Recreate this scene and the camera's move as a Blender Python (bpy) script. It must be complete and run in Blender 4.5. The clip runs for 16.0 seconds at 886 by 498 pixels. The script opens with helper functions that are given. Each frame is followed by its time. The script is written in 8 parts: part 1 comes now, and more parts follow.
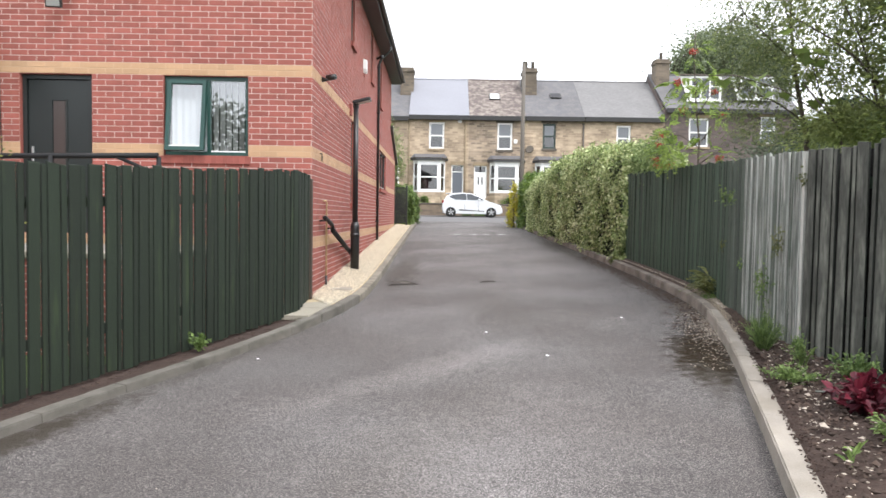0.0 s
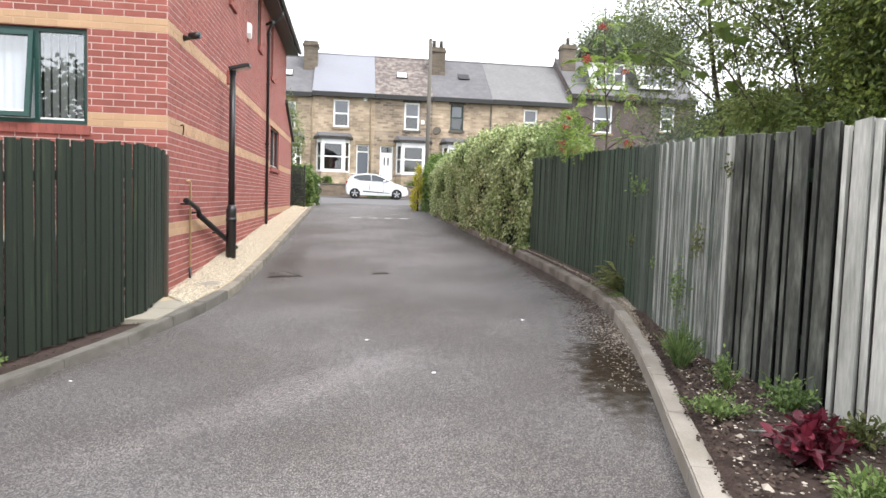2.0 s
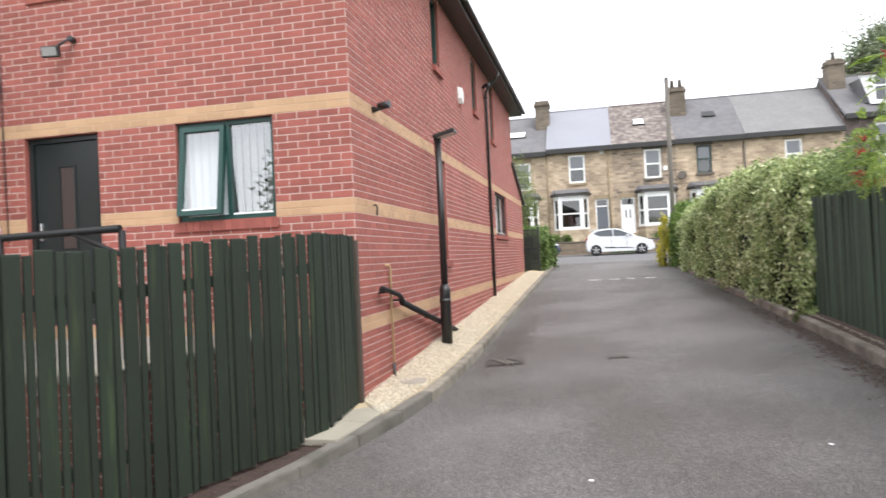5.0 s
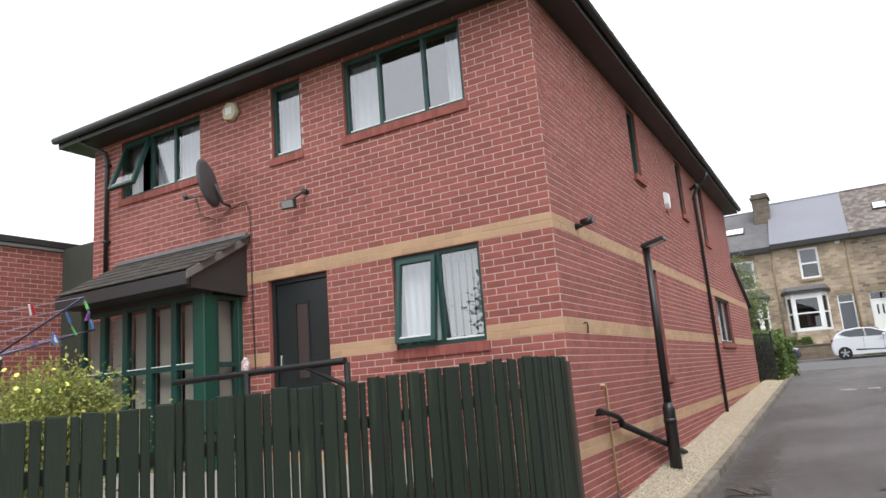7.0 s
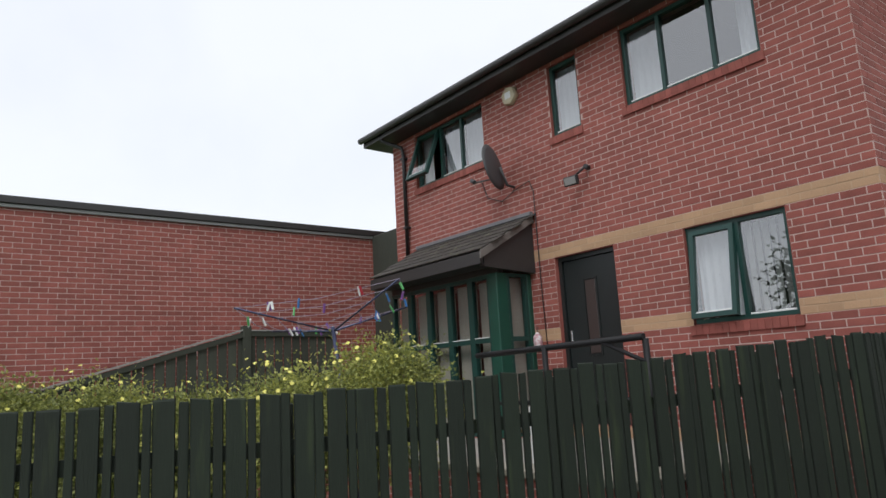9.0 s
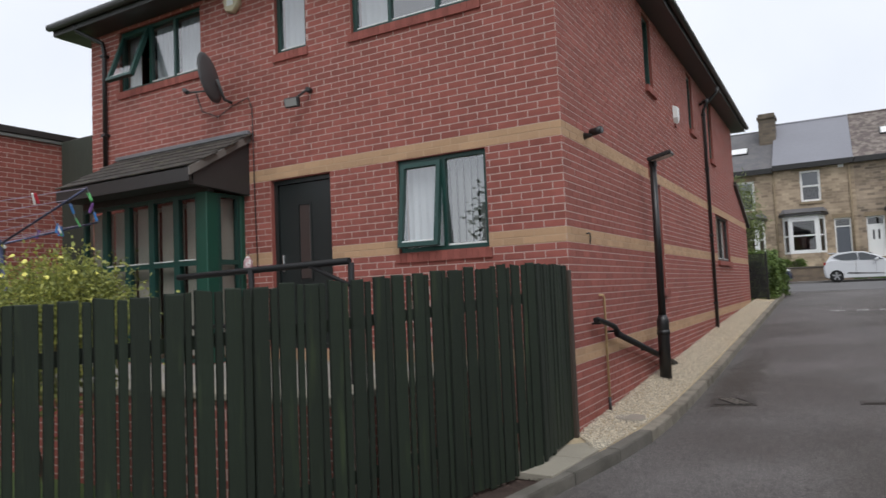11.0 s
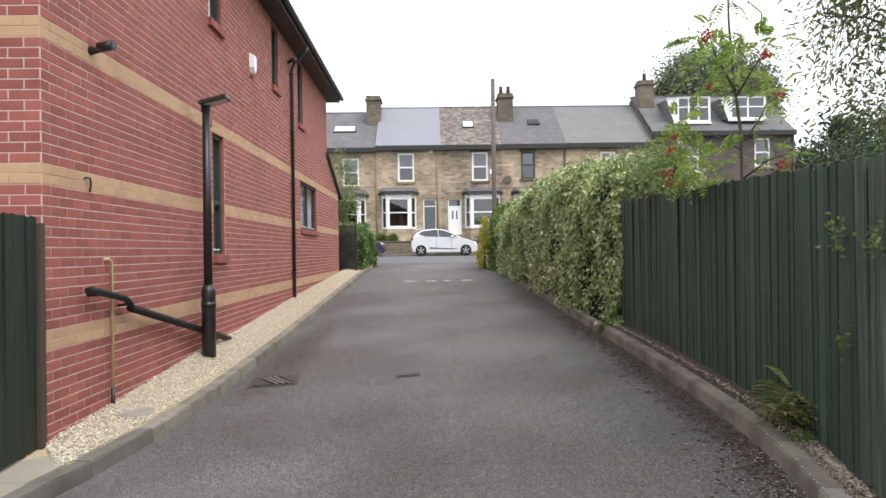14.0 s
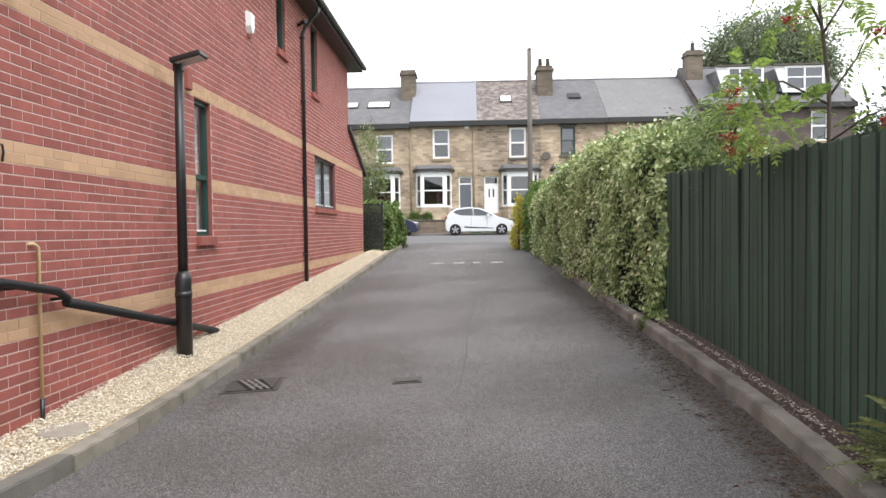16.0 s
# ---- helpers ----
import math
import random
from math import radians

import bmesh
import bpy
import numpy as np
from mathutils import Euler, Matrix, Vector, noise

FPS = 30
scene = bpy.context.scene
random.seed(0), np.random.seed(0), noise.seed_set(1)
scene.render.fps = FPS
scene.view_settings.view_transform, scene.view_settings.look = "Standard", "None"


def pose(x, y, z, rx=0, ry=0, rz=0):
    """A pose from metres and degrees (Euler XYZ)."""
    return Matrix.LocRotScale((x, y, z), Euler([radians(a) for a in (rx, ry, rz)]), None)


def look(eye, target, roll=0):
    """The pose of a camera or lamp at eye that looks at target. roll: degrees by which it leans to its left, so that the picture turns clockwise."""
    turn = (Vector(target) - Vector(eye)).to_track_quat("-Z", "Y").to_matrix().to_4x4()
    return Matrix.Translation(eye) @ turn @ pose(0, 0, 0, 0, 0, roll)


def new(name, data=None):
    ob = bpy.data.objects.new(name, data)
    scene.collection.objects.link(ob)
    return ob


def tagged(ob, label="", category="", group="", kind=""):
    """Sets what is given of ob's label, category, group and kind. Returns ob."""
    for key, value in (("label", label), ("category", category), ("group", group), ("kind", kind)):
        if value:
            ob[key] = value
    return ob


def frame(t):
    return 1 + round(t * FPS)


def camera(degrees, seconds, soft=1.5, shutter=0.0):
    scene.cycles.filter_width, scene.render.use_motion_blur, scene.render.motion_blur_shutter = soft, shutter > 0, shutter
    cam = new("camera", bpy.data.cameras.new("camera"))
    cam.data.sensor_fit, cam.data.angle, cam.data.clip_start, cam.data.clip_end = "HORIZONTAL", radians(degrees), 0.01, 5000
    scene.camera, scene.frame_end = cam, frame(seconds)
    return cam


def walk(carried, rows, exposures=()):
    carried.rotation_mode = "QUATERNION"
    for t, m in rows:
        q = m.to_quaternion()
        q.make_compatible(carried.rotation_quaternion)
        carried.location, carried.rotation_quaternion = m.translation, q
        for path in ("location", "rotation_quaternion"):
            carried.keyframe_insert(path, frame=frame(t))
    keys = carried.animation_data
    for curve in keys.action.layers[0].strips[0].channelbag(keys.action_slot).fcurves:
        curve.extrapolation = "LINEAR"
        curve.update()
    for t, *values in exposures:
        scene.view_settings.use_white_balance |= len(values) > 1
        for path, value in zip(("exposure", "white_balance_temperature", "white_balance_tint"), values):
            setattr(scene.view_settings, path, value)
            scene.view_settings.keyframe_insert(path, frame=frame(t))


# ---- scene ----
cam = camera(65.5, 16.0, 1.5, 0.15)
PATH = [
    (0, (0.127, -0.088, 1.057), (0.132, 1.909, 0.962), 0.9),
    (0.5, (0.181, 0.146, 1.049), (0.376, 2.133, 0.94), 1.4),
    (1, (0.337, 0.422, 1.085), (0.587, 2.401, 0.946), 1.5),
    (1.5, (0.398, 0.685, 1.094), (0.621, 2.667, 0.939), 1.5),
    (2, (0.44, 0.961, 1.123), (0.709, 2.938, 0.98), 1.9),
    (2.5, (0.576, 1.266, 1.116), (0.914, 3.232, 0.974), 1.6),
    (3, (0.656, 1.583, 1.126), (1.016, 3.545, 0.974), 0.5),
    (3.5, (0.704, 1.94, 1.155), (1.113, 3.89, 0.985), 0.7),
    (4, (0.785, 2.259, 1.191), (1.023, 4.232, 0.97), 0.2),
    (4.5, (0.788, 2.482, 1.256), (0.687, 4.477, 1.151), -1.5),
    (5, (0.717, 2.59, 1.306), (0.281, 4.542, 1.332), -2.7),
    (5.2, (0.73, 2.627, 1.314), (0.093, 4.521, 1.396), -3.3),
    (7.3, (0.715, 2.653, 1.401), (-0.294, 4.331, 1.812), -4.4),
    (7.5, (0.714, 2.638, 1.399), (-0.349, 4.278, 1.823), -4.2),
    (8, (0.655, 2.599, 1.394), (-0.626, 4.082, 1.793), -3.6),
    (8.5, (0.622, 2.525, 1.473), (-0.868, 3.808, 1.842), -3.6),
    (8.7, (0.604, 2.52, 1.455), (-0.962, 3.708, 1.827), -3.2),
    (10.8, (0.645, 2.619, 1.357), (-0.417, 4.308, 1.506), -2.8),
    (11, (0.639, 2.645, 1.352), (-0.346, 4.381, 1.479), -2.5),
    (11.5, (0.71, 2.741, 1.326), (0.122, 4.651, 1.412), -2.0),
    (12, (0.831, 2.95, 1.312), (0.415, 4.905, 1.383), -1.2),
    (12.5, (0.92, 3.193, 1.28), (0.761, 5.185, 1.355), -0.8),
    (13, (0.944, 3.486, 1.283), (1.012, 5.484, 1.345), -0.4),
    (13.5, (1.062, 3.793, 1.282), (1.153, 5.791, 1.301), -0.5),
    (14, (1.155, 4.085, 1.282), (1.193, 6.084, 1.288), -0.8),
    (14.5, (1.206, 4.407, 1.303), (1.266, 6.406, 1.288), -0.3),
    (15, (1.308, 4.677, 1.301), (1.359, 6.676, 1.268), -0.1),
    (15.5, (1.456, 4.972, 1.326), (1.452, 6.972, 1.276), -0.4),
    (16, (1.481, 5.286, 1.316), (1.4, 7.283, 1.261), -0.7),
]
EXPOSURES = [(0.0, 1.3, 6470, 10), (1.5, 1.38, 6470, 10), (3.5, 1.35, 6470, 10), (4.5, 1.3, 6470, 10), (5.2, 1.25, 6470, 10), (7.3, 0.6, 6380, 10), (8.0, 0.34, 6350, 10), (8.7, 0.14, 6350, 10), (10.8, 0.0, 6330, 10), (11.5, 0.45, 6380, 10), (12.5, 0.78, 6420, 10), (13.5, 0.86, 6470, 10), (14.5, 0.93, 6470, 10), (16.0, 1.13, 6470, 10)]
walk(cam, [(t, look(eye, target, roll)) for t, eye, target, roll in PATH], EXPOSURES)

# ---- light ----
world = bpy.data.worlds.new("overcast_sky")
scene.world = world
world.use_nodes = True
wn, wl = world.node_tree.nodes, world.node_tree.links
sky = wn.new("ShaderNodeTexSky")
sky.sky_type, sky.sun_disc = "NISHITA", False
sky.sun_elevation, sky.sun_rotation = radians(48), radians(142)
scale_sky = wn.new("ShaderNodeVectorMath")
scale_sky.operation = "SCALE"
scale_sky.inputs["Scale"].default_value = 0.12
wl.new(sky.outputs["Color"], scale_sky.inputs[0])
cloud = wn.new("ShaderNodeTexNoise")
cloud.inputs["Scale"].default_value, cloud.inputs["Detail"].default_value = 2.2, 6.0
ramp = wn.new("ShaderNodeValToRGB")
ramp.color_ramp.elements[0].position, ramp.color_ramp.elements[0].color = 0.3, (0.86, 0.89, 0.95, 1)
ramp.color_ramp.elements[1].position, ramp.color_ramp.elements[1].color = 0.55, (0.97, 0.99, 1.03, 1)
coord = wn.new("ShaderNodeTexCoord")
wl.new(coord.outputs["Generated"], cloud.inputs["Vector"])
wl.new(cloud.outputs["Fac"], ramp.inputs["Fac"])
blend = wn.new("ShaderNodeMix")
blend.data_type = "RGBA"
blend.inputs["Factor"].default_value = 0.9
wl.new(scale_sky.outputs[0], blend.inputs["A"])
wl.new(ramp.outputs["Color"], blend.inputs["B"])
wl.new(blend.outputs["Result"], wn["Background"].inputs["Color"])
wn["Background"].inputs["Strength"].default_value = 1.0
sun = new("sun", bpy.data.lights.new("sun", "SUN"))
sun.data.energy, sun.data.angle, sun.data.color = 1.3, radians(30), (1.0, 0.97, 0.94)
sun.matrix_world = look((7, -9, 30), (0, 0, 15))

# ---- materials ----
def material(name, colour, rough=0.8, metal=0.0, grain=0.0, grain_scale=60.0, stain=0.0, stain_scale=2.0, bump=0.0,
             bump_scale=80.0, island=0.0, each=0.0, spec=0.5, stretch=(1, 1, 1), other=None, mix_scale=3.0, mix_from=0.45, mix_to=0.6, mix_detail=4.0, speckle=0.0, speckle_scale=150.0):
    """Colour with grain, stains and random tone per piece; other: a second colour laid over in patches."""
    m = bpy.data.materials.new(name)
    m.use_nodes = True
    n, l = m.node_tree.nodes, m.node_tree.links
    p = n["Principled BSDF"]
    p.inputs["Roughness"].default_value, p.inputs["Metallic"].default_value = rough, metal
    p.inputs["Specular IOR Level"].default_value = spec
    geo = n.new("ShaderNodeNewGeometry")
    mapping = n.new("ShaderNodeMapping")
    mapping.inputs["Scale"].default_value = stretch
    l.new(geo.outputs["Position"], mapping.inputs["Vector"])
    place = mapping.outputs["Vector"]
    rgb = n.new("ShaderNodeRGB")
    rgb.outputs[0].default_value = (*colour, 1)
    out = rgb.outputs[0]
    if other:
        t = n.new("ShaderNodeTexNoise")
        t.inputs["Scale"].default_value, t.inputs["Detail"].default_value = mix_scale, mix_detail
        l.new(place, t.inputs["Vector"])
        r = n.new("ShaderNodeMapRange")
        r.inputs["From Min"].default_value, r.inputs["From Max"].default_value = mix_from, mix_to
        l.new(t.outputs["Fac"], r.inputs["Value"])
        mx = n.new("ShaderNodeMix")
        mx.data_type = "RGBA"
        l.new(r.outputs[0], mx.inputs["Factor"])
        l.new(out, mx.inputs["A"])
        mx.inputs["B"].default_value = (*other, 1)
        out = mx.outputs["Result"]

    def tone(source, amount, centre=0.5):
        nonlocal out
        a = n.new("ShaderNodeMath")
        a.operation = "MULTIPLY_ADD"
        l.new(source, a.inputs[0])
        a.inputs[1].default_value, a.inputs[2].default_value = amount, 1 - amount * centre
        v = n.new("ShaderNodeVectorMath")
        v.operation = "SCALE"
        l.new(out, v.inputs[0])
        l.new(a.outputs[0], v.inputs["Scale"])
        out = v.outputs[0]

    if grain:
        t = n.new("ShaderNodeTexNoise")
        t.inputs["Scale"].default_value, t.inputs["Detail"].default_value = grain_scale, 3
        l.new(place, t.inputs["Vector"])
        tone(t.outputs["Fac"], grain)
    if speckle:
        t = n.new("ShaderNodeTexVoronoi")
        t.inputs["Scale"].default_value = speckle_scale
        l.new(place, t.inputs["Vector"])
        s = n.new("ShaderNodeSeparateColor")
        l.new(t.outputs["Color"], s.inputs[0])
        w = n.new("ShaderNodeMath")
        w.operation = "POWER"
        l.new(s.outputs[0], w.inputs[0])
        w.inputs[1].default_value = 2.5
        tone(w.outputs[0], speckle, 0.29)
    if stain:
        t = n.new("ShaderNodeTexNoise")
        t.inputs["Scale"].default_value, t.inputs["Detail"].default_value = stain_scale, 6
        l.new(geo.outputs["Position"], t.inputs["Vector"])
        tone(t.outputs["Fac"], stain)
    if island:
        tone(geo.outputs["Random Per Island"], island)
    if each:
        info = n.new("ShaderNodeObjectInfo")
        tone(info.outputs["Random"], each)
    l.new(out, p.inputs["Base Color"])
    if bump:
        t = n.new("ShaderNodeTexNoise")
        t.inputs["Scale"].default_value, t.inputs["Detail"].default_value = bump_scale, 4
        l.new(place, t.inputs["Vector"])
        b = n.new("ShaderNodeBump")
        b.inputs["Strength"].default_value, b.inputs["Distance"].default_value = bump, 0.01
        l.new(t.outputs["Fac"], b.inputs["Height"])
        l.new(b.outputs["Normal"], p.inputs["Normal"])
    return m


def glass_material(name, tint=(0.9, 0.95, 0.95), ior=3.7):
    m = bpy.data.materials.new(name)
    m.use_nodes = True
    n, l = m.node_tree.nodes, m.node_tree.links
    out = n["Material Output"]
    n.remove(n["Principled BSDF"])
    glossy, clear, mix, fres = n.new("ShaderNodeBsdfGlossy"), n.new("ShaderNodeBsdfTransparent"), n.new("ShaderNodeMixShader"), n.new("ShaderNodeFresnel")
    glossy.inputs["Roughness"].default_value = 0.01
    clear.inputs["Color"].default_value = (*tint, 1)
    fres.inputs["IOR"].default_value = ior
    l.new(fres.outputs[0], mix.inputs[0])
    l.new(clear.outputs[0], mix.inputs[1])
    l.new(glossy.outputs[0], mix.inputs[2])
    l.new(mix.outputs[0], out.inputs["Surface"])
    return m


RED = (0.322, 0.097, 0.077)
brick_many = material("red_brick", RED, 0.85, grain=0.35, grain_scale=90, island=0.3, stain=0.35, stain_scale=0.9, bump=0.35, bump_scale=120, other=(0.232, 0.068, 0.052), mix_scale=7, mix_from=0.3, mix_to=0.85)
brick_one = material("red_brick_single", RED, 0.85, grain=0.35, grain_scale=90, each=0.3, stain=0.35, stain_scale=0.9, bump=0.35, bump_scale=120, other=(0.232, 0.068, 0.052), mix_scale=7, mix_from=0.3, mix_to=0.85)
buff_many = material("buff_brick", (0.47, 0.295, 0.175), 0.85, grain=0.3, grain_scale=90, island=0.2, stain=0.3, stain_scale=1.2, bump=0.3, bump_scale=120)
mortar = material("mortar", (0.55, 0.415, 0.375), 0.95, grain=0.3, grain_scale=150, stain=0.3, stain_scale=1.5, bump=0.3, bump_scale=200)
asphalt = material("asphalt", (0.098, 0.0865, 0.0815), 0.8, grain=1.0, grain_scale=95, speckle=2.2, speckle_scale=220, stain=0.6, stain_scale=0.55, bump=0.9, bump_scale=120, other=(0.138, 0.127, 0.123), mix_scale=0.45, mix_from=0.4, mix_to=0.62)


def add_stain(mat, spots, colour, gain=0.0):
    """Damp mossy stains with ragged edges laid over a material: (x, y, half width, half length, turn, strength)."""
    n, l = mat.node_tree.nodes, mat.node_tree.links
    p = n["Principled BSDF"]
    before = p.inputs["Base Color"].links[0].from_socket
    geo = n.new("ShaderNodeNewGeometry")
    rag = n.new("ShaderNodeTexNoise")
    rag.inputs["Scale"].default_value, rag.inputs["Detail"].default_value = 9.0, 10
    l.new(geo.outputs["Position"], rag.inputs["Vector"])
    for x, y, w, h, turn, strength in spots:
        mp = n.new("ShaderNodeMapping")
        mp.vector_type = "TEXTURE"
        mp.inputs["Location"].default_value, mp.inputs["Rotation"].default_value, mp.inputs["Scale"].default_value = (x, y, 0), (0, 0, radians(turn)), (w, h, 1000)
        l.new(geo.outputs["Position"], mp.inputs["Vector"])
        ln = n.new("ShaderNodeVectorMath")
        ln.operation = "LENGTH"
        l.new(mp.outputs[0], ln.inputs[0])
        ad = n.new("ShaderNodeMath")
        ad.operation = "MULTIPLY_ADD"
        ad.inputs[1].default_value = 1.9
        l.new(rag.outputs["Fac"], ad.inputs[0])
        l.new(ln.outputs["Value"], ad.inputs[2])
        mr = n.new("ShaderNodeMapRange")
        mr.inputs["From Min"].default_value, mr.inputs["From Max"].default_value = 2.12, 1.42
        mr.inputs["To Max"].default_value = strength
        l.new(ad.outputs[0], mr.inputs["Value"])
        mx = n.new("ShaderNodeMix")
        mx.data_type = "RGBA"
        l.new(mr.outputs[0], mx.inputs["Factor"])
        l.new(before, mx.inputs["A"])
        mx.inputs["B"].default_value = (*colour, 1)
        if gain:
            sc = n.new("ShaderNodeVectorMath")
            sc.operation = "SCALE"
            sc.inputs["Scale"].default_value = gain
            l.new(before, sc.inputs[0])
            l.new(sc.outputs[0], mx.inputs["B"])
        before = mx.outputs["Result"]
        if strength == 1.0:
            dull = n.new("ShaderNodeMath")
            dull.operation = "MULTIPLY_ADD"
            dull.inputs[1].default_value, dull.inputs[2].default_value = -0.38, 0.5
            l.new(mr.outputs[0], dull.inputs[0])
            l.new(dull.outputs[0], p.inputs["Specular IOR Level"])
    l.new(before, p.inputs["Base Color"])


add_stain(asphalt, [(2.50, 5.95, 0.34, 1.0, -17, 1.0), (2.50, 5.95, 0.34, 1.0, -17, 0.85), (2.86, 6.85, 0.30, 0.9, -17, 0.75), (2.26, 5.10, 0.2, 0.7, -17, 0.5), (3.21, 9.72, 0.2, 3.2, -1.8, 0.6), (3.23, 17.17, 0.4, 4.5, 1.2, 0.75), (-0.60, 13.31, 0.3, 2.6, -0.8, 0.5), (-2.12, 5.31, 0.14, 2.2, -18.8, 0.35), (-2.55, 3.9, 0.20, 1.2, -18.8, 0.8), (0.88, 8.40, 0.5, 1.6, 6.2, 0.2), (0.06, 4.06, 0.4, 1.5, -21.8, 0.2)], (0.027, 0.0185, 0.008))
add_stain(asphalt, [(0.06, 5.64, 0.28, 1.5, -43.8, 0.5), (0.55, 3.84, 0.9, 1.3, -31.8, 0.4)], (0.21, 0.20, 0.195), 1.7)
street_mat = material("street_asphalt", (0.125, 0.12, 0.12), 0.85, grain=0.6, grain_scale=60, stain=0.4, stain_scale=0.4)
grey_concrete = material("grey_kerb_concrete", (0.15, 0.138, 0.12), 0.9, grain=0.5, grain_scale=130, stain=0.7, stain_scale=2.5, bump=0.5, bump_scale=110, each=0.18, other=(0.10, 0.094, 0.078), mix_scale=4, mix_from=0.45, mix_to=0.68)
concrete = material("kerb_concrete", (0.235, 0.21, 0.172), 0.9, grain=0.5, grain_scale=130, stain=0.7, stain_scale=2.5, bump=0.5, bump_scale=110, each=0.18, other=(0.155, 0.14, 0.108), mix_scale=4, mix_from=0.45, mix_to=0.68)
pale_concrete = material("pale_kerb_concrete", (0.325, 0.29, 0.25), 0.9, grain=0.4, grain_scale=130, stain=0.6, stain_scale=3.5, bump=0.5, bump_scale=110, each=0.06, other=(0.26, 0.23, 0.19), mix_scale=3, mix_from=0.42, mix_to=0.66)
dirty_concrete = material("dirty_kerb_concrete", (0.235, 0.203, 0.172), 0.9, grain=0.5, grain_scale=130, stain=0.7, stain_scale=2.5, bump=0.5, bump_scale=110, each=0.1, other=(0.13, 0.112, 0.092), mix_scale=3, mix_from=0.40, mix_to=0.64)
soil = material("soil", (0.050, 0.031, 0.024), 0.95, grain=0.8, grain_scale=50, stain=0.5, stain_scale=3, bump=1.0, bump_scale=35)
gravel_mat = material("gravel", (0.60, 0.54, 0.43), 0.85, grain=0.3, grain_scale=120, island=0.7)
grass_mat = material("grass", (0.06, 0.1, 0.025), 0.9, grain=0.6, grain_scale=40, stain=0.5, stain_scale=0.7)
green_wood = material("green_fence_paint", (0.0105, 0.0185, 0.0092), 0.75, grain=0.5, grain_scale=14, stretch=(6, 6, 0.6), stain=0.5, stain_scale=2.0, each=0.4, bump=0.3, bump_scale=20, other=(0.028, 0.042, 0.016), mix_scale=2.2, mix_from=0.58, mix_to=0.75)
# Lighter copy of the green, making up for the right fence's shade.
green_wood_b = material("green_fence_paint_lightened", (0.030, 0.057, 0.034), 0.75, grain=0.5, grain_scale=14, stretch=(6, 6, 0.6), stain=0.6, stain_scale=2.0, each=0.7, bump=0.3, bump_scale=20, other=(0.055, 0.082, 0.052), mix_scale=2.2, mix_from=0.58, mix_to=0.75)
white_paint = material("white_upvc", (0.78, 0.78, 0.77), 0.4, stain=0.1, stain_scale=3)
dark_fascia = material("dark_fascia", (0.036, 0.034, 0.033), 0.5, grain=0.2, grain_scale=10)
green_frame = material("green_frame", (0.012, 0.052, 0.043), 0.4, stain=0.2, stain_scale=3)
glass = glass_material("window_glass")


# ---- building blocks ----
def part(name, bm, mat, parent=None, label=""):
    """Links a bmesh as one mesh object, under a thing or a part."""
    me = bpy.data.meshes.new(name)
    bm.to_mesh(me)
    bm.free()
    return part_mesh(name, me, mat, parent, label)


def part_mesh(name, me, mat, parent=None, label=""):
    if mat and not me.materials:
        me.materials.append(mat)
    ob = new(name, me)
    if parent:
        ob.parent = parent
    if label:
        ob["label"] = label
    return ob


def empty(name, place=(0, 0, 0), turn=0.0):
    ob = new(name)
    ob.empty_display_size = 0.1
    ob.matrix_basis = pose(*place, 0, 0, turn)
    return ob


def add_box(bm, x0, x1, y0, y1, z0, z1, m=None):
    vs = [bm.verts.new((x, y, z)) for z in (z0, z1) for x, y in ((x0, y0), (x1, y0), (x1, y1), (x0, y1))]
    for f in ((3, 2, 1, 0), (4, 5, 6, 7), (0, 1, 5, 4), (1, 2, 6, 5), (2, 3, 7, 6), (3, 0, 4, 7)):
        bm.faces.new([vs[i] for i in f])
    if m is not None:
        bmesh.ops.transform(bm, matrix=m, verts=vs)
    return vs


def box(x0, x1, y0, y1, z0, z1, bevel=0.0, m=None):
    bm = bmesh.new()
    add_box(bm, x0, x1, y0, y1, z0, z1, m)
    if bevel:
        bmesh.ops.bevel(bm, geom=bm.edges[:], offset=bevel, segments=1, affect="EDGES")
    return bm


def add_tube(bm, points, radii, sides=8, cap=True):
    """A tube along points; radii: one for all, or one each."""
    points = [Vector(p) for p in points]
    if not isinstance(radii, (list, tuple)):
        radii = [radii] * len(points)
    rings = []
    side = None
    for i, p in enumerate(points):
        d = (points[min(i + 1, len(points) - 1)] - points[max(i - 1, 0)]).normalized()
        if side is None:
            side = d.orthogonal().normalized()
        side = (side - d * side.dot(d)).normalized()
        up = d.cross(side)
        rings.append([bm.verts.new(p + (side * math.cos(a) + up * math.sin(a)) * radii[i]) for a in (2 * math.pi * k / sides for k in range(sides))])
    for a, b in zip(rings, rings[1:]):
        for k in range(sides):
            bm.faces.new((a[k], a[(k + 1) % sides], b[(k + 1) % sides], b[k])).smooth = True
    if cap:
        bm.faces.new(rings[0][::-1])
        bm.faces.new(rings[-1])


def tube(points, radii, sides=8):
    bm = bmesh.new()
    add_tube(bm, points, radii, sides)
    return bm


def add_prism(bm, outline, y0, y1, m=None):
    """An outline in x and z, drawn out from y0 to y1."""
    a = [bm.verts.new((x, y0, z)) for x, z in outline]
    b = [bm.verts.new((x, y1, z)) for x, z in outline]
    bm.faces.new(a)
    bm.faces.new(b[::-1])
    for i in range(len(a)):
        j = (i + 1) % len(a)
        bm.faces.new((a[j], a[i], b[i], b[j]))
    bmesh.ops.recalc_face_normals(bm, faces=bm.faces[:])
    if m is not None:
        bmesh.ops.transform(bm, matrix=m, verts=a + b)
    return a + b


def prism(outline, y0, y1, m=None):
    bm = bmesh.new()
    add_prism(bm, outline, y0, y1, m)
    return bm


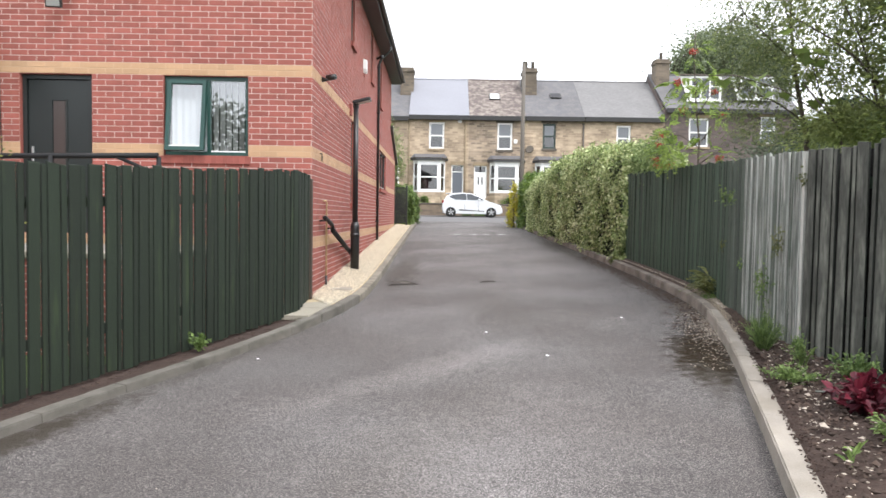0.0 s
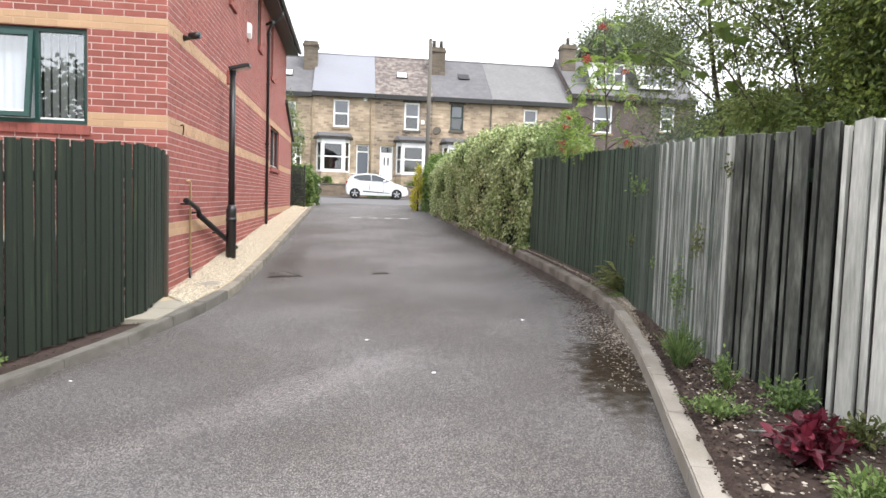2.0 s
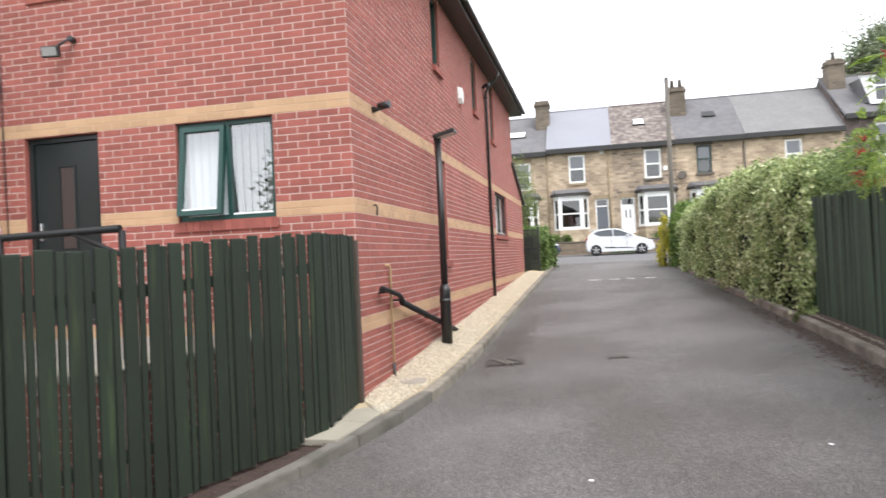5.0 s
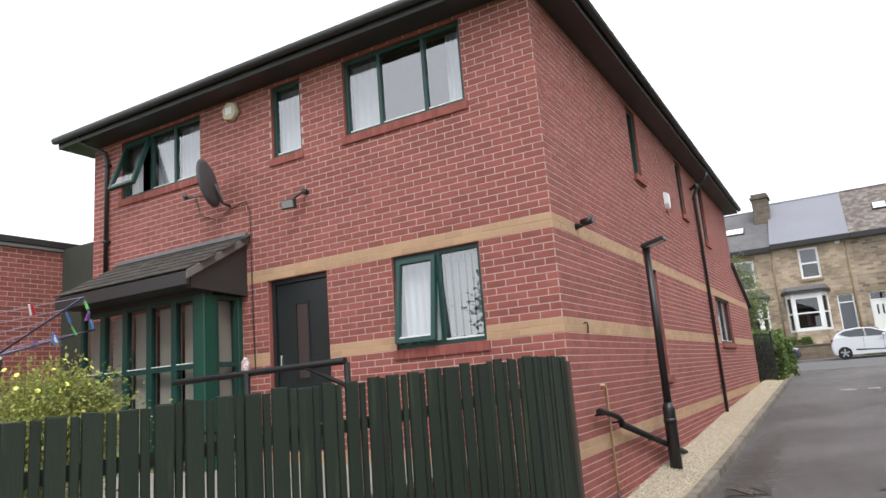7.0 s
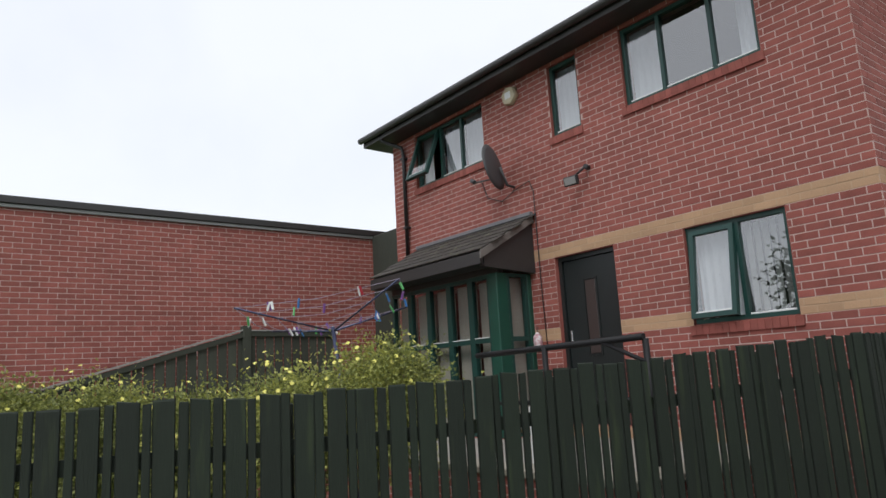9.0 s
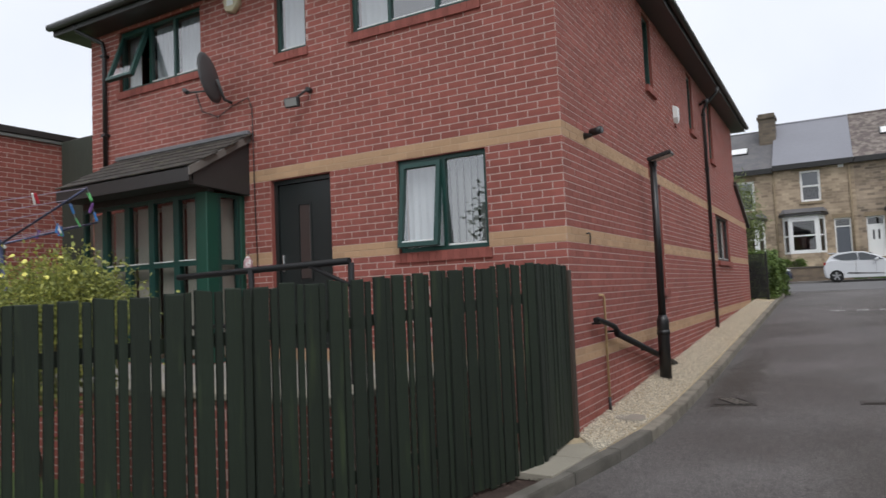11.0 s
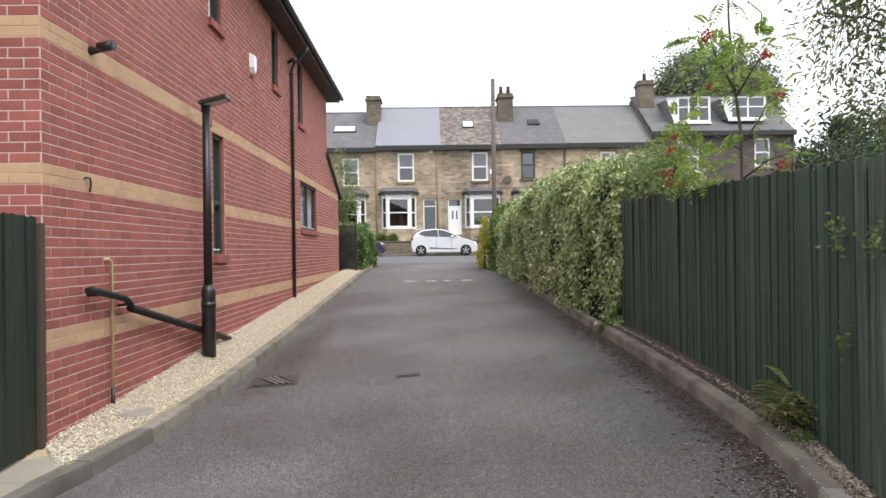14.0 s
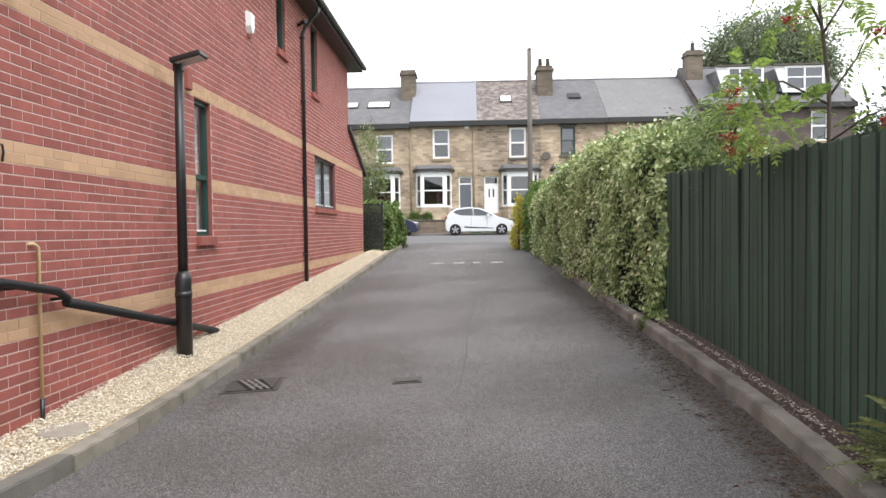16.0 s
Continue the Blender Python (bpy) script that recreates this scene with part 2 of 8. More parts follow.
def between(knots, u):
    """Straight interpolation through (u, value) knots."""
    for (a, va), (b, vb) in zip(knots, knots[1:]):
        if u <= b:
            return va + (vb - va) * (max(u, a) - a) / (b - a)
    return knots[-1][1]


def ground_z(x, y):
    """The drive climbs to the street and falls a little to the building's side."""
    level = between(((-2, -0.39), (6, -0.165), (11, -0.025), (14, 0.08), (26, 0.585), (30, 0.69), (42, 1.02)), y)
    fall = 0.046 * between(((14, 1), (26, 0)), y)
    return level + fall * (min(max(x, -2.2), 4.0) - 1.0)


def gravel_z(x, y):
    """The gravel is heaped a little against the wall."""
    heap = between(((8.7, 0.0), (9.2, 0.035), (12, 0.11), (18, 0.12), (25, 0.05)), y)
    return ground_z(-0.95, y) + 0.09 + heap * min(max((-1.02 - x) / 0.5, 0), 1)


def along(points, step):
    """Even points on a smooth line through points (x, y): x, y and the way."""
    pts = [Vector((*p, 0)) for p in points]
    fine = []
    for i in range(len(pts) - 1):
        p0, p1, p2, p3 = pts[max(i - 1, 0)], pts[i], pts[i + 1], pts[min(i + 2, len(pts) - 1)]
        for k in range(20):
            u = k / 20
            fine.append(0.5 * (2 * p1 + (p2 - p0) * u + (2 * p0 - 5 * p1 + 4 * p2 - p3) * u * u + (3 * p1 - p0 - 3 * p2 + p3) * u ** 3))
    fine.append(pts[-1])
    out, left = [], 0.0
    for a, b in zip(fine, fine[1:]):
        d = (b - a).length
        while left <= d:
            q = a.lerp(b, left / d)
            out.append((q.x, q.y, math.atan2(b.y - a.y, b.x - a.x)))
            left += step
        left -= d
    return out


# ---- ground ----
KERB_L = [(-4.66, -1.968), (-3.69, 0.983), (-3.10, 2.554), (-2.66, 3.902), (-2.40, 4.75), (-2.15, 5.45), (-1.85, 6.2), (-1.52, 7.05), (-1.32, 7.72), (-1.085, 8.78), (-0.97, 9.75), (-0.945, 10.8), (-0.94, 12.5), (-0.95, 15.0), (-0.94, 18.0), (-0.93, 22.0), (-0.93, 28.0), (-1.0, 30.0), (-1.3, 32.3), (-2.7, 33.8)]
KERB_R = [(0.203, -2.606), (0.660, -0.632), (1.164, 1.240), (1.744, 3.041), (2.149, 4.291), (2.699, 6.063), (3.150, 7.838), (3.31, 9.3), (3.39, 11.5), (3.38, 14.0), (3.36, 18.0), (3.31, 23.0), (3.32, 28.0), (3.38, 30.2), (3.75, 32.0), (4.7, 33.4), (5.6, 33.9)]


def sheet(name, xs, ys, mat, dz=0.0):
    verts = [(x, y, ground_z(x, y) + dz) for y in ys for x in xs]
    w = len(xs)
    faces = [(j * w + i, j * w + i + 1, (j + 1) * w + i + 1, (j + 1) * w + i) for j in range(len(ys) - 1) for i in range(w - 1)]
    me = bpy.data.meshes.new(name)
    me.from_pydata(verts, [], faces)
    return part_mesh(name, me, mat)


far = [-1500, -400, -150, -70, -40]
ground = tagged(sheet("ground", far + [-25, -15, -10, -8, -6, -5, -4, -3, -2.2, -1.5, -0.5, 0.5, 1.5, 2.5, 3.2, 4, 5, 7, 10, 15, 25] + [-v for v in far[::-1]],
                      far[:4] + [-30, -15, -8, -4, 0, 2, 4, 6, 8, 10, 12, 15, 18, 20, 22, 24, 26, 28, 30, 32, 34, 38, 42, 60, 100, 200, 500, 1500], grass_mat, -0.03), "rough grassy ground reaching far beyond the houses", "ground", kind="structure")


def strip(name, left, right, mat, dz=0.0, lift=0.0, height=None):
    """A ribbon of ground between two lines of the same count."""
    verts, faces = [], []
    cuts = 6
    for (ax, ay), (bx, by) in zip(left, right):
        for k in range(cuts + 1):
            u = k / cuts
            x, y = ax + (bx - ax) * u, ay + (by - ay) * u
            verts.append((x, y, (height or ground_z)(x, y) + dz + lift * math.sin(math.pi * u)))
    w = cuts + 1
    for j in range(len(left) - 1):
        for i in range(cuts):
            faces.append((j * w + i, j * w + i + 1, (j + 1) * w + i + 1, (j + 1) * w + i))
    me = bpy.data.meshes.new(name)
    me.from_pydata(verts, [], faces)
    return part_mesh(name, me, mat)


def line_x(points, y):
    """x of a line at y."""
    for (ax, ay), (bx, by) in zip(points, points[1:]):
        if ay <= y <= by:
            return ax + (bx - ax) * (y - ay) / (by - ay)
    return points[0][0] if y < points[0][1] else points[-1][0]


ys = [-2 + 0.5 * k for k in range(73)]
FINE_L = [(x, y) for x, y, a in along(KERB_L, 0.25)]
FINE_R = [(x, y) for x, y, a in along(KERB_R, 0.25)]
drive = tagged(strip("drive", [(line_x(FINE_L, y) - 0.04, y) for y in ys], [(line_x(FINE_R, y) + 0.04, y) for y in ys], asphalt), "worn grey asphalt drive climbing to the street", "drive", kind="structure")
street = tagged(part("road", prism([(33.4, ground_z(1, 33.4) + 0.006), (42.0, ground_z(1, 42) + 0.006), (43.7, ground_z(1, 42) + 0.006), (43.7, 0.2), (33.4, 0.2)], -70, 70, Matrix(((0, 1, 0, 0), (1, 0, 0, 0), (0, 0, 1, 0), (0, 0, 0, 1)))), street_mat), "dark asphalt street across the drive's end", "road", kind="structure")
pave_mat = material("pavement", (0.2, 0.19, 0.18), 0.9, grain=0.5, grain_scale=60, stain=0.4, stain_scale=0.8)
pavement = tagged(part("pavement", box(-60, 60, 43.7, 45.7, -0.2, 0.12, 0.01, pose(0, 0, 1.0)), pave_mat), "grey asphalt pavement behind a low kerb", "pavement", kind="structure")
for a, b, n in ((-60, -2.5, "pavement"), (5.3, 60, "pavement")):
    tagged(part(n, box(a, b, 31.5, 33.5, -0.6, 0.09, 0.01, pose(0, 0, ground_z(1, 32.8))), pave_mat), "grey asphalt pavement beside the street", "pavement", kind="structure")


def kerb_line(name, points, side, first, last, label, mat, gap, far_mat=None, change=0.0, sunk=((0, 0), (1, 0))):
    """Kerb stones laid end to end; side: +1 where the bed lies to the right of the line."""
    root = tagged(empty(name), label, "kerb", kind="structure")
    meshes = []
    for v in range(8 if far_mat else 4):
        rnd = random.Random(v)
        bm = box(gap, 0.75 - gap, 0.0, 0.13, -0.2, 0.11, 0.0)
        top = [e for e in bm.edges if all(w.co.z > 0.1 for w in e.verts) and abs(e.verts[0].co.y - e.verts[1].co.y) < 0.01]
        bmesh.ops.bevel(bm, geom=top, offset=0.009, segments=2, affect="EDGES")
        bmesh.ops.subdivide_edges(bm, edges=[e for e in bm.edges if abs(e.verts[0].co.x - e.verts[1].co.x) > 0.5], cuts=8, use_grid_fill=True)
        for w in bm.verts:
            if w.co.z > 0.0:
                worn = 0.006 if rnd.random() < 0.12 else 0.0012
                w.co.z += rnd.uniform(-worn, 0.001)
                w.co.y += rnd.uniform(-worn, worn)
        me = bpy.data.meshes.new("kerb_stone")
        bm.to_mesh(me)
        bm.free()
        me.materials.append(mat if v < 4 else far_mat)
        meshes.append(me)
    rnd = random.Random(5)
    pts = along(points, 0.75)
    for i, ((x, y, a), (x2, y2, a2)) in enumerate(zip(pts, pts[1:])):
        if not first <= y <= last:
            continue
        ang = math.atan2(y2 - y, x2 - x)
        rise = ground_z(x2, y2) - ground_z(x, y) - between(sunk, y2) + between(sunk, y)
        ob = new("kerb_stone", meshes[i % 4 + (4 if far_mat and y > change else 0)])
        ob.parent = root
        m = pose(x, y, ground_z(x, y) - between(sunk, y) + rnd.uniform(-0.0015, 0.0015), 0, -math.degrees(math.atan2(rise, 0.75)), math.degrees(ang) + rnd.uniform(-0.2, 0.2))
        ob.matrix_basis = m @ Matrix.Diagonal((1, -side, 1, 1)) if side > 0 else m
    return root


kerb_line("kerb_left", KERB_L, -1, -3, 36, "weathered concrete kerb stones, grey below the fence and buff beside the gravel", grey_concrete, 0.004, concrete, 9.3, ((6.2, 0.045), (8.3, 0.0)))
kerb_line("kerb_right", KERB_R, 1, -3, 36, "worn concrete kerb stones, pale by the planting bed and dirty beyond", pale_concrete, 0.001, dirty_concrete, 6.9)

FENCE_L = [(-4.657, -0.870), (-2.850, 4.490), (-1.604, 8.138)]
FENCE_R = [(3.7, 1.1), (3.45, 2.4), (3.22, 3.6), (3.08, 4.4), (3.02, 5.1), (3.02, 5.6), (3.09, 6.3), (3.29, 7.3), (3.56, 8.7), (3.69, 11.0), (3.70, 13.39)]
bed_ys = [1.0 + 0.25 * k for k in range(52)]
bed = tagged(strip("soil_bed", [(line_x(FINE_R, y) + 0.12, y) for y in bed_ys], [(max(line_x(FENCE_R, max(y, 1.3)) + 0.25, line_x(FINE_R, y) + 0.3), y) for y in bed_ys], soil, 0.09, 0.06), "dark bare soil bed between kerb and fence", "flower bed", kind="structure")
edge_ys = [-1.5 + 0.25 * k for k in range(43)]
tagged(strip("soil_bed", [(line_x(FENCE_L, max(y, -0.9)) - 0.3, y) for y in edge_ys], [(line_x(FINE_L, y) - 0.12, y) for y in edge_ys], soil, 0.062, 0.0), "narrow strip of dark soil under the fence", "soil strip", kind="structure")
grav_ys = [8.62 + 0.25 * k for k in range(90)]
gravel_bed = tagged(strip("gravel_bed", [(-1.62, y) for y in grav_ys], [(line_x(FINE_L, y) - 0.12, y) for y in grav_ys], material("gravel_base", (0.46, 0.37, 0.24), 0.9, grain=0.6, grain_scale=60, bump=1.0, bump_scale=60), -0.005, 0.0, gravel_z), "pale buff gravel strip along the brick wall", "gravel", kind="structure")
slab_mat = material("paving_slab", (0.30, 0.275, 0.222), 0.9, grain=0.3, grain_scale=90, stain=0.4, stain_scale=3, each=0.15, bump=0.3, bump_scale=90)
for cx, cy, w, d in ((-1.605, 8.66, 0.66, 0.58), (-1.675, 8.09, 0.66, 0.54)):
    ob = part("paving_slab", box(-w / 2, w / 2, -d / 2, d / 2, -0.06, 0.0, 0.006), slab_mat)
    ob.matrix_basis = pose(cx, cy, -0.088 + 0.028 * (cy - 8.66), 1.6, -1.5, -8)
    tagged(ob, "pale weathered concrete paving slab beside the fence", "slab", "slabs by the corner")


def scatter_mesh(name, places, sizes, mat, seed, flat=0.6):
    """Many small pebbles as one mesh: squashed octahedra."""
    rs = np.random.RandomState(seed)
    n = len(places)
    base = np.array([(1, 0, 0), (0, 1, 0), (-1, 0, 0), (0, -1, 0), (0, 0, 1), (0, 0, -1)], float)
    tri = np.array([(0, 1, 4), (1, 2, 4), (2, 3, 4), (3, 0, 4), (1, 0, 5), (2, 1, 5), (3, 2, 5), (0, 3, 5)])
    a = rs.uniform(0, 2 * np.pi, n)
    sc = np.stack([sizes * rs.uniform(0.7, 1.3, n), sizes * rs.uniform(0.6, 1.0, n), sizes * flat * rs.uniform(0.6, 1.1, n)], 1)
    v = base[None] * sc[:, None] + rs.uniform(-0.25, 0.25, (n, 6, 3)) * sc[:, None]
    c, s = np.cos(a)[:, None], np.sin(a)[:, None]
    v = np.stack([v[..., 0] * c - v[..., 1] * s, v[..., 0] * s + v[..., 1] * c, v[..., 2]], -1) + np.asarray(places)[:, None]
    return mesh_of(name, v.reshape(-1, 3), (tri[None] + 6 * np.arange(n)[:, None, None]).reshape(-1, 3), mat)


def mesh_of(name, verts, faces, mat, smooth=False):
    """A mesh from arrays of vertices and faces of one size."""
    me = bpy.data.meshes.new(name)
    verts, faces = np.asarray(verts, np.float32), np.asarray(faces, np.int32)
    k = faces.shape[1]
    me.vertices.add(len(verts))
    me.vertices.foreach_set("co", verts.ravel())
    me.loops.add(faces.size)
    me.loops.foreach_set("vertex_index", faces.ravel())
    me.polygons.add(len(faces))
    me.polygons.foreach_set("loop_start", np.arange(0, faces.size, k, dtype=np.int32))
    me.polygons.foreach_set("use_smooth", np.full(len(faces), bool(smooth)))
    me.update(calc_edges=True)
    me.validate()
    if mat:
        me.materials.append(mat)
    return me


rs = np.random.RandomState(3)
spots = []
while len(spots) < 32000:
    y = rs.uniform(8.6, 25.6)
    if y > 16 and rs.rand() < 0.35:
        continue
    x = rs.uniform(-1.6, line_x(FINE_L, y) - 0.15)
    if y < 8.62 + max(-1.30 - x, 0) * 1.4:
        continue
    spots.append((x, y, gravel_z(x, y) + 0.001 + rs.uniform(0, 0.02)))
tagged(new("gravel", scatter_mesh("gravel", spots, np.full(len(spots), 0.0095) * rs.uniform(0.6, 1.4, len(spots)), gravel_mat, 4)), "loose pale buff and cream gravel stones", "gravel", kind="stuff")

# ---- bricks and walls ----
def solid_wall(name, u0, u1, z0, z1, openings, thick, m, mat, parent):
    """A wall of thickness thick behind the plane y = 0, with openings (u0, u1, z0, z1) cut through; top may slope down to z1[1]."""
    us = sorted({u0, u1, *[o[0] for o in openings], *[o[1] for o in openings]})
    zs = sorted({z0, z1, *[o[2] for o in openings], *[o[3] for o in openings]})
    bm = bmesh.new()
    grid = {}
    def vert(u, y, z):
        key = (round(u, 4), round(y, 4), round(z, 4))
        if key not in grid:
            grid[key] = bm.verts.new((u, y, z))
        return grid[key]
    full = set()
    for i in range(len(us) - 1):
        for j in range(len(zs) - 1):
            cu, cz = (us[i] + us[i + 1]) / 2, (zs[j] + zs[j + 1]) / 2
            if u0 < cu < u1 and z0 < cz < z1 and not any(o[0] < cu < o[1] and o[2] < cz < o[3] for o in openings):
                full.add((i, j))
    for i, j in full:
        a, b, c, d = us[i], us[i + 1], zs[j], zs[j + 1]
        bm.faces.new([vert(a, 0, c), vert(b, 0, c), vert(b, 0, d), vert(a, 0, d)])
        bm.faces.new([vert(a, thick, d), vert(b, thick, d), vert(b, thick, c), vert(a, thick, c)])
        if (i - 1, j) not in full:
            bm.faces.new([vert(a, 0, c), vert(a, 0, d), vert(a, thick, d), vert(a, thick, c)])
        if (i + 1, j) not in full:
            bm.faces.new([vert(b, 0, d), vert(b, 0, c), vert(b, thick, c), vert(b, thick, d)])
        if (i, j - 1) not in full:
            bm.faces.new([vert(b, 0, c), vert(a, 0, c), vert(a, thick, c), vert(b, thick, c)])
        if (i, j + 1) not in full:
            bm.faces.new([vert(a, 0, d), vert(b, 0, d), vert(b, thick, d), vert(a, thick, d)])
    bmesh.ops.transform(bm, matrix=m, verts=bm.verts[:])
    return part(name, bm, mat, parent)


def brick_list(u0, u1, z0, z1, openings, low=None, top=None, shift=0.0):
    """Bricks (u0, u1, z0, z1) in stretcher bond, cut at openings; low(u): the ground; top(u): the wall's top."""
    out = []
    k = math.floor(z0 / 0.075)
    while k * 0.075 < z1 - 0.02:
        a, b = k * 0.075 + 0.005, k * 0.075 + 0.07
        u = u0 - 0.225 + shift + (0.1125 if k % 2 else 0.0)
        while u < u1:
            s, e = max(u + 0.005, u0 + 0.001), min(u + 0.22, u1 - 0.001)
            u += 0.225
            if e - s < 0.03:
                continue
            mid = (s + e) / 2
            if low and b < low(mid) - 0.02 or top and b > top(mid):
                continue
            pieces = [(s, e)]
            for o in openings:
                if o[2] < (a + b) / 2 < o[3]:
                    cut = []
                    for p, q in pieces:
                        if q <= o[0] or p >= o[1]:
                            cut.append((p, q))
                        else:
                            if o[0] - p > 0.03:
                                cut.append((p, o[0] - 0.001))
                            if q - o[1] > 0.03:
                                cut.append((o[1] + 0.001, q))
                    pieces = cut
            out += [(p, q, a, b) for p, q in pieces]
        k += 1
    return out


def lay_bricks(bricks, m, mat, parent, name, seed, proud=0.0035):
    """All bricks given as one mesh, with a chamfered face each."""
    rs = np.random.RandomState(seed)
    b = np.array(bricks)
    n = len(b)
    f = -(proud + rs.uniform(-0.0015, 0.0015, n))
    c = 0.002
    z = np.zeros(n)
    def corner(u, y, zz):
        return np.stack([u, y, zz], 1)
    back = [corner(b[:, 0], z, b[:, 2]), corner(b[:, 1], z, b[:, 2]), corner(b[:, 1], z, b[:, 3]), corner(b[:, 0], z, b[:, 3])]
    front = [corner(b[:, 0] + c, f, b[:, 2] + c), corner(b[:, 1] - c, f, b[:, 2] + c), corner(b[:, 1] - c, f, b[:, 3] - c), corner(b[:, 0] + c, f, b[:, 3] - c)]
    v = np.stack(back + front, 1)
    mm = np.array(m)
    v = v @ mm[:3, :3].T + mm[:3, 3]
    quads = np.array([(4, 5, 6, 7), (0, 1, 5, 4), (1, 2, 6, 5), (2, 3, 7, 6), (3, 0, 4, 7)])
    me = mesh_of(name, v.reshape(-1, 3), (quads[None] + 8 * np.arange(n)[:, None, None]).reshape(-1, 4), mat)
    ob = part_mesh(name, me, mat, parent)
    ob["kind"] = "stuff"
    return ob


LATE = []


def lay_single(bricks, m, mat, parent, proud=0.0035):
    """Bricks as objects of their own, sharing a mesh by size; laid at the end of the file."""
    LATE.append((bricks, m, mat, parent, proud))


def lay_late():
    shapes = {}
    for bricks, m, mat, parent, proud in LATE:
        for u0, u1, z0, z1 in bricks:
            key = (round(u1 - u0, 3), mat.name)
            if key not in shapes:
                w, h, c = u1 - u0, z1 - z0, 0.002
                bm = bmesh.new()
                vs = [bm.verts.new(p) for p in ((0, 0, 0), (w, 0, 0), (w, 0, h), (0, 0, h), (c, -proud, c), (w - c, -proud, c), (w - c, -proud, h - c), (c, -proud, h - c))]
                for f in ((4, 5, 6, 7), (0, 1, 5, 4), (1, 2, 6, 5), (2, 3, 7, 6), (3, 0, 4, 7)):
                    bm.faces.new([vs[i] for i in f])
                me = bpy.data.meshes.new("brick")
                bm.to_mesh(me)
                bm.free()
                me.materials.append(mat)
                shapes[key] = me
            ob = new("brick", shapes[key])
            ob.parent = parent
            ob.matrix_basis = m @ pose(u0, 0, z0)


BANDS = ((0.6, 0.75), (1.8, 1.95), (2.85, 3.0))


def in_band(b):
    return any(lo < (b[2] + b[3]) / 2 < hi for lo, hi in BANDS)


def brick_wall(name, parent, u0, u1, z0, z1, openings, m, seed, single=None, low=None, top=None, bands=True, shift=0.0, start=None):
    body = solid_wall(name, u0 if start is None else start, u1, z0, z1, openings, 0.28, m, mortar, parent)
    allb = brick_list(u0, u1, z0, z1, openings, low, top, shift)
    red = [b for b in allb if not (bands and in_band(b))]
    buff = [b for b in allb if bands and in_band(b)]
    near = [b for b in red if single and single(*b)][:300]
    keep = set(near)
    lay_bricks([b for b in red if b not in keep], m, brick_many, body, "brickwork", seed)
    if near:
        lay_single(near, m, brick_one, body)
    if buff:
        lay_bricks(buff, m, buff_many, body, "buff_brickwork", seed + 1)
        bm = bmesh.new()
        for lo, hi in BANDS:
            for b in buff:
                if lo < b[2] < hi:
                    add_box(bm, max(b[0] - 0.006, u0), min(b[1] + 0.006, u1), -0.0012, 0.001, max(b[2] - 0.005, lo), min(b[3] + 0.005, hi), m)
        part("band_mortar", bm, buff_mortar, body)["kind"] = "stuff"
    return body


buff_mortar = material("buff_mortar", (0.50, 0.34, 0.22), 0.95, grain=0.3, grain_scale=150)
sill_mat = material("brick_sill", (0.25, 0.075, 0.062), 0.8, grain=0.3, grain_scale=60, stain=0.4, stain_scale=2)
net_mat = material("net_curtain", (0.80, 0.83, 0.87), 0.9, grain=0.1, grain_scale=40)
blind_mat = material("blind_fabric", (0.55, 0.56, 0.55), 0.9, grain=0.15, grain_scale=60)
# Dark grey puts the rooms' lack of light into the colour.
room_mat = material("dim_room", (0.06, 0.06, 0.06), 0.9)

HOME = tagged(empty("care_building", (0, 0, 0)), "two-storey red brick building with buff bands and dark eaves", "building")
FRONT, SIDE = pose(0, 9.04, 0), pose(-1.6, 0, 0, 0, 0, 90)
FRONT_OPEN = [(-5.44, -4.48, 0.75, 2.85), (-3.555, -2.43, 1.80, 2.85), (-4.11, -2.435, 4.425, 5.42), (-5.295, -4.78, 4.425, 5.42), (-8.37, -6.63, 4.5, 5.42), (-8.3, -5.97, 0.75, 2.7)]
UPPER_SIDE = ((12.82, 13.37, 4.275, 5.4), (16.31, 16.87, 4.275, 5.4), (18.70, 19.30, 4.05, 5.4))
SIDE_OPEN = [(12.92, 13.41, 1.275, 2.85), (18.89, 21.0, 1.8, 2.85), *UPPER_SIDE]
wall_front = brick_wall("wall_front", HOME, -9.03, -1.6, -0.6, 5.5, FRONT_OPEN, FRONT, 11, lambda a, b, c, d: a > -2.42 and 1.5 < c, lambda u: ground_z(u, 9.04) + 0.0)
wall_side = brick_wall("wall_side", HOME, 9.04, 22.75, -0.6, 5.46, SIDE_OPEN, SIDE, 21, lambda a, b, c, d: b < 11.2 and c < 2.2, lambda u: ground_z(-1.6, u), None, start=9.32)
LEAN = pose(-1.6, 0, 0, 0, 0, 90)
brick_wall("wall_lean_to", HOME, 22.752, 24.95, 0.0, 3.0, [], LEAN, 31, None, lambda u: ground_z(-1.6, u))
bm = prism([(22.752, 3.0), (24.95, 3.0), (24.95, 3.03), (22.752, 3.85)], 0.0, 0.28, SIDE)
gable = part("gable", bm, mortar, HOME)
lay_bricks(brick_list(22.752, 24.95, 3.0, 3.85, [], None, lambda u: 3.85 - (u - 22.752) * 0.373), SIDE, brick_many, gable, "brickwork", 33)
part("lean_to_roof", prism([(22.6, 3.99), (25.25, 3.0), (25.25, 2.9), (22.6, 3.88)], -0.08, 7.4, SIDE), dark_fascia, HOME)
part("wall_back", box(-9.03, -1.9, 22.5, 22.75, -0.5, 5.4), brick_many, HOME)
part("wall_back", box(-9.03, -1.9, 24.7, 24.95, -0.5, 3.0), brick_many, HOME)
part("wall_left", box(-9.03, -8.9, 9.33, 22.75, -0.5, 5.4), brick_many, HOME)
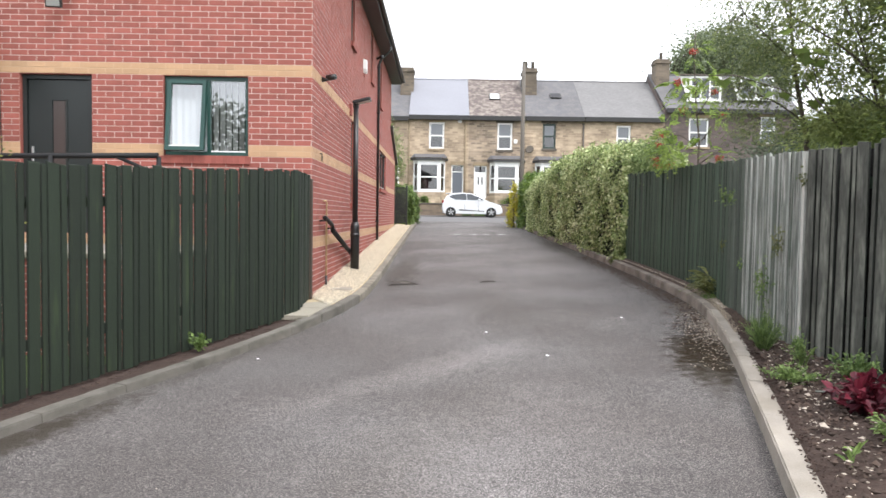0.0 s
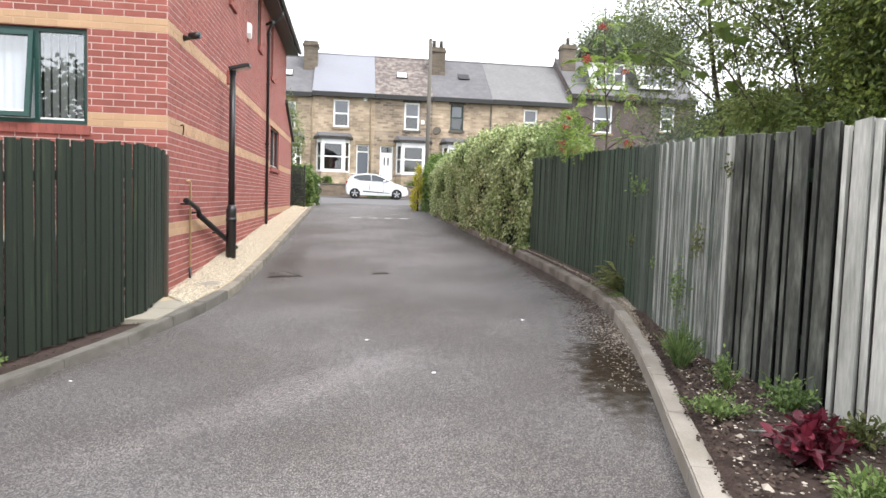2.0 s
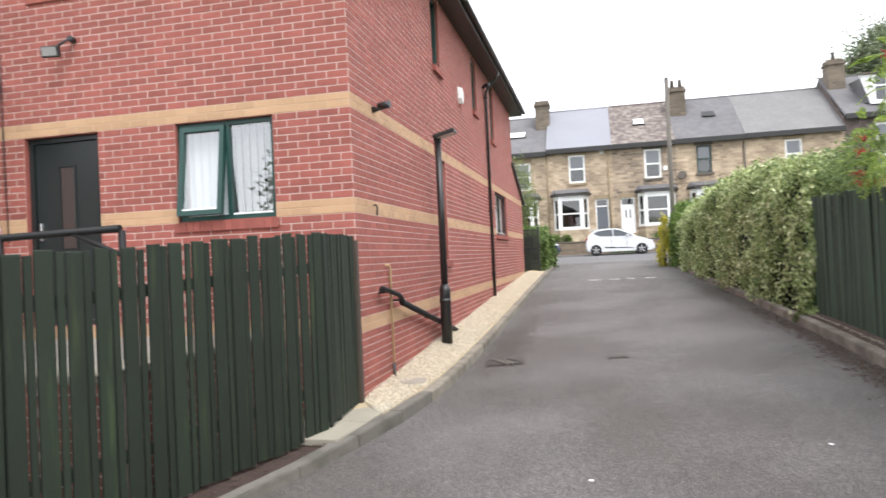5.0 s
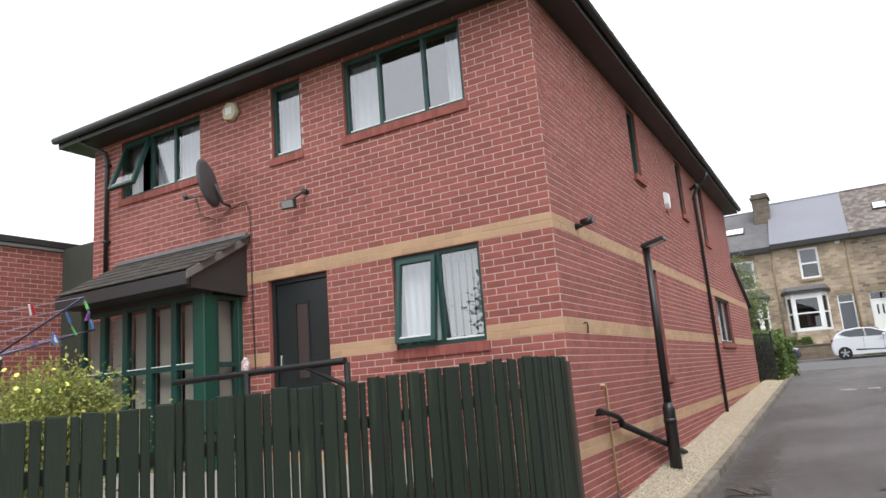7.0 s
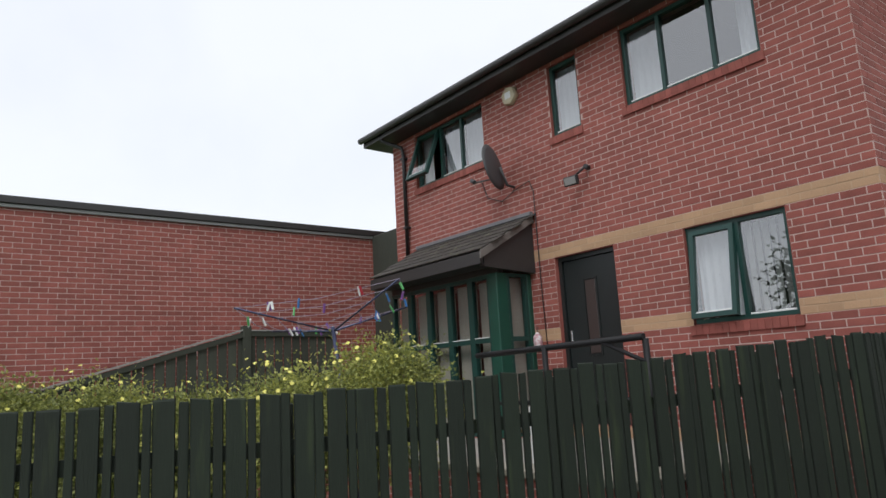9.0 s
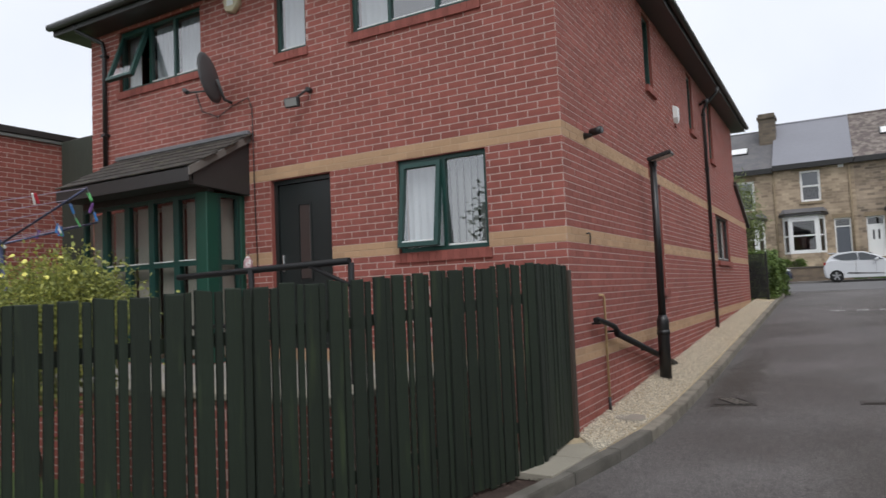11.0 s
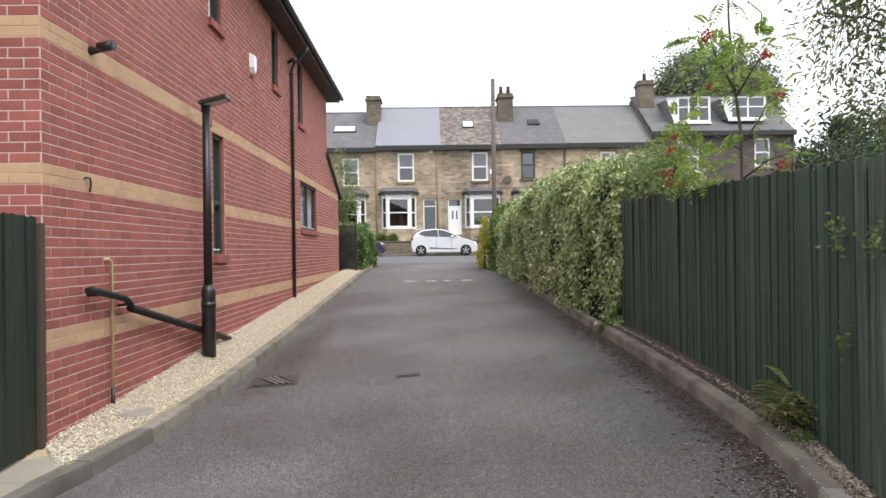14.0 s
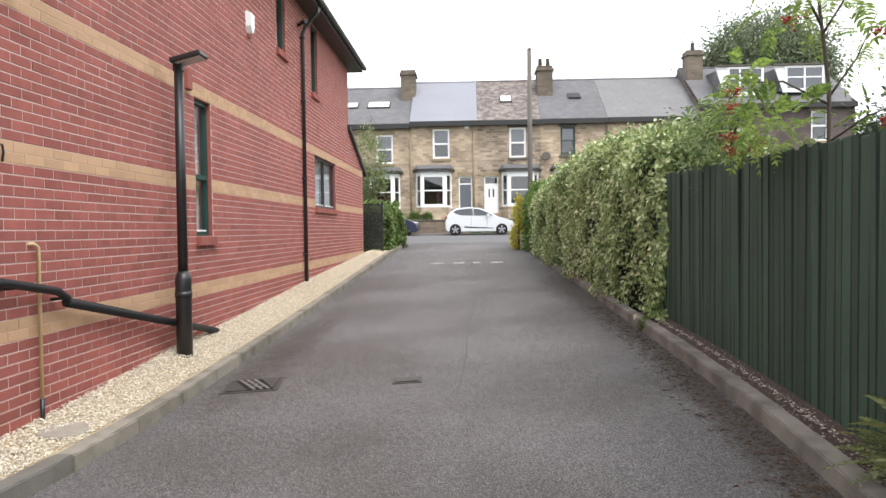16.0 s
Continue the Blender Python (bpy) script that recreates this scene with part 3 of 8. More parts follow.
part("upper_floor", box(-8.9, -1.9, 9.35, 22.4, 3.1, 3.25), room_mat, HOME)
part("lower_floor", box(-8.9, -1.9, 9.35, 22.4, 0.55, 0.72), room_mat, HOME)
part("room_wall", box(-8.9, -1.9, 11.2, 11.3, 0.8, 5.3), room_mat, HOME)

# eaves: soffit and fascia, their slight fall fitted to the camera's view, and the hipped roof above
def loft(quads, thick_mat, name, parent):
    bm = bmesh.new()
    for q in quads:
        bm.faces.new([bm.verts.new(p) for p in q])
    bmesh.ops.remove_doubles(bm, verts=bm.verts[:], dist=0.0005)
    bmesh.ops.recalc_face_normals(bm, faces=bm.faces[:])
    return part(name, bm, thick_mat, parent)


AI, BI, CI = (-1.6, 9.04, 5.46), (-1.6, 22.75, 5.42), (-9.03, 9.04, 5.46)
AO, BO, CO = (-1.27, 8.71, 5.46), (-1.27, 23.15, 5.42), (-9.42, 8.68, 5.48)
AT, BT, CT = (-1.27, 8.71, 5.64), (-1.27, 23.15, 5.58), (-9.42, 8.68, 5.66)
DI, DO, DT = (-9.03, 22.75, 5.42), (-9.42, 23.2, 5.42), (-9.42, 23.2, 5.6)
loft([(CI, AI, AO, CO), (AI, BI, BO, AO), (BI, DI, DO, BO), (DI, CI, CO, DO)], dark_fascia, "soffit", HOME)
loft([(CO, AO, AT, CT), (AO, BO, BT, AT), (BO, DO, DT, BT), (DO, CO, CT, DT)], dark_fascia, "fascia", HOME)
R1, R2 = (-5.4, 12.9, 7.6), (-5.4, 18.9, 7.6)
roof_tile = material("roof_tile", (0.05, 0.045, 0.042), 0.8, grain=0.4, grain_scale=20, stain=0.5, stain_scale=1.5)
loft([(CT, AT, R1), (AT, BT, R2, R1), (BT, DT, R2), (DT, CT, R1, R2)], roof_tile, "roof", HOME)


def half_round(points, r, mat, name, parent):
    return part(name, tube(points, r, 8), mat, parent)


half_round([(p[0] + dx, p[1] + dy, p[2] - 0.06) for p, dx, dy in ((CT, -0.03, -0.05), (AT, 0.05, -0.05))], 0.055, dark_fascia, "gutter", HOME)
half_round([(p[0] + dx, p[1] + dy, p[2] - 0.06) for p, dx, dy in ((AT, 0.05, -0.05), (BT, 0.05, 0.03))], 0.055, dark_fascia, "gutter", HOME)


def bars(bm, w, h, t, y0, y1, x=0.0, z=0.0):
    """A rectangular frame, lower left corner at x, z."""
    add_box(bm, x, x + w, y0, y1, z, z + t)
    add_box(bm, x, x + w, y0, y1, z + h - t, z + h)
    add_box(bm, x, x + t, y0, y1, z + t, z + h - t)
    add_box(bm, x + w - t, x + w, y0, y1, z + t, z + h - t)


def wavy(w, h, depth, folds, seed):
    """A hanging curtain, lower left corner at the origin."""
    rnd = random.Random(seed)
    bm = bmesh.new()
    n = folds * 6
    low, high = [], []
    for k in range(n + 1):
        u = k / n
        y = depth * math.sin(u * folds * 2 * math.pi + rnd.uniform(-0.3, 0.3))
        low.append(bm.verts.new((u * w, y * 1.2, 0)))
        high.append(bm.verts.new((u * w, y * 0.6, h)))
    for k in range(n):
        bm.faces.new((low[k], low[k + 1], high[k + 1], high[k])).smooth = True
    return bm


def sheet_glass(x0, x1, y, z0, z1, m=None):
    bm = bmesh.new()
    vs = [bm.verts.new(p) for p in ((x0, y, z0), (x1, y, z0), (x1, y, z1), (x0, y, z1))]
    bm.faces.new(vs)
    if m is not None:
        bmesh.ops.transform(bm, matrix=m, verts=vs)
    return bm


def window(parent, m, w, h, lights, depth=0.045, mat=None, label="", sill=True, seed=0, out=0.028):
    """A casement window in an opening w x h; m: its lower left corner on the wall's face. lights: (width share, kind, hanging); kind: fixed, sash or a
    tilt in degrees for a top-hung sash; hanging: net, blind, none."""
    mat = mat or green_frame
    bm = bmesh.new()
    bars(bm, w, h, 0.055, depth, depth + 0.07)
    total = sum(l[0] for l in lights)
    spans, posts, x = [], [], 0.055
    inner = w - 0.11
    for i, l in enumerate(lights):
        lw = inner * l[0] / total
        spans.append((x, lw, l[1], l[2]))
        x += lw
        if i < len(lights) - 1:
            posts.append(x)
    frame_ob = part("window", bm, mat, parent, label)
    frame_ob.matrix_basis = m
    for x in posts:
        part("mullion", box(x - 0.022, x + 0.022, depth + 0.001, depth + 0.068, 0.055, h - 0.055), mat, frame_ob)
    for i, (x, lw, kind, hang) in enumerate(spans):
        a, b = x + (0.0 if i == 0 else 0.022), x + lw - (0.0 if i == len(spans) - 1 else 0.022)
        pw, ph = b - a, h - 0.11
        if kind == "fixed":
            pane = part("pane", sheet_glass(a, b, depth + 0.03, 0.055, h - 0.055), glass, frame_ob)
            pane.visible_shadow = False
            part("glazing_bead", box(a + 0.004, b - 0.004, depth + 0.012, depth + 0.028, 0.056, 0.076, 0.003), white_paint, frame_ob)
        else:
            tilt = 0 if kind == "sash" else kind
            pivot = pose(a, depth - 0.012, h - 0.055, -tilt)
            bm = bmesh.new()
            bars(bm, pw, ph, 0.05, -0.012, 0.05, 0, -ph)
            s = part("sash", bm, mat, frame_ob)
            s.matrix_basis = pivot
            pane = part("pane", sheet_glass(0.05, pw - 0.05, 0.015, -ph + 0.05, -0.05, pivot), glass, frame_ob)
            pane.visible_shadow = False
            part("glazing_bead", box(0.052, pw - 0.052, -0.004, 0.012, -ph + 0.05, -ph + 0.068, 0.003, pivot), white_paint, frame_ob)
        if hang in ("net_left", "net_right"):
            cw = pw * 0.45
            c = part("curtain", wavy(cw, h - 0.14, 0.014, max(3, int(cw / 0.07)), seed + i), net_mat, frame_ob, "white net curtain")
            c.matrix_basis = pose(a + 0.01 if hang == "net_left" else b - cw - 0.01, depth + 0.10, 0.07)
        if hang == "net":
            c = part("curtain", wavy(pw - 0.02, h - 0.14, 0.012, max(3, int(pw / 0.09)), seed + i), net_mat, frame_ob, "white net curtain")
            c.matrix_basis = pose(a + 0.01, depth + 0.10, 0.07)
        elif hang in ("blind", "half"):
            bm = bmesh.new()
            x2, k = a + 0.01, 0
            while x2 < b - 0.05:
                add_box(bm, 0, 0.085, -0.0015, 0.0015, 0.09, h - 0.07, pose(x2, depth + 0.12, 0, 0, 0, (-28 if hang == "half" else -8) + (k % 3) * 3))
                x2 += 0.085
                k += 1
            part("vertical_blind", bm, blind_mat, frame_ob, "pale vertical blind slats")
    if sill:
        bm = bmesh.new()
        n = max(3, round((w + 0.06) / 0.075))
        step = (w + 0.06) / n
        for k in range(n):
            add_box(bm, -0.03 + k * step + 0.004, -0.03 + (k + 1) * step - 0.004, -out, depth, -0.1, -0.002)
        add_box(bm, -0.025, w + 0.025, 0.006 - out, depth - 0.004, -0.097, -0.006)
        part("sill", bm, brick_many, frame_ob, "red brick-on-edge sill")
        bm = bmesh.new()
        bars(bm, w - 0.002, h - 0.002, 0.008, 0.003, depth, 0.001, 0.001)
        part("reveal", bm, brick_many, frame_ob)
    return frame_ob


window(HOME, pose(-3.555, 9.04, 1.80), 1.125, 1.05, [(0.52, 8, "net"), (0.48, "fixed", "half")], label="green casement window with one sash ajar", seed=1)
window(HOME, pose(-4.11, 9.04, 4.425), 1.675, 0.995, [(0.3, "fixed", "net"), (0.4, "fixed", "none"), (0.3, "fixed", "net_right")], label="green three-light window", seed=2)
window(HOME, pose(-5.295, 9.04, 4.425), 0.515, 0.995, [(1.0, "fixed", "net")], label="narrow green window", seed=3)
window(HOME, pose(-8.37, 9.04, 4.50), 1.74, 0.92, [(0.36, 21, "net_left"), (0.32, "fixed", "net"), (0.32, "fixed", "net")], label="green window with a sash propped open", seed=4)
window(HOME, pose(-1.6, 12.92, 1.275, 0, 0, 90), 0.49, 1.575, [(1.0, "fixed", "net")], label="tall narrow green window", seed=5, out=0.06)
window(HOME, pose(-1.6, 18.89, 1.8, 0, 0, 90), 2.11, 1.05, [(0.5, "fixed", "net"), (0.5, "fixed", "net")], mat=dark_fascia, label="dark framed window with net curtains", seed=6, out=0.05)
for y0, y1, z0, z1 in UPPER_SIDE:
    window(HOME, pose(-1.6, y0, z0, 0, 0, 90), y1 - y0, z1 - z0, [(1.0, "fixed", "net")], label="narrow green upper window", seed=7, out=0.05)
# transom of the tall window
part("transom", box(12.94, 13.39, 0.04, 0.12, 1.93, 1.99, 0.004, SIDE), green_frame, HOME)

# front door
door_mat = material("door_paint", (0.016, 0.021, 0.021), 0.35, grain=0.15, grain_scale=8, stain=0.2, stain_scale=1.5)
bm = bmesh.new()
bars(bm, 0.96, 2.1, 0.065, 0.06, 0.14)
door = part("door", bm, door_mat, HOME, "dark green panelled front door with narrow glazing")
door.matrix_basis = pose(-5.44, 9.04, 0.75)
bm = bmesh.new()
bars(bm, 0.958, 2.098, 0.008, 0.003, 0.06, 0.001, 0.001)
part("reveal", bm, brick_many, door)
leaf = part("door_leaf", box(0.07, 0.89, 0.085, 0.13, 0.02, 2.03, 0.006), door_mat, door)
part("glazing", box(0.40, 0.56, 0.078, 0.09, 0.85, 1.75, 0.004), material("door_glass", (0.055, 0.043, 0.04), 0.25, spec=0.5), door, "narrow dark glazed strip")
bm = bmesh.new()
bars(bm, 0.22, 0.96, 0.02, 0.074, 0.09, 0.37, 0.82)
part("glazing_trim", bm, door_mat, door)
part("letter_plate", box(0.38, 0.62, 0.072, 0.088, 0.6, 0.65, 0.004), dark_fascia, door)
part("door_handle", box(0.12, 0.15, 0.045, 0.088, 0.95, 1.15, 0.008), material("steel", (0.5, 0.5, 0.5), 0.3, 1.0), door, "steel lever handle")

# ---- porch ----
porch = tagged(empty("porch", (-7.09, 8.2, 0.66)), "green glazed porch under a tiled lean-to roof", "porch")
PO = Matrix.Translation((7.25, -8.2, -0.75))
def porch_part(name, bm, mat, label=""):
    bmesh.ops.transform(bm, matrix=PO, verts=bm.verts[:])
    return part(name, bm, mat, porch, label)
porch_tile = material("porch_tile", (0.045, 0.038, 0.033), 0.85, grain=0.5, grain_scale=30, stain=0.5, stain_scale=3, each=0.4, other=(0.11, 0.11, 0.07), mix_scale=9, mix_from=0.55, mix_to=0.7)
YZ = Matrix(((0, 1, 0, 0), (1, 0, 0, 0), (0, 0, 1, 0), (0, 0, 0, 1)))
porch_part("roof_deck", prism([(8.14, 3.06), (9.03, 3.555), (9.03, 3.475), (8.14, 2.98)], -8.55, -5.93, YZ), dark_fascia)
bm = bmesh.new()
add_box(bm, 0.002, 0.163, 0, 0.23, 0.0, 0.016)
bmesh.ops.bevel(bm, geom=bm.edges[:], offset=0.003, segments=1, affect="EDGES")
tile_me = bpy.data.meshes.new("tile")
bm.to_mesh(tile_me)
bm.free()
tile_me.materials.append(porch_tile)
for r in range(6):
    y0 = 8.08 + r * 0.163
    za = 3.04 + (y0 - 8.1) * 0.555
    x = -8.57 + (0.08 if r % 2 else 0)
    while x < -5.99:
        ob = new("tile", tile_me)
        ob.parent = porch
        ob.matrix_basis = PO @ pose(x, y0, za + 0.02, 26.0 + random.uniform(-0.8, 0.8), 0, 0)
        x += 0.165
porch_part("flashing", box(-8.55, -5.90, 8.96, 9.035, 3.56, 3.62, 0.01), material("lead", (0.2, 0.2, 0.21), 0.6, 0.3, stain=0.4, stain_scale=4))
porch_part("barge_board", prism([(8.06, 3.03), (9.03, 3.57), (9.03, 3.48), (8.06, 2.93)], -5.93, -5.90, YZ), material("barge", (0.16, 0.145, 0.13), 0.7, stain=0.5, stain_scale=5))
porch_part("fascia", box(-8.55, -5.95, 8.08, 8.13, 2.87, 3.03, 0.004), dark_fascia)
porch_part("soffit", box(-8.55, -6.02, 8.131, 8.43, 2.872, 2.90, 0.004), dark_fascia)
porch_part("gable_panel", prism([(8.14, 2.84), (9.03, 2.79), (9.03, 3.47), (8.14, 2.975)], -6.02, -5.94, YZ), dark_fascia)
green_post = material("green_post", (0.010, 0.066, 0.044), 0.45, stain=0.25, stain_scale=3)
porch_part("head_beam", box(-8.51, -6.03, 8.432, 8.53, 2.792, 2.9, 0.004), dark_fascia)
porch_part("corner_post", box(-6.22, -6.04, 8.41, 8.60, 0.72, 2.791, 0.01), green_post)
porch_part("wall_post", box(-6.12, -6.04, 8.96, 9.035, 0.72, 2.79, 0.006), green_post)
porch_glass = glass_material("porch_glass", (0.92, 0.96, 0.94), 1.7)
porch_blind = material("porch_blind", (0.46, 0.42, 0.375), 0.9, grain=0.15, grain_scale=60)
xs = [-8.51, -8.04, -7.57, -7.09, -6.62, -6.22]
for a, b in zip(xs, xs[1:]):
    bm = bmesh.new()
    bars(bm, b - a, 2.07, 0.05, 8.44, 8.51, a, 0.72)
    add_box(bm, a + 0.05, b - 0.05, 8.441, 8.509, 1.91, 1.97)
    porch_part("glazing_frame", bm, green_frame)
    g = porch_part("pane", sheet_glass(a + 0.05, b - 0.05, 8.47, 0.77, 2.74), porch_glass)
    g.visible_shadow = False
    porch_part("glazing_bead", box(a + 0.055, b - 0.055, 8.43, 8.442, 1.972, 1.984, 0.002), white_paint)
    bm = bmesh.new()
    x = a + 0.05
    while x < b - 0.09:
        add_box(bm, 0, 0.088, -0.001, 0.001, 0.8, 2.72, pose(x, 8.57, 0, 0, 0, 38))
        x += 0.072
    porch_part("vertical_blind", bm, porch_blind, "pale vertical blind slats")
turned = Matrix(((0, -1, 0, 0), (1, 0, 0, 0), (0, 0, 1, 0), (0, 0, 0, 1)))
bm = bmesh.new()
bars(bm, 0.36, 2.07, 0.045, 6.05, 6.12, 8.60, 0.72)
add_box(bm, 8.645, 8.915, 6.051, 6.119, 1.91, 1.97)
bmesh.ops.transform(bm, matrix=turned, verts=bm.verts[:])
porch_part("glazing_frame", bm, green_frame)
g = porch_part("pane", sheet_glass(8.645, 8.915, 6.085, 0.77, 2.74, turned), porch_glass)
g.visible_shadow = False
porch_part("side_curtain", box(-6.17, -6.16, 8.62, 8.95, 0.8, 2.74), porch_blind)
porch_part("plinth", box(-8.51, -6.05, 8.41, 9.03, -0.1, 0.72), brick_many)

# ---- garden behind the fence ----
terrace_mat = material("terrace_paving", (0.3, 0.28, 0.25), 0.9, grain=0.3, grain_scale=60, stain=0.4, stain_scale=2)
terrace = empty("terrace")
tagged(terrace, "raised paved terrace behind a low red brick wall", "terrace", kind="structure")
brick_wall("retaining_wall", terrace, -8.9, -2.45, -0.5, 0.6, [], pose(0, 6.45, 0), 51, bands=False)
brick_wall("retaining_wall", terrace, 6.74, 9.0, -0.5, 0.6, [], pose(-2.45, 0, 0, 0, 0, 90), 52, bands=False)
part("coping", box(-8.9, -2.42, 6.42, 6.75, 0.601, 0.66, 0.008), slab_mat, terrace, "pale concrete coping")
part("coping", box(-2.75, -2.42, 6.751, 9.0, 0.601, 0.66, 0.008), slab_mat, terrace, "pale concrete coping")
part("paving", box(-8.9, -2.75, 6.751, 9.03, 0.3, 0.62), terrace_mat, terrace)
tagged(part("lawn", box(-10.1, -4.0, -2.0, 6.6, -0.9, -0.2), grass_mat), "mown grass garden behind the fence", "lawn", kind="structure")
rail_mat = material("black_rail", (0.010, 0.010, 0.011), 0.6, spec=0.35, stain=0.3, stain_scale=5)
ramp_rail = tagged(empty("handrail", (-3.9, 7.3, 0.62)), "black tubular handrail beside the ramp", "handrail")
RR = Matrix.Translation((3.9, -7.3, -0.62))
def rail_part(name, pts, r):
    bm = tube(pts, r, 8)
    bmesh.ops.transform(bm, matrix=RR, verts=bm.verts[:])
    return part(name, bm, rail_mat, ramp_rail)
rail_part("rail", [(-5.1, 7.35, 1.62), (-2.9, 7.28, 1.655)], 0.03)
rail_part("rail", [(-4.9, 7.35, 1.12), (-2.9, 7.28, 1.15)], 0.022)
rail_part("brace", [(-3.35, 7.29, 1.64), (-2.9, 7.28, 1.45)], 0.02)
for x in (-2.9, -4.05):
    rail_part("post", [(x, 7.3, 0.6), (x, 7.3, 1.64)], 0.028)
white_post = tagged(part("white_post", box(-3.92, -3.80, 6.9, 6.98, 0.6, 1.12, 0.01), white_paint), "short white post on the terrace", "post")
# left boundary building
side_building = tagged(empty("neighbour_building", (0, 0, 0)), "long red brick wall under a dark flat roof edge", "building")
NB = pose(-10.1, 0, 0, 0, 0, 90)
brick_wall("wall", side_building, -3.0, 9.5, 0.0, 4.05, [], NB, 41, lambda a, b, c, d: 5.5 < a < 7.6 and 2.0 < c < 3.9, None, None, False)
part("parapet", box(-3.1, 9.6, -0.07, 0.35, 4.052, 4.16, 0.01, NB), dark_fascia, side_building)
part("drip_edge", box(-3.1, 9.6, -0.045, -0.002, 4.0, 4.05, 0.004, NB), material("grey_flashing", (0.25, 0.26, 0.25), 0.7), side_building)
tagged(part("linking_wall", box(-10.09, -9.2, 9.2, 9.45, -0.4, 4.05, 0.01), material("dark_gap_boards", (0.045, 0.05, 0.038), 0.9, grain=0.5, grain_scale=8, stretch=(6, 6, 0.6))), "dark boarded gap between the buildings", "boarding", kind="structure")

# ---- fences ----
grey_wood = material("weathered_wood", (0.15, 0.165, 0.142), 0.9, grain=1.6, grain_scale=16, stretch=(7, 7, 0.6), stain=0.8, stain_scale=5, each=0.5, bump=0.9, bump_scale=26, other=(0.38, 0.38, 0.35), mix_scale=5, mix_from=0.46, mix_to=0.64)
dark_wood = material("dark_weathered_wood", (0.068, 0.071, 0.060), 0.9, grain=1.3, grain_scale=14, stretch=(4, 4, 0.9), stain=0.9, stain_scale=4, each=0.6, bump=0.8, bump_scale=26, other=(0.19, 0.195, 0.165), mix_scale=3.2, mix_from=0.46, mix_to=0.72, mix_detail=7.0)
pale_wood = material("pale_weathered_wood", (0.60, 0.59, 0.54), 0.9, grain=0.7, grain_scale=14, stretch=(5, 5, 0.7), stain=0.5, stain_scale=4, each=0.25, bump=0.5, bump_scale=24, other=(0.33, 0.335, 0.29), mix_scale=1.6, mix_from=0.45, mix_to=0.7)
# Backing board colours stand in for the shade in the fence's gaps.
gap_wood = material("grey_brown_backing", (0.13, 0.115, 0.105), 0.95, grain=0.6, grain_scale=12, stretch=(6, 6, 0.6))
gap_shade_wood = material("gap_shade_wood", (0.010, 0.010, 0.009), 0.95, grain=0.4, grain_scale=10)
bare_edge = material("bare_wood_edge", (0.40, 0.41, 0.38), 0.9, grain=0.5, grain_scale=10, stretch=(8, 8, 0.5), stain=0.5, stain_scale=4)
# Edges darker than their boards put the shade between boards into the colour.
dark_edge = material("shade_dark_edge", (0.010, 0.011, 0.009), 0.9, grain=0.5, grain_scale=12)
grey_green_edge = material("worn_green_edge", (0.095, 0.112, 0.09), 0.9, grain=0.5, grain_scale=12)
grey_edge = material("grey_wood_edge", (0.30, 0.30, 0.275), 0.9, grain=0.5, grain_scale=12)
soft_shade_edge = material("soft_shade_board_edge", (0.019, 0.032, 0.021), 0.85, grain=0.5, grain_scale=12)
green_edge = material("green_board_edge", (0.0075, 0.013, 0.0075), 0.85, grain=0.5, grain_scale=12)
EDGES = {"weathered_wood": bare_edge, "worn_green_paint": grey_green_edge, "dark_weathered_wood": dark_edge, "pale_weathered_wood": grey_edge, "green_fence_paint": green_edge, "green_fence_paint_lightened": soft_shade_edge}

worn_green = material("worn_green_paint", (0.045, 0.062, 0.045), 0.85, grain=0.7, grain_scale=12, stretch=(7, 7, 0.5), stain=0.5, stain_scale=3, each=0.5, bump=0.4, bump_scale=18, other=(0.095, 0.112, 0.09), mix_scale=2.5, mix_from=0.5, mix_to=0.68)
faded_green = material("faded_green_paint", (0.092, 0.112, 0.09), 0.88, grain=1.2, grain_scale=16, stretch=(7, 7, 0.5), stain=0.8, stain_scale=5, each=0.6, bump=0.8, bump_scale=24, other=(0.25, 0.26, 0.23), mix_scale=4.5, mix_from=0.46, mix_to=0.64)
EDGES["faded_green_paint"] = bare_edge
STREAKS = [grey_wood, faded_green]


def board_mesh(w, mat, seed, edge=None):
    """A board one metre high from its foot, w wide, facing -y, with worn edges; edge: bare wood on some boards' sides,
    painted shade on others.
    """
    rnd = random.Random(seed)
    bm = bmesh.new()
    add_box(bm, -w / 2, w / 2, -0.011, 0.011, 0, 1)
    bmesh.ops.bevel(bm, geom=[e for e in bm.edges if abs(e.verts[0].co.z - e.verts[1].co.z) > 0.5], offset=0.004, segments=1, affect="EDGES")
    for v in bm.verts:
        if v.co.z > 0.5:
            v.co.z += 0.006 * rnd.uniform(-1, 1) - (0.010 if abs(v.co.x) > w / 2 - 0.005 else 0)
        v.co.x += rnd.uniform(-0.003, 0.003)
    me = bpy.data.meshes.new("board")
    bm.to_mesh(me)
    bm.free()
    me.materials.append(mat)
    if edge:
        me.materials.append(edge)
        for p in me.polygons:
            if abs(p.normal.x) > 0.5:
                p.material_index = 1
    return me


def top_at(tops, y):
    return line_x([(z, yy) for yy, z in tops], y)


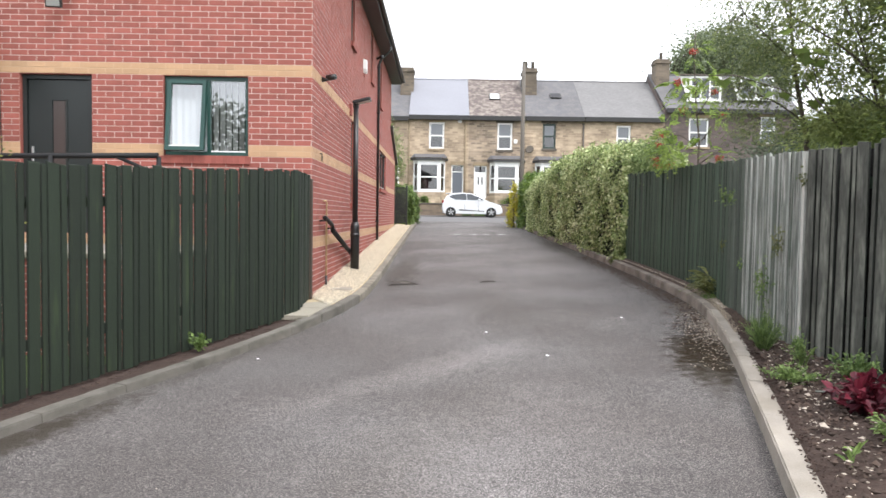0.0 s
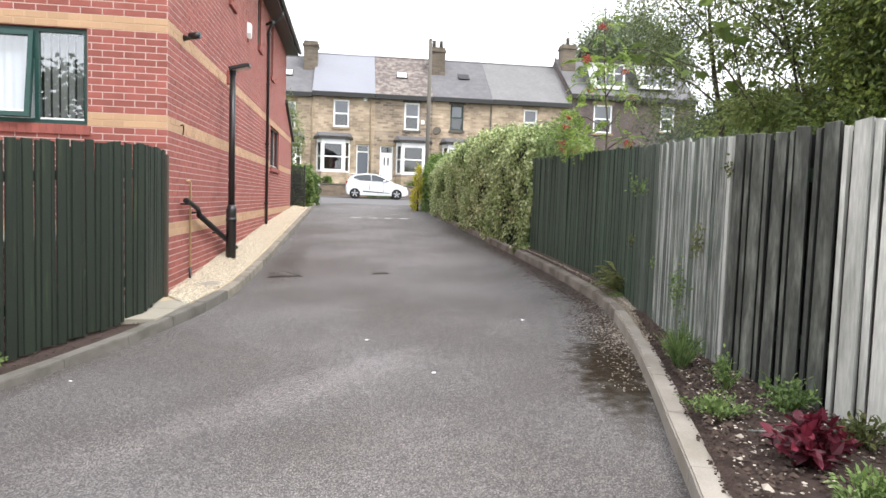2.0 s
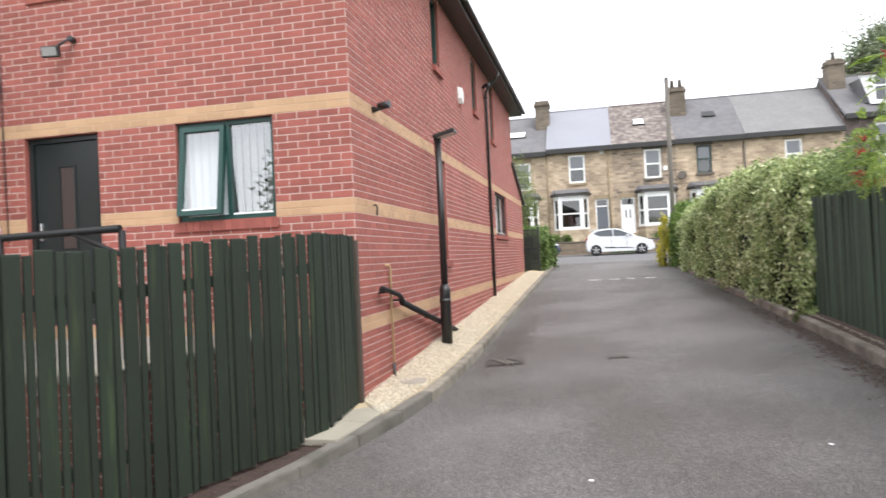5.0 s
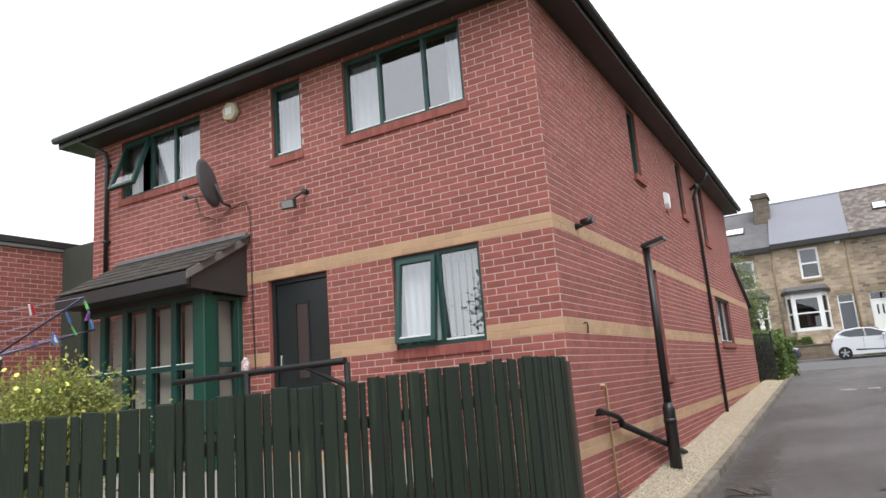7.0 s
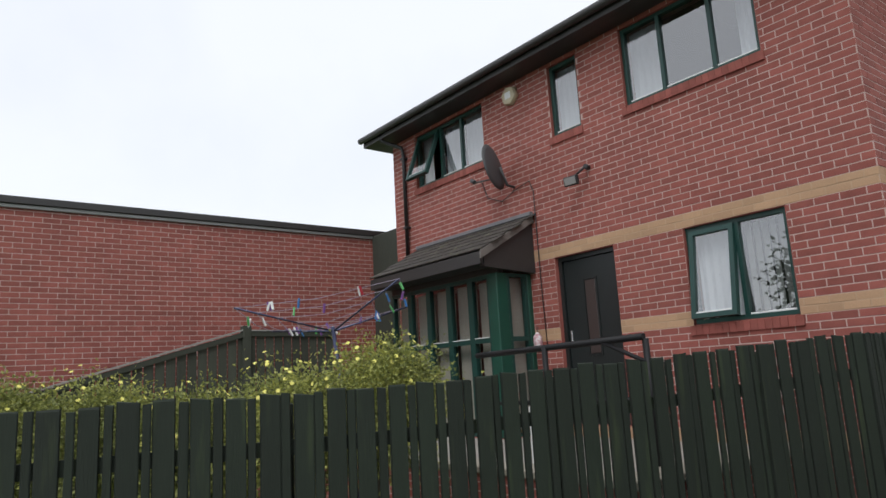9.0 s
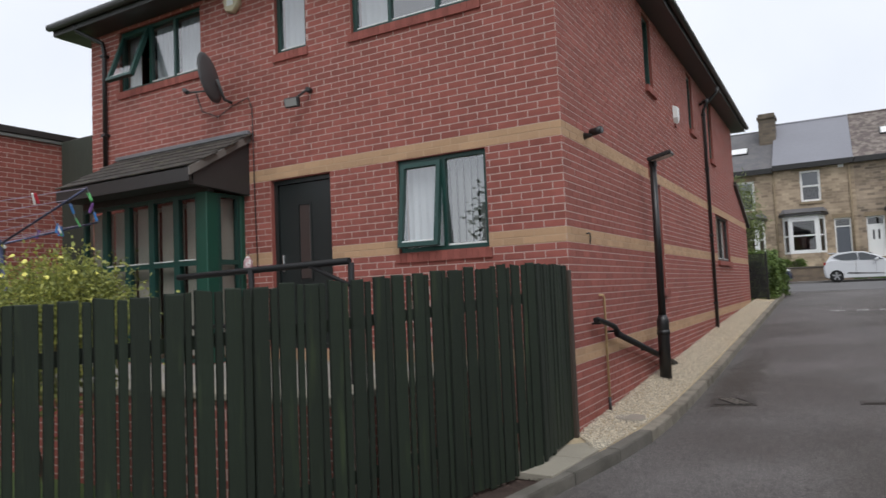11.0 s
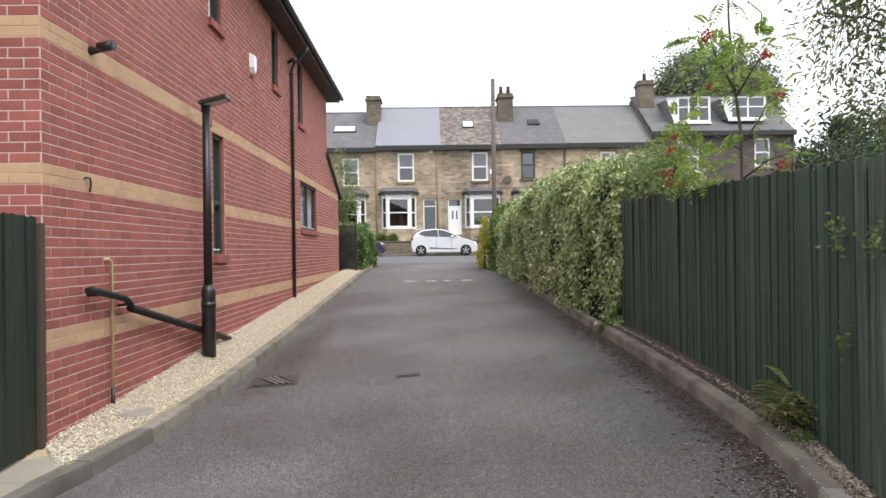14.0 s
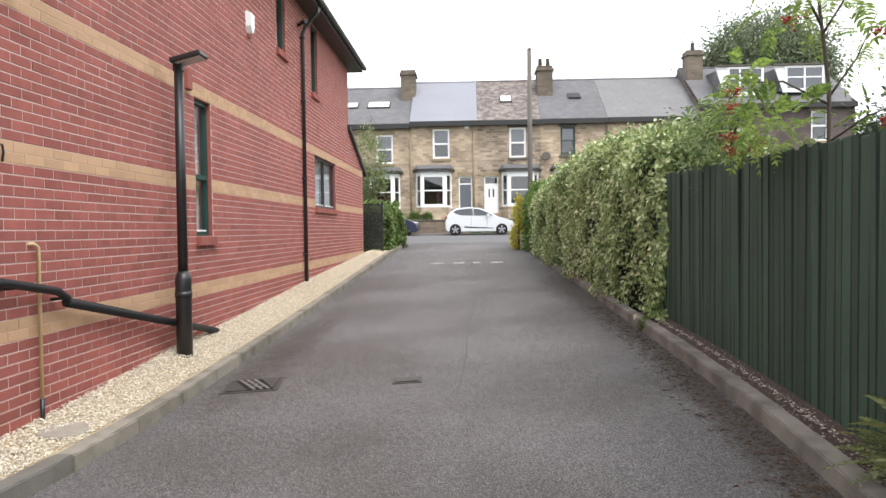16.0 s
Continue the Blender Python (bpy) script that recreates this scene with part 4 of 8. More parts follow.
def make_fence(name, points, tops, foot, pick, label, out, pitch=0.187, wide=0.108, thin=0.045, straight=False, seed=1, backing=False, loose=0.004):
    """Hit-and-miss boarding: wide boards on the drive's side, narrow ones behind, on rails and posts. out: +1 where the
    drive lies to the right of the line. backing: dark boards added behind, standing in for the shade in the gaps.
    """
    root = tagged(empty(name, (*points[len(points) // 2], ground_z(*points[len(points) // 2]))), label, "fence")
    inv = root.matrix_basis.inverted()
    rnd = random.Random(seed)
    meshes = {}
    if straight:
        pts = []
        for (ax, ay), (bx, by) in zip(points, points[1:]):
            d = math.hypot(bx - ax, by - ay)
            n = max(1, round(d / (pitch / 2)))
            pts += [(ax + (bx - ax) * k / n, ay + (by - ay) * k / n, math.atan2(by - ay, bx - ax)) for k in range(n)]
    else:
        pts = along(points, pitch / 2)
    for i, (x, y, a) in enumerate(pts):
        front = i % 2 == 0
        mat = pick(x, y)
        if mat in STREAKS and not front:
            mat = grey_wood if mat is faded_green else pale_wood if i % 6 == 1 else faded_green
        slide = 0.0 if front else rnd.uniform(-loose, loose)
        w = wide if front else thin * (1.6 if mat.name == "green_fence_paint_lightened" else 1.0)
        key = (mat.name, front, rnd.randrange(4))
        if key not in meshes:
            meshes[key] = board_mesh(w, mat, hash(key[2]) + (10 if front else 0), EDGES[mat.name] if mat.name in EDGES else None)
        z0 = ground_z(x, y) + foot(y) + rnd.uniform(-0.01, 0.02)
        h = top_at(tops, y) + rnd.uniform(-0.014, 0.010) - (0.0 if front else 0.012) - z0
        off = (0.036 if front else 0.033) * out
        m = pose(x, y, z0, rnd.uniform(-0.4, 0.4), rnd.uniform(-0.3, 0.3), math.degrees(a) + (0 if out > 0 else 180)) @ pose(slide, -off if out > 0 else off, 0)
        ob = new("board", meshes[key])
        ob.parent = root
        ob.matrix_basis = inv @ m @ Matrix.Diagonal((rnd.uniform(0.93, 1.06) if front else rnd.uniform(0.85, 1.12), 1, h, 1))
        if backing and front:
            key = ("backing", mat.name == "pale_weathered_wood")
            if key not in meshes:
                meshes[key] = board_mesh(pitch * 1.15, gap_wood if key[1] else gap_shade_wood, 44)
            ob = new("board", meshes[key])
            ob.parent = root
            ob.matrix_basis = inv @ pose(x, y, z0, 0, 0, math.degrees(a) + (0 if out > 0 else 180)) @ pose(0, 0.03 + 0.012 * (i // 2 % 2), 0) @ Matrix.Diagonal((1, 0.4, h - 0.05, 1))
    for lo in (0.22, 0.82):
        cs = pts[:: 6] + [pts[-1]]
        for (x, y, a), (x2, y2, a2) in zip(cs, cs[1:]):
            bm = bmesh.new()
            za, zb = [ground_z(p, q) + foot(q) + (top_at(tops, q) - ground_z(p, q) - foot(q)) * lo for p, q in ((x, y), (x2, y2))]
            d = math.hypot(x2 - x, y2 - y)
            add_box(bm, 0, d, -0.012, 0.012, -0.04, 0.04, pose(x, y, za, 0, -math.degrees(math.atan2(zb - za, d)), math.degrees(math.atan2(y2 - y, x2 - x))))
            bmesh.ops.transform(bm, matrix=inv, verts=bm.verts[:])
            part("rail", bm, pick(*pts[-1][:2]), root)
    for x, y, a in pts[4:: 19]:
        nx, ny = -math.sin(a) * out, math.cos(a) * out
        bm = box(-0.045, 0.045, -0.045, 0.045, 0, top_at(tops, y) - ground_z(x, y) - 0.05, 0.006)
        bmesh.ops.transform(bm, matrix=inv @ pose(x + nx * 0.085, y + ny * 0.085, ground_z(x, y) - 0.02, 0, 0, math.degrees(a)), verts=bm.verts[:])
        part("post", bm, pick(x, y), root)
    return root


TOPS_L = [(-0.83, 1.370), (2.81, 1.389), (4.56, 1.398), (6.21, 1.473), (8.18, 1.596), (9.01, 1.583)]
TOPS_R = [(1.11, 1.62), (4.4, 1.62), (5.25, 1.63), (6.79, 1.695), (8.76, 1.802), (13.42, 1.947)]
make_fence("fence", FENCE_L, TOPS_L, lambda y: 0.085, lambda x, y: green_wood, "dark green painted timber fence above the kerb", 1, pitch=0.175, wide=0.101, thin=0.046, straight=True, seed=1)
make_fence("fence", [(-1.61, 8.15), (-1.66, 9.0)], [(8, 1.585), (9.1, 1.59)], lambda y: 0.14, lambda x, y: green_wood, "short dark green fence return at the wall", 1, pitch=0.11, wide=0.062, thin=0.07, straight=True, seed=2, loose=0.0)
post_wood = material("brown_post_wood", (0.06, 0.045, 0.034), 0.85, grain=0.6, grain_scale=10, stretch=(8, 8, 0.5))
tagged(part("fence_post", box(-0.03, 0.03, -0.035, 0.035, 0.05, 1.72, 0.005, pose(-1.605, 8.995, ground_z(-1.6, 9.0))), post_wood), "brown timber post against the brick corner", "post")


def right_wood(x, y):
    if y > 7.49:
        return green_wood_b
    if y > 5.28:
        return grey_wood if y < 5.8 else faded_green if y < 6.75 else worn_green
    return dark_wood if y > 4.42 else pale_wood


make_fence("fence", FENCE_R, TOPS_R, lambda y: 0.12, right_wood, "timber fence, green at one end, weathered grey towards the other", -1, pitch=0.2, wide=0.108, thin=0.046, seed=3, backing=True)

# ---- fittings on the building ----
black = material("black_metal", (0.014, 0.014, 0.015), 0.4, spec=0.6, stain=0.3, stain_scale=6)
lamp_glass = material("lamp_lens", (0.5, 0.48, 0.45), 0.3)
lamp = tagged(empty("street_lamp", (-1.40, 12.06, gravel_z(-1.40, 12.06) - 0.02)), "slim black lamp post with a flat square head", "lamp post")
part("base_column", tube([(0, 0, 0), (0, 0, 0.72), (0, 0, 0.78), (0, 0, 0.86)], [0.078, 0.078, 0.08, 0.055], 16), black, lamp)
part("shaft", tube([(0, 0, 0.86), (0, 0, 2.9)], [0.050, 0.044], 12), black, lamp)
part("collar", tube([(0, 0, 0.60), (0, 0, 0.66)], 0.084, 16), black, lamp)
head = part("head", box(-0.02, 0.30, -0.11, 0.11, -0.02, 0.035, 0.012, pose(-0.03, 0, 2.93, 0, -14)), black, lamp)
part("lens", box(0.03, 0.28, -0.09, 0.09, -0.026, -0.019, 0.002, pose(-0.03, 0, 2.93, 0, -14)), lamp_glass, lamp, "pale flat lens")
part("bracket", box(-0.05, 0.05, -0.03, 0.03, 2.84, 2.96, 0.01), black, lamp)


def downpipe(points, label, brackets):
    root = tagged(empty("downpipe", points[-1]), label, "downpipe")
    inv = root.matrix_basis.inverted()
    part("pipe", tube([inv @ Vector(p) for p in points], 0.034, 10), black, root)
    for x, y, z in brackets:
        part("bracket", box(-0.05, 0.05, -0.05, 0.05, -0.02, 0.02, 0.006, inv @ pose(x, y, z)), black, root)
    return root


downpipe([(-1.24, 17.86, 5.40), (-1.27, 17.86, 5.28), (-1.5, 17.86, 5.06), (-1.55, 17.86, 4.92), (-1.55, 17.86, 0.36)], "black plastic downpipe on the brick wall", [(-1.555, 17.86, z) for z in (0.9, 2.3, 3.7, 4.85)])
downpipe([(-8.9, 8.68, 5.6), (-8.9, 8.72, 5.46), (-8.66, 8.97, 5.3), (-8.64, 8.985, 5.15), (-8.64, 8.985, 3.4)], "dark downpipe beside the upper window", [(-8.64, 8.99, z) for z in (3.9, 5.1)])
yellow = material("yellow_pipe", (0.52, 0.38, 0.2), 0.5, stain=0.4, stain_scale=4)
gas = tagged(empty("gas_pipe", (-1.56, 10.01, gravel_z(-1.56, 10.01))), "thin yellow gas pipe rising from the gravel", "pipe")
gi = gas.matrix_basis.inverted()
part("pipe", tube([gi @ Vector(p) for p in ((-1.62, 9.95, 1.25), (-1.565, 9.97, 1.255), (-1.56, 10.01, 1.23), (-1.56, 10.01, 0.15))], 0.013, 8), yellow, gas)
part("sleeve", tube([gi @ Vector(p) for p in ((-1.56, 10.01, 0.16), (-1.56, 10.01, -0.08))], 0.017, 8), black, gas, "black sleeve")
hr = tagged(empty("wall_handrail", (-1.54, 11.0, 0.7)), "black steel handrail sloping along the brick wall", "handrail")
hi = hr.matrix_basis.inverted()
part("rail", tube([hi @ Vector(p) for p in ((-1.5, 9.48, 1.01), (-1.5, 9.54, 1.015), (-1.5, 10.12, 0.91), (-1.5, 10.24, 0.85), (-1.5, 10.24, 0.79))], 0.03, 8), rail_mat, hr)
part("lower_rail", tube([hi @ Vector(p) for p in ((-1.5, 10.23, 0.82), (-1.5, 13.2, 0.17))], 0.038, 8), rail_mat, hr)
for y, z in ((9.66, 0.97), (10.2, 0.85), (11.6, 0.52), (13.0, 0.21)):
    part("bracket", tube([hi @ Vector((-1.6, y, z - 0.005)), hi @ Vector((-1.5, y, z))], 0.012, 6), rail_mat, hr)
hook = tagged(part("cable_hook", tube([(-1.605, 9.63, 1.90), (-1.575, 9.64, 1.91), (-1.575, 9.69, 1.91), (-1.575, 9.70, 1.86), (-1.58, 9.69, 1.80)], 0.008, 6), black), "short black cable end hooked out of the wall", "cable")


hood = material("camera_glass", (0.02, 0.02, 0.022), 0.1)
def cctv(m, label):
    root = tagged(empty("security_camera"), label, "security camera")
    root.matrix_basis = m
    part("bracket", tube([(0, 0, 0), (0.07, 0, 0.0), (0.1, 0, 0.02)], [0.04, 0.02, 0.02], 10), black, root)
    part("housing", tube([(0.07, 0.02, 0.03), (0.2, -0.02, 0.04)], [0.042, 0.04], 12), black, root)
    part("lens", tube([(0.199, -0.02, 0.04), (0.204, -0.021, 0.04)], 0.026, 10), hood, root)
    return root


cctv(pose(-1.6, 9.76, 2.96), "small black camera on the buff band")
cctv(pose(-1.6, 17.72, 5.05, 0, 0, -25), "small dark camera under the eaves by the downpipe")
def prism_x(outline, x0, x1):
    bm = bmesh.new()
    a = [bm.verts.new((x0, y, z)) for y, z in outline]
    b = [bm.verts.new((x1, y * 0.82, z * 0.82)) for y, z in outline]
    bm.faces.new(a)
    bm.faces.new(b[::-1])
    for i in range(len(a)):
        j = (i + 1) % len(a)
        bm.faces.new((a[i], b[i], b[j], a[j]))
    bmesh.ops.recalc_face_normals(bm, faces=bm.faces[:])
    return bm


lens_red = material("faded_red_plastic", (0.5, 0.08, 0.07), 0.5)
abox = tagged(empty("alarm_box", (-1.6, 14.87, 4.23)), "white alarm box on the side wall", "alarm box")
part("cover", prism_x([(-0.1, 0.16), (0.1, 0.16), (0.1, -0.06), (0.03, -0.16), (-0.03, -0.16), (-0.1, -0.06)], 0.0, 0.075), white_paint, abox)
part("badge", box(0.062, 0.07, -0.03, 0.03, -0.09, -0.04, 0.002), lens_red, abox, "faded red lamp")
part("base", box(-0.004, 0.03, -0.05, 0.05, -0.2, -0.14, 0.004), sill_mat, abox)
tagged(part("junction_box", box(-0.004, 0.05, -0.06, 0.06, -0.11, 0.11, 0.008, pose(-1.6, 12.72, 2.99)), sill_mat), "small dark red box on the brick wall", "wall box")
hex_mat = material("cream_plastic", (0.55, 0.48, 0.33), 0.5, stain=0.3, stain_scale=8)
bell = tagged(empty("alarm_bell_box", (-5.98, 9.03, 5.26)), "cream hexagonal alarm bell box under the eaves", "alarm box")
bm = bmesh.new()
add_tube(bm, [(0, 0, 0), (0, -0.07, 0)], [0.15, 0.13], 6)
part("cover", bm, hex_mat, bell)
part("badge", box(-0.06, 0.06, -0.078, -0.07, -0.05, 0.05, 0.004), white_paint, bell)
hood_glass = material("dull_lens", (0.28, 0.28, 0.27), 0.25)
flood = tagged(empty("floodlight", (-4.79, 9.03, 3.80)), "black floodlight with sensor on the brick wall", "floodlight")
part("arm", tube([(0.06, 0, 0.06), (0.05, -0.08, 0.05), (-0.06, -0.14, -0.04)], 0.016, 6), black, flood)
part("housing", box(-0.2, 0.0, -0.22, -0.16, -0.12, 0.0, 0.012, pose(0, 0, 0, 12, 0, 8)), black, flood)
part("lens", box(-0.18, -0.02, -0.225, -0.219, -0.105, -0.015, 0.002, pose(0, 0, 0, 12, 0, 8)), hood_glass, flood, "pale lens")
part("sensor", tube([(0.06, 0, 0.06), (0.06, -0.07, 0.065)], 0.035, 8), black, flood)
part("pivot", tube([(-0.08, -0.17, -0.14), (-0.08, -0.17, -0.10)], 0.025, 8), black, flood)
dish = tagged(empty("satellite_dish", (-6.06, 9.03, 3.95)), "dark grey satellite dish on a wall bracket", "satellite dish")
dish_mat = material("dish_grey", (0.07, 0.072, 0.075), 0.6, stain=0.3, stain_scale=5)
part("bracket", tube([(0, 0, 0), (-0.01, -0.12, 0.02), (0.03, -0.27, 0.24)], 0.02, 8), dish_mat, dish)
bm = bmesh.new()
rings = []
for k in range(6):
    r = 0.30 * k / 5
    rings.append([bm.verts.new((r * math.cos(a), 0.5 * r * r, 1.1 * r * math.sin(a))) for a in (2 * math.pi * j / 24 for j in range(24))])
for a, b in zip(rings, rings[1:]):
    for j in range(24):
        bm.faces.new((a[j], a[(j + 1) % 24], b[(j + 1) % 24], b[j])).smooth = True
bmesh.ops.remove_doubles(bm, verts=bm.verts[:], dist=0.0001)
bmesh.ops.solidify(bm, geom=bm.faces[:], thickness=0.012)
bmesh.ops.transform(bm, matrix=pose(-0.02, -0.30, 0.27, -10, 0, 112) , verts=bm.verts[:])
part("reflector", bm, dish_mat, dish)
part("feed_arm", tube([(0.0, -0.29, 0.1), (-0.36, -0.42, 0.1)], 0.012, 6), dish_mat, dish)
part("receiver", tube([(-0.34, -0.42, 0.1), (-0.41, -0.42, 0.15)], 0.03, 8), dish_mat, dish)
cable = tagged(part("cable", tube([(-6.72, 9.02, 4.2), (-6.6, 9.015, 3.92), (-6.3, 9.015, 3.80), (-6.05, 9.015, 3.9), (-5.75, 9.015, 3.96), (-5.69, 9.015, 3.8), (-5.68, 9.015, 2.5), (-5.66, 9.015, 1.7)], 0.007, 6), black), "thin dark cable running down the brick wall", "cable")

# ---- drive details ----
iron = material("cast_iron", (0.07, 0.062, 0.055), 0.7, 0.4, grain=0.5, grain_scale=60, stain=0.5, stain_scale=6, bump=0.4)
worn_iron = material("worn_grate_bar", (0.14, 0.125, 0.108), 0.7, grain=0.5, grain_scale=60)
dull_cover = material("dull_cover_iron", (0.085, 0.076, 0.068), 0.85, grain=0.6, grain_scale=70, stain=0.5, stain_scale=8)
def grate(x, y, w, d, turn, slots, label):
    root = tagged(empty("drain_grate"), label, "drain")
    root.matrix_basis = pose(x, y, ground_z(x, y) + 0.006, 1.7, -2.6) @ pose(0, 0, 0, 0, 0, turn)
    bm = bmesh.new()
    bars(bm, w, d, 0.045, 0, 0.012, -w / 2, -d / 2)
    bmesh.ops.transform(bm, matrix=pose(0, 0, 0, -90) @ Matrix.Diagonal((1, 1, 1, 1)), verts=bm.verts[:])
    bmesh.ops.transform(bm, matrix=Matrix(((1, 0, 0, 0), (0, -1, 0, 0), (0, 0, 1, 0), (0, 0, 0, 1))), verts=bm.verts[:])
    part("frame", bm, iron, root)
    # Flat near-black plate, painting the darkness of the pit below the bars.
    part("sump", box(-w / 2 + 0.04, w / 2 - 0.04, -d / 2 + 0.04, d / 2 - 0.04, 0.0, 0.003), material("grate_dark", (0.008, 0.008, 0.008), 0.9), root)
    if slots:
        hw, hd = w / 2 - 0.04, d / 2 - 0.04
        lying = Matrix(((1, 0, 0, 0), (0, 0, 1, 0), (0, 1, 0, 0), (0, 0, 0, 1)))
        for k in range(slots):
            u = -hw + 2 * hw * (0.12 + 0.15 * k)
            part("bar", prism([(u - 0.014, hd), (u + 0.014, hd), (u + 0.014 + hw, -hd), (u - 0.014 + hw, -hd)], 0.003, 0.012, lying), worn_iron, root)
        for k in range(3):
            v = hd * (0.5 - 0.5 * k)
            u = -hw + 2 * hw * 0.12 + hw * (hd - v) / (2 * hd)
            part("cross_bar", prism([(u, v + 0.011), (u + 0.6 * hw, v + 0.011), (u + 0.6 * hw, v - 0.011), (u, v - 0.011)], 0.0032, 0.0115, lying), worn_iron, root)
        u, v = -hw + 0.17 * hw, -hw + 0.91 * hw
        part("corner_plate", prism([(-hw, hd), (u - 0.05, hd), (u - 0.05 + hw, -hd), (-hw, -hd)], 0.0031, 0.011, lying), iron, root)
        part("corner_plate", prism([(v + 0.05, hd), (hw, hd), (hw, -hd), (min(v + 0.05 + hw, hw - 0.002), -hd)], 0.0031, 0.011, lying), iron, root)
    else:
        part("cover", box(-w / 2 + 0.03, w / 2 - 0.03, -d / 2 + 0.03, d / 2 - 0.03, 0.002, 0.011, 0.003), dull_cover, root)
    return root
grate(-0.51, 11.44, 0.5, 0.48, 6, 3, "rusty cast iron drain grate in the drive")
grate(0.90, 11.35, 0.26, 0.2, 4, 0, "small iron access cover in the drive")
marking = material("worn_white_paint", (0.42, 0.42, 0.4), 0.8, grain=0.8, grain_scale=40, other=(0.16, 0.155, 0.15), mix_scale=9, mix_from=0.45, mix_to=0.6)
for x0, x1 in ((0.42, 0.78), (1.04, 1.30), (1.53, 1.72), (2.0, 2.3)):
    y = 23.05 - 0.03 * x0
    tagged(part("road_marking", box(x0, x1, -0.13, 0.13, -0.02, 0.006, 0, pose(0, y, ground_z((x0 + x1) / 2, y), 2.4)), marking), "worn white dash painted across the drive", "road marking", "give way dashes")
joint_ys = [10.8 + 0.5 * k for k in range(23)]
joint = strip("tar_joint", [(1.35 + 0.03 * (y - 10.8) + 0.02 * math.sin(y * 1.7), y) for y in joint_ys], [(1.368 + 0.03 * (y - 10.8) + 0.02 * math.sin(y * 1.7), y) for y in joint_ys], material("tar", (0.085, 0.08, 0.08), 0.8, grain=0.5, grain_scale=60), 0.003)
tagged(joint, "thin dark tar joint along the drive", "joint", kind="structure")
dull_plate = material("cover_concrete", (0.30, 0.265, 0.22), 0.9, grain=0.5, grain_scale=60, stain=0.6, stain_scale=9)
tagged(part("cover_plate", tube([(-1.31, 9.83, gravel_z(-1.31, 9.83) - 0.03), (-1.31, 9.83, gravel_z(-1.31, 9.83) + 0.024)], 0.16, 20), dull_plate), "round pale cover set in the gravel", "manhole cover")

# ---- terrace of houses across the street ----
def stone_material(name, colour, dark, scale=1.0):
    """Coursed sandstone blocks with pale joints, by the place in the world."""
    m = bpy.data.materials.new(name)
    m.use_nodes = True
    n, l = m.node_tree.nodes, m.node_tree.links
    p = n["Principled BSDF"]
    p.inputs["Roughness"].default_value = 0.9
    geo = n.new("ShaderNodeNewGeometry")
    sep = n.new("ShaderNodeSeparateXYZ")
    add = n.new("ShaderNodeMath")
    comb = n.new("ShaderNodeCombineXYZ")
    l.new(geo.outputs["Position"], sep.inputs[0])
    l.new(sep.outputs["X"], add.inputs[0])
    l.new(sep.outputs["Y"], add.inputs[1])
    l.new(add.outputs[0], comb.inputs["X"])
    l.new(sep.outputs["Z"], comb.inputs["Y"])
    b = n.new("ShaderNodeTexBrick")
    b.inputs["Color1"].default_value, b.inputs["Color2"].default_value = (*colour, 1), (*dark, 1)
    b.inputs["Mortar"].default_value = (colour[0] * 0.85, colour[1] * 0.85, colour[2] * 0.9, 1)
    b.inputs["Scale"].default_value = scale
    b.inputs["Brick Width"].default_value, b.inputs["Row Height"].default_value, b.inputs["Mortar Size"].default_value = 0.38, 0.15, 0.012
    b.inputs["Bias"].default_value = -0.15
    l.new(comb.outputs[0], b.inputs["Vector"])
    t = n.new("ShaderNodeTexNoise")
    t.inputs["Scale"].default_value, t.inputs["Detail"].default_value = 0.7, 6
    l.new(geo.outputs["Position"], t.inputs["Vector"])
    k = n.new("ShaderNodeMath")
    k.operation = "MULTIPLY_ADD"
    k.inputs[1].default_value, k.inputs[2].default_value = 1.7, 0.12
    l.new(t.outputs["Fac"], k.inputs[0])
    v = n.new("ShaderNodeVectorMath")
    v.operation = "SCALE"
    l.new(b.outputs["Color"], v.inputs[0])
    l.new(k.outputs[0], v.inputs["Scale"])
    l.new(v.outputs[0], p.inputs["Base Color"])
    bp = n.new("ShaderNodeBump")
    bp.inputs["Strength"].default_value, bp.inputs["Distance"].default_value, bp.invert = 0.6, 0.02, True
    l.new(b.outputs["Fac"], bp.inputs["Height"])
    l.new(bp.outputs["Normal"], p.inputs["Normal"])
    return m


stone_a = stone_material("sandstone", (0.44, 0.345, 0.245), (0.23, 0.175, 0.125))
stone_b = stone_material("sooty_sandstone", (0.37, 0.29, 0.212), (0.10, 0.082, 0.066))
stone_d = stone_material("chimney_stone", (0.15, 0.12, 0.09), (0.09, 0.075, 0.06))
stone_c = stone_material("dark_stone", (0.13, 0.10, 0.09), (0.08, 0.065, 0.06))
slate_smooth = material("new_slate", (0.228, 0.23, 0.258), 0.6, grain=0.15, grain_scale=6, stain=0.25, stain_scale=0.4)
slate_dark = material("old_slate", (0.115, 0.112, 0.119), 0.8, grain=0.6, grain_scale=9, stain=0.5, stain_scale=0.5, other=(0.145, 0.138, 0.138), mix_scale=2.2, mix_from=0.4, mix_to=0.7, mix_detail=8.0)
slate_mossy = material("mossy_stone_slate", (0.125, 0.10, 0.094), 0.9, grain=0.9, grain_scale=5, stain=0.6, stain_scale=1.0, other=(0.22, 0.19, 0.165), mix_scale=3)
lintel_mat = material("stone_lintel", (0.26, 0.2, 0.13), 0.9, stain=0.5, stain_scale=2)
soot_mat = material("sooty_lintel", (0.10, 0.085, 0.07), 0.9, stain=0.5, stain_scale=2)
house_glass = glass_material("house_glass", (0.42, 0.45, 0.5), 2.2)
# Sheets of this dark colour stand in for unlit rooms behind the panes.
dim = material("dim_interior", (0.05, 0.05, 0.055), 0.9)
